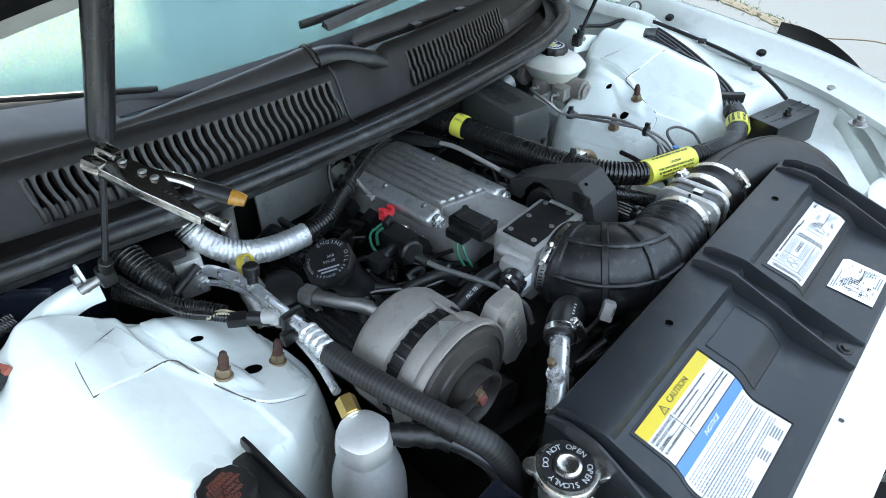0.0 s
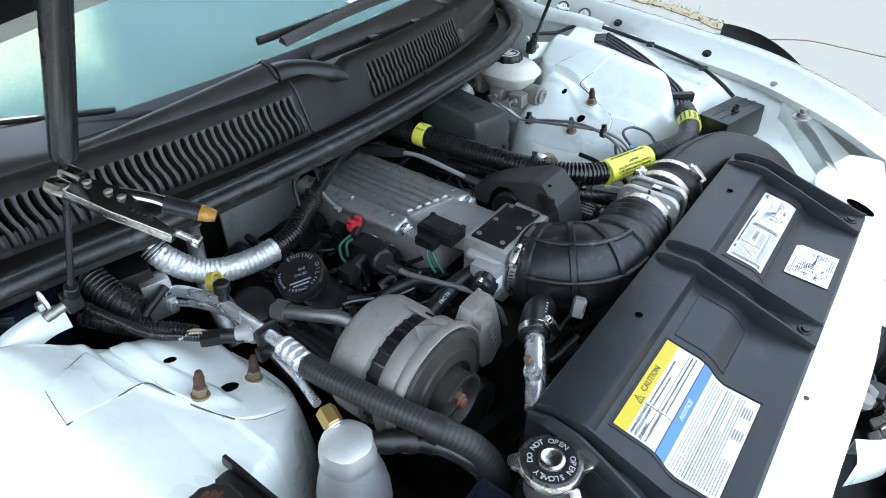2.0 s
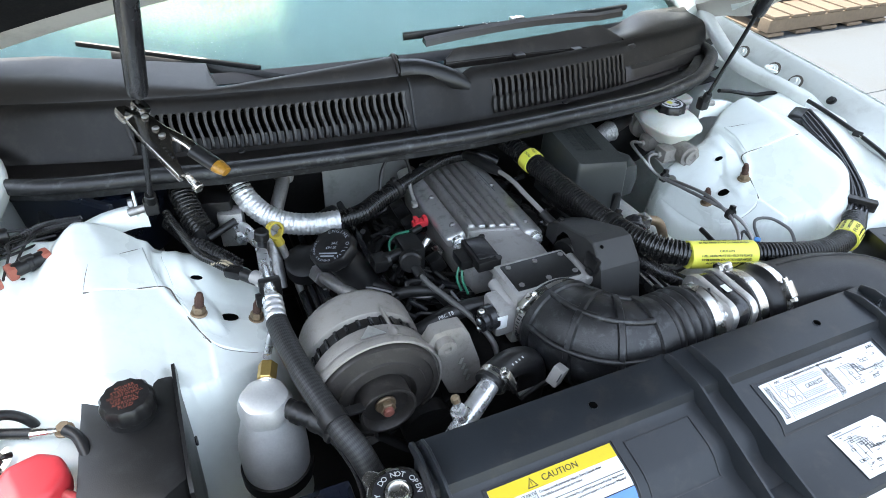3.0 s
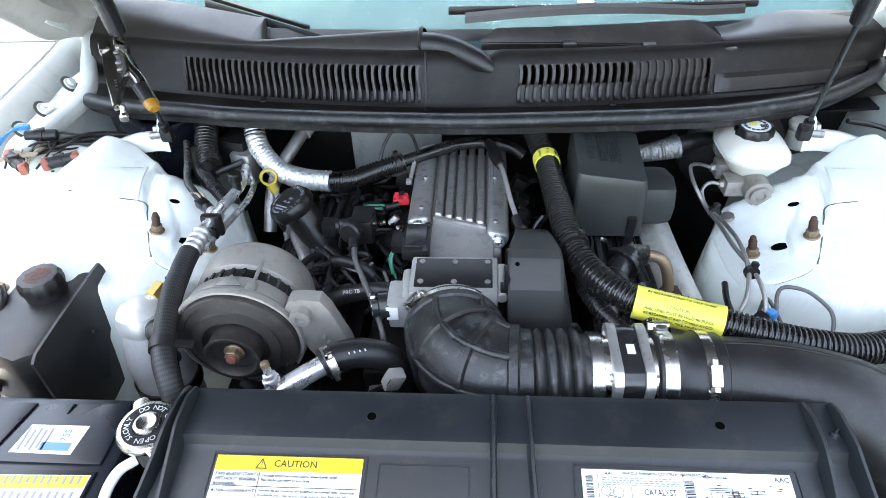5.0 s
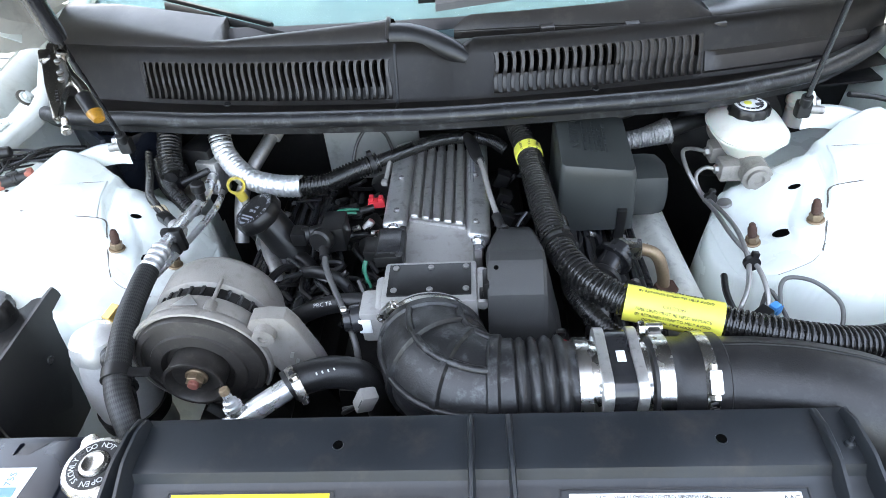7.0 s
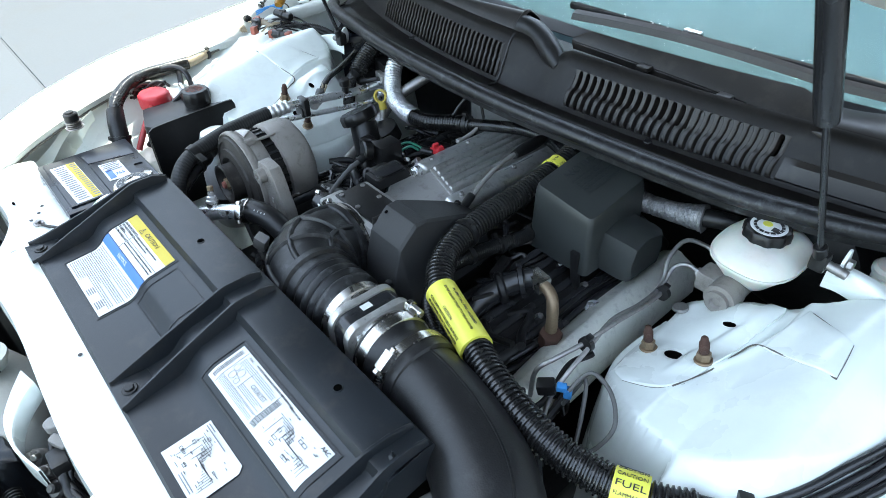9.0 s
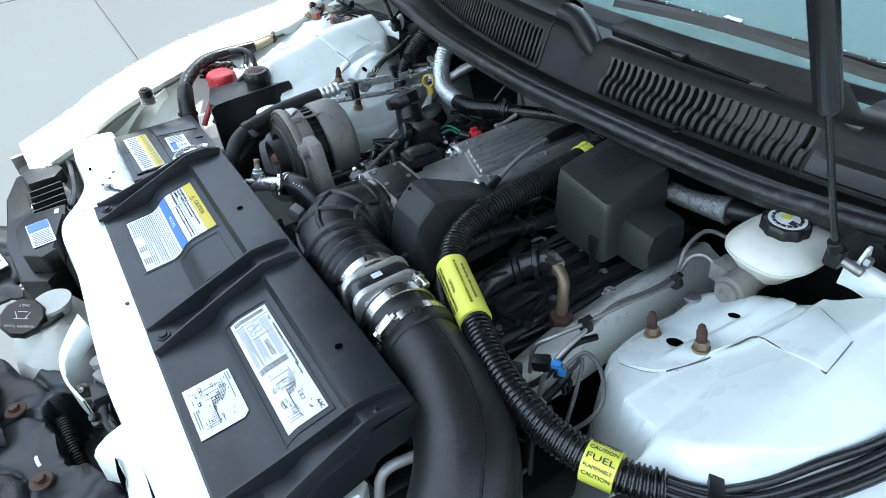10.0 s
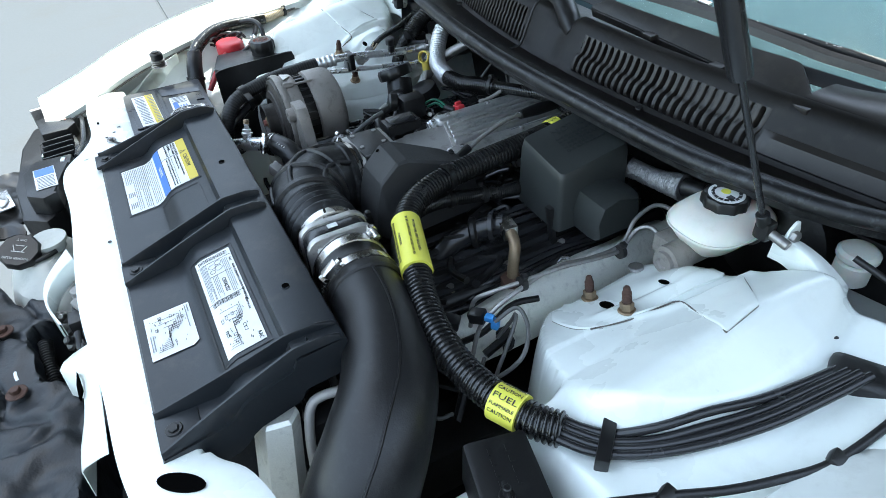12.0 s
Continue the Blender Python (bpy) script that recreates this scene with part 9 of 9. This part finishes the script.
conn = thing("fan_connector", (-0.088, -0.268, 0.76), "grey wiring connector clipped beside the intake elbow", "connector")
part("body", box((-0.089, -0.267, 0.782), (0.020, 0.016, 0.026), 0.003, (10, 25, 30)), grey_clip, conn)
part("window", box((-0.091, -0.273, 0.786), (0.008, 0.006, 0.014), 0.001, (10, 25, 30)), ink, conn)
for k in range(2):
    part("wire", tube([(-0.093 + 0.006 * k, -0.262, 0.772), (-0.105 + 0.006 * k, -0.255, 0.755), (-0.125, -0.25 + 0.006 * k, 0.735)], 0.0028), (rubber, wire_grey)[k], conn)
lowc = thing("lower_wiring", (-0.10, -0.28, 0.70), "dark lower wiring and fan shroud behind the radiator", "wiring")
rng = random.Random(9)
for k in range(10):
    p = [Vector((rng.uniform(-0.20, 0.05), rng.uniform(-0.29, -0.25), rng.uniform(0.66, 0.73)))]
    for s in range(3):
        p.append(p[-1] + Vector((rng.uniform(-0.04, 0.04), rng.uniform(-0.015, 0.015), rng.uniform(-0.02, 0.02))))
    part("wire", tube(p, rng.uniform(0.003, 0.006), 0.006, 8), rng.choice((rubber, gloss_black, rubber)), lowc)
part("shroud", box((0.0, -0.302, 0.66), (0.56, 0.012, 0.16), 0.004), dark, lowc)

# ---- driver side, below the tower ----
low = thing("heat_shield", (0.30, 0.03, 0.66), "dull metal heat shield along the driver-side frame", "heat shield")
rows = []
for i in range(24):
    f = i / 23
    x, y = 0.303 + 0.026 * f * f, 0.25 - 0.43 * f
    k = 1.0 - 0.40 * max(0.0, (f - 0.65) / 0.35) ** 2
    rows.append([(x - 0.038 * k, y, 0.650), (x - 0.035 * k, y, 0.682), (x - 0.022 * k, y, 0.702 + 0.002 * math.sin(f * 20)), (x - 0.006, y, 0.7105), (x - 0.002, y, 0.715), (x + 0.008, y, 0.715), (x + 0.014, y, 0.711), (x + 0.028 * k, y + 0.004, 0.701), (x + 0.038 * k, y + 0.006, 0.682), (x + 0.041 * k, y + 0.006, 0.650)])
part("shield", sheet(rows, 0.002), shield_metal, low, "", 60)
part("tab", join(disc((0.287, 0.061, 0.70), 0.012, 0.003, (-0.2, -0.3, 1)), disc((0.287, 0.061, 0.703), 0.005, 0.002, (-0.2, -0.3, 1))), alu, low)
evac = thing("breather_valve", (0.26, -0.03, 0.72), "steel elbow fitting on a black breather hose", "fitting")
part("elbow", tube([(0.232, -0.013, 0.766), (0.262, -0.018, 0.768), (0.278, -0.024, 0.760), (0.287, -0.032, 0.735), (0.290, -0.036, 0.705)], 0.0085, 0.004, 16), zinc, evac)
part("tee", box((0.242, -0.014, 0.767), (0.032, 0.023, 0.023), 0.004, (0, 0, -8)), chrome, evac, "bright steel elbow block")
part("tee_nut", hexnut((0.222, -0.012, 0.766), 0.011, 0.010, (1, -0.15, 0)), steel, evac)
part("hose", tube([(0.234, -0.010, 0.766), (0.217, -0.026, 0.758), (0.202, -0.050, 0.748), (0.192, -0.085, 0.732), (0.192, -0.125, 0.70)], 0.018, 0.004, 18), gloss_black, evac)
part("disc", disc((0.217, -0.026, 0.758), 0.027, 0.008, (0.65, 0.72, 0.2)), gloss_black, evac)
part("collar", disc((0.200, -0.053, 0.747), 0.024, 0.012, (0.5, 0.82, 0.2), 0.003), rubber, evac)
part("rusty_nut", hexnut((0.2895, -0.0355, 0.685), 0.0165, 0.034, (0.1, -0.1, 1)), rust, evac)
abs_c = thing("sensor_plugs", (0.40, -0.15, 0.75), "grey sensor plugs with a bright blue lock and looped wires", "connector")
part("plug", box((0.374, -0.143, 0.764), (0.022, 0.017, 0.016), 0.003, (0, -15, 35)), black_plastic, abs_c)
part("blue_lock", join(box((0.390, -0.135, 0.770), (0.012, 0.010, 0.008), 0.002, (0, 0, 35)), box((0.396, -0.130, 0.762), (0.010, 0.010, 0.014), 0.002, (0, 0, 35))), blue_clip, abs_c)
part("blue_lock", box((0.375, -0.205, 0.735), (0.012, 0.010, 0.010), 0.002, (0, 0, 20)), blue_clip, abs_c)
part("plug", box((0.360, -0.20, 0.740), (0.022, 0.018, 0.018), 0.003, (0, 0, 20)), grey_clip, abs_c)
part("plug", box((0.352, -0.17, 0.748), (0.022, 0.018, 0.016), 0.003, (0, 10, 50)), black_plastic, abs_c)
for pts in ([(0.398, -0.132, 0.768), (0.402, -0.112, 0.782), (0.412, -0.105, 0.789), (0.436, -0.110, 0.788), (0.455, -0.122, 0.780), (0.466, -0.138, 0.770), (0.462, -0.158, 0.752), (0.448, -0.170, 0.735), (0.425, -0.168, 0.722), (0.400, -0.150, 0.712)], [(0.384, -0.120, 0.720), (0.392, -0.104, 0.750), (0.396, -0.100, 0.764), (0.404, -0.106, 0.758), (0.418, -0.128, 0.735), (0.430, -0.150, 0.710), (0.436, -0.16, 0.68)], [(0.38, -0.22, 0.72), (0.415, -0.255, 0.715), (0.445, -0.245, 0.705), (0.44, -0.22, 0.69)]):
    part("wire", tube(pts, 0.0027, 0.004, 10), wire_grey, abs_c)
rng = random.Random(21)
for k in range(16):
    p = [Vector((rng.uniform(0.18, 0.40), rng.uniform(-0.24, -0.05), rng.uniform(0.66, 0.72)))]
    for s in range(3):
        p.append(p[-1] + Vector((rng.uniform(-0.04, 0.04), rng.uniform(-0.05, 0.05), rng.uniform(-0.02, 0.02))))
    part("wire", tube(p, rng.uniform(0.003, 0.007), 0.008, 8), rng.choice((rubber, dark, dark, rubber)), abs_c)
# throttle cable lead over the plenum
cab = thing("cable_lead", (0.05, 0.1, 0.80), "grey cable with a black plug crossing the plenum", "cable")
part("lead", tube([(0.03, 0.20, 0.815), (0.045, 0.12, 0.825), (0.055, 0.06, 0.815), (0.068, 0.01, 0.80)], 0.004, 0.006, 10), grey_clip, cab)
part("plug", tube([(0.020, 0.245, 0.808), (0.028, 0.21, 0.815), (0.036, 0.165, 0.820), (0.042, 0.14, 0.823)], 0.0095, 0.004, 12, lambda s, l: 0.007 + 0.0035 * math.sin(s / l * 3.1)), rubber, cab)
part("boot", tube([(0.062, 0.025, 0.805), (0.070, 0.0, 0.798)], 0.007, 0.004, 10), rubber, cab)

# black shell standing beyond the fender
shell = thing("fender_mirror_shell", (0.83, -0.24, 0.80), "black curved plastic shell beyond the driver-side fender", "black shell")
rows = []
for i in range(20):
    f = i / 19
    x, y = 0.862 - 0.075 * f, -0.13 - 0.215 * f
    top = 0.884 + 0.012 * math.sin(f * 2.6) - 0.055 * f * f
    rows.append([(x + 0.02, y - 0.01, 0.80 - 0.02 * f), (x + 0.012, y - 0.005, 0.835 - 0.03 * f), (x + 0.004, y, top - 0.012), (x - 0.002, y, top), (x - 0.012, y, top - 0.03 * (1 - f) - 0.005)])
part("shell", sheet(rows, 0.004, (1, 0.4, 0)), black_plastic, shell)
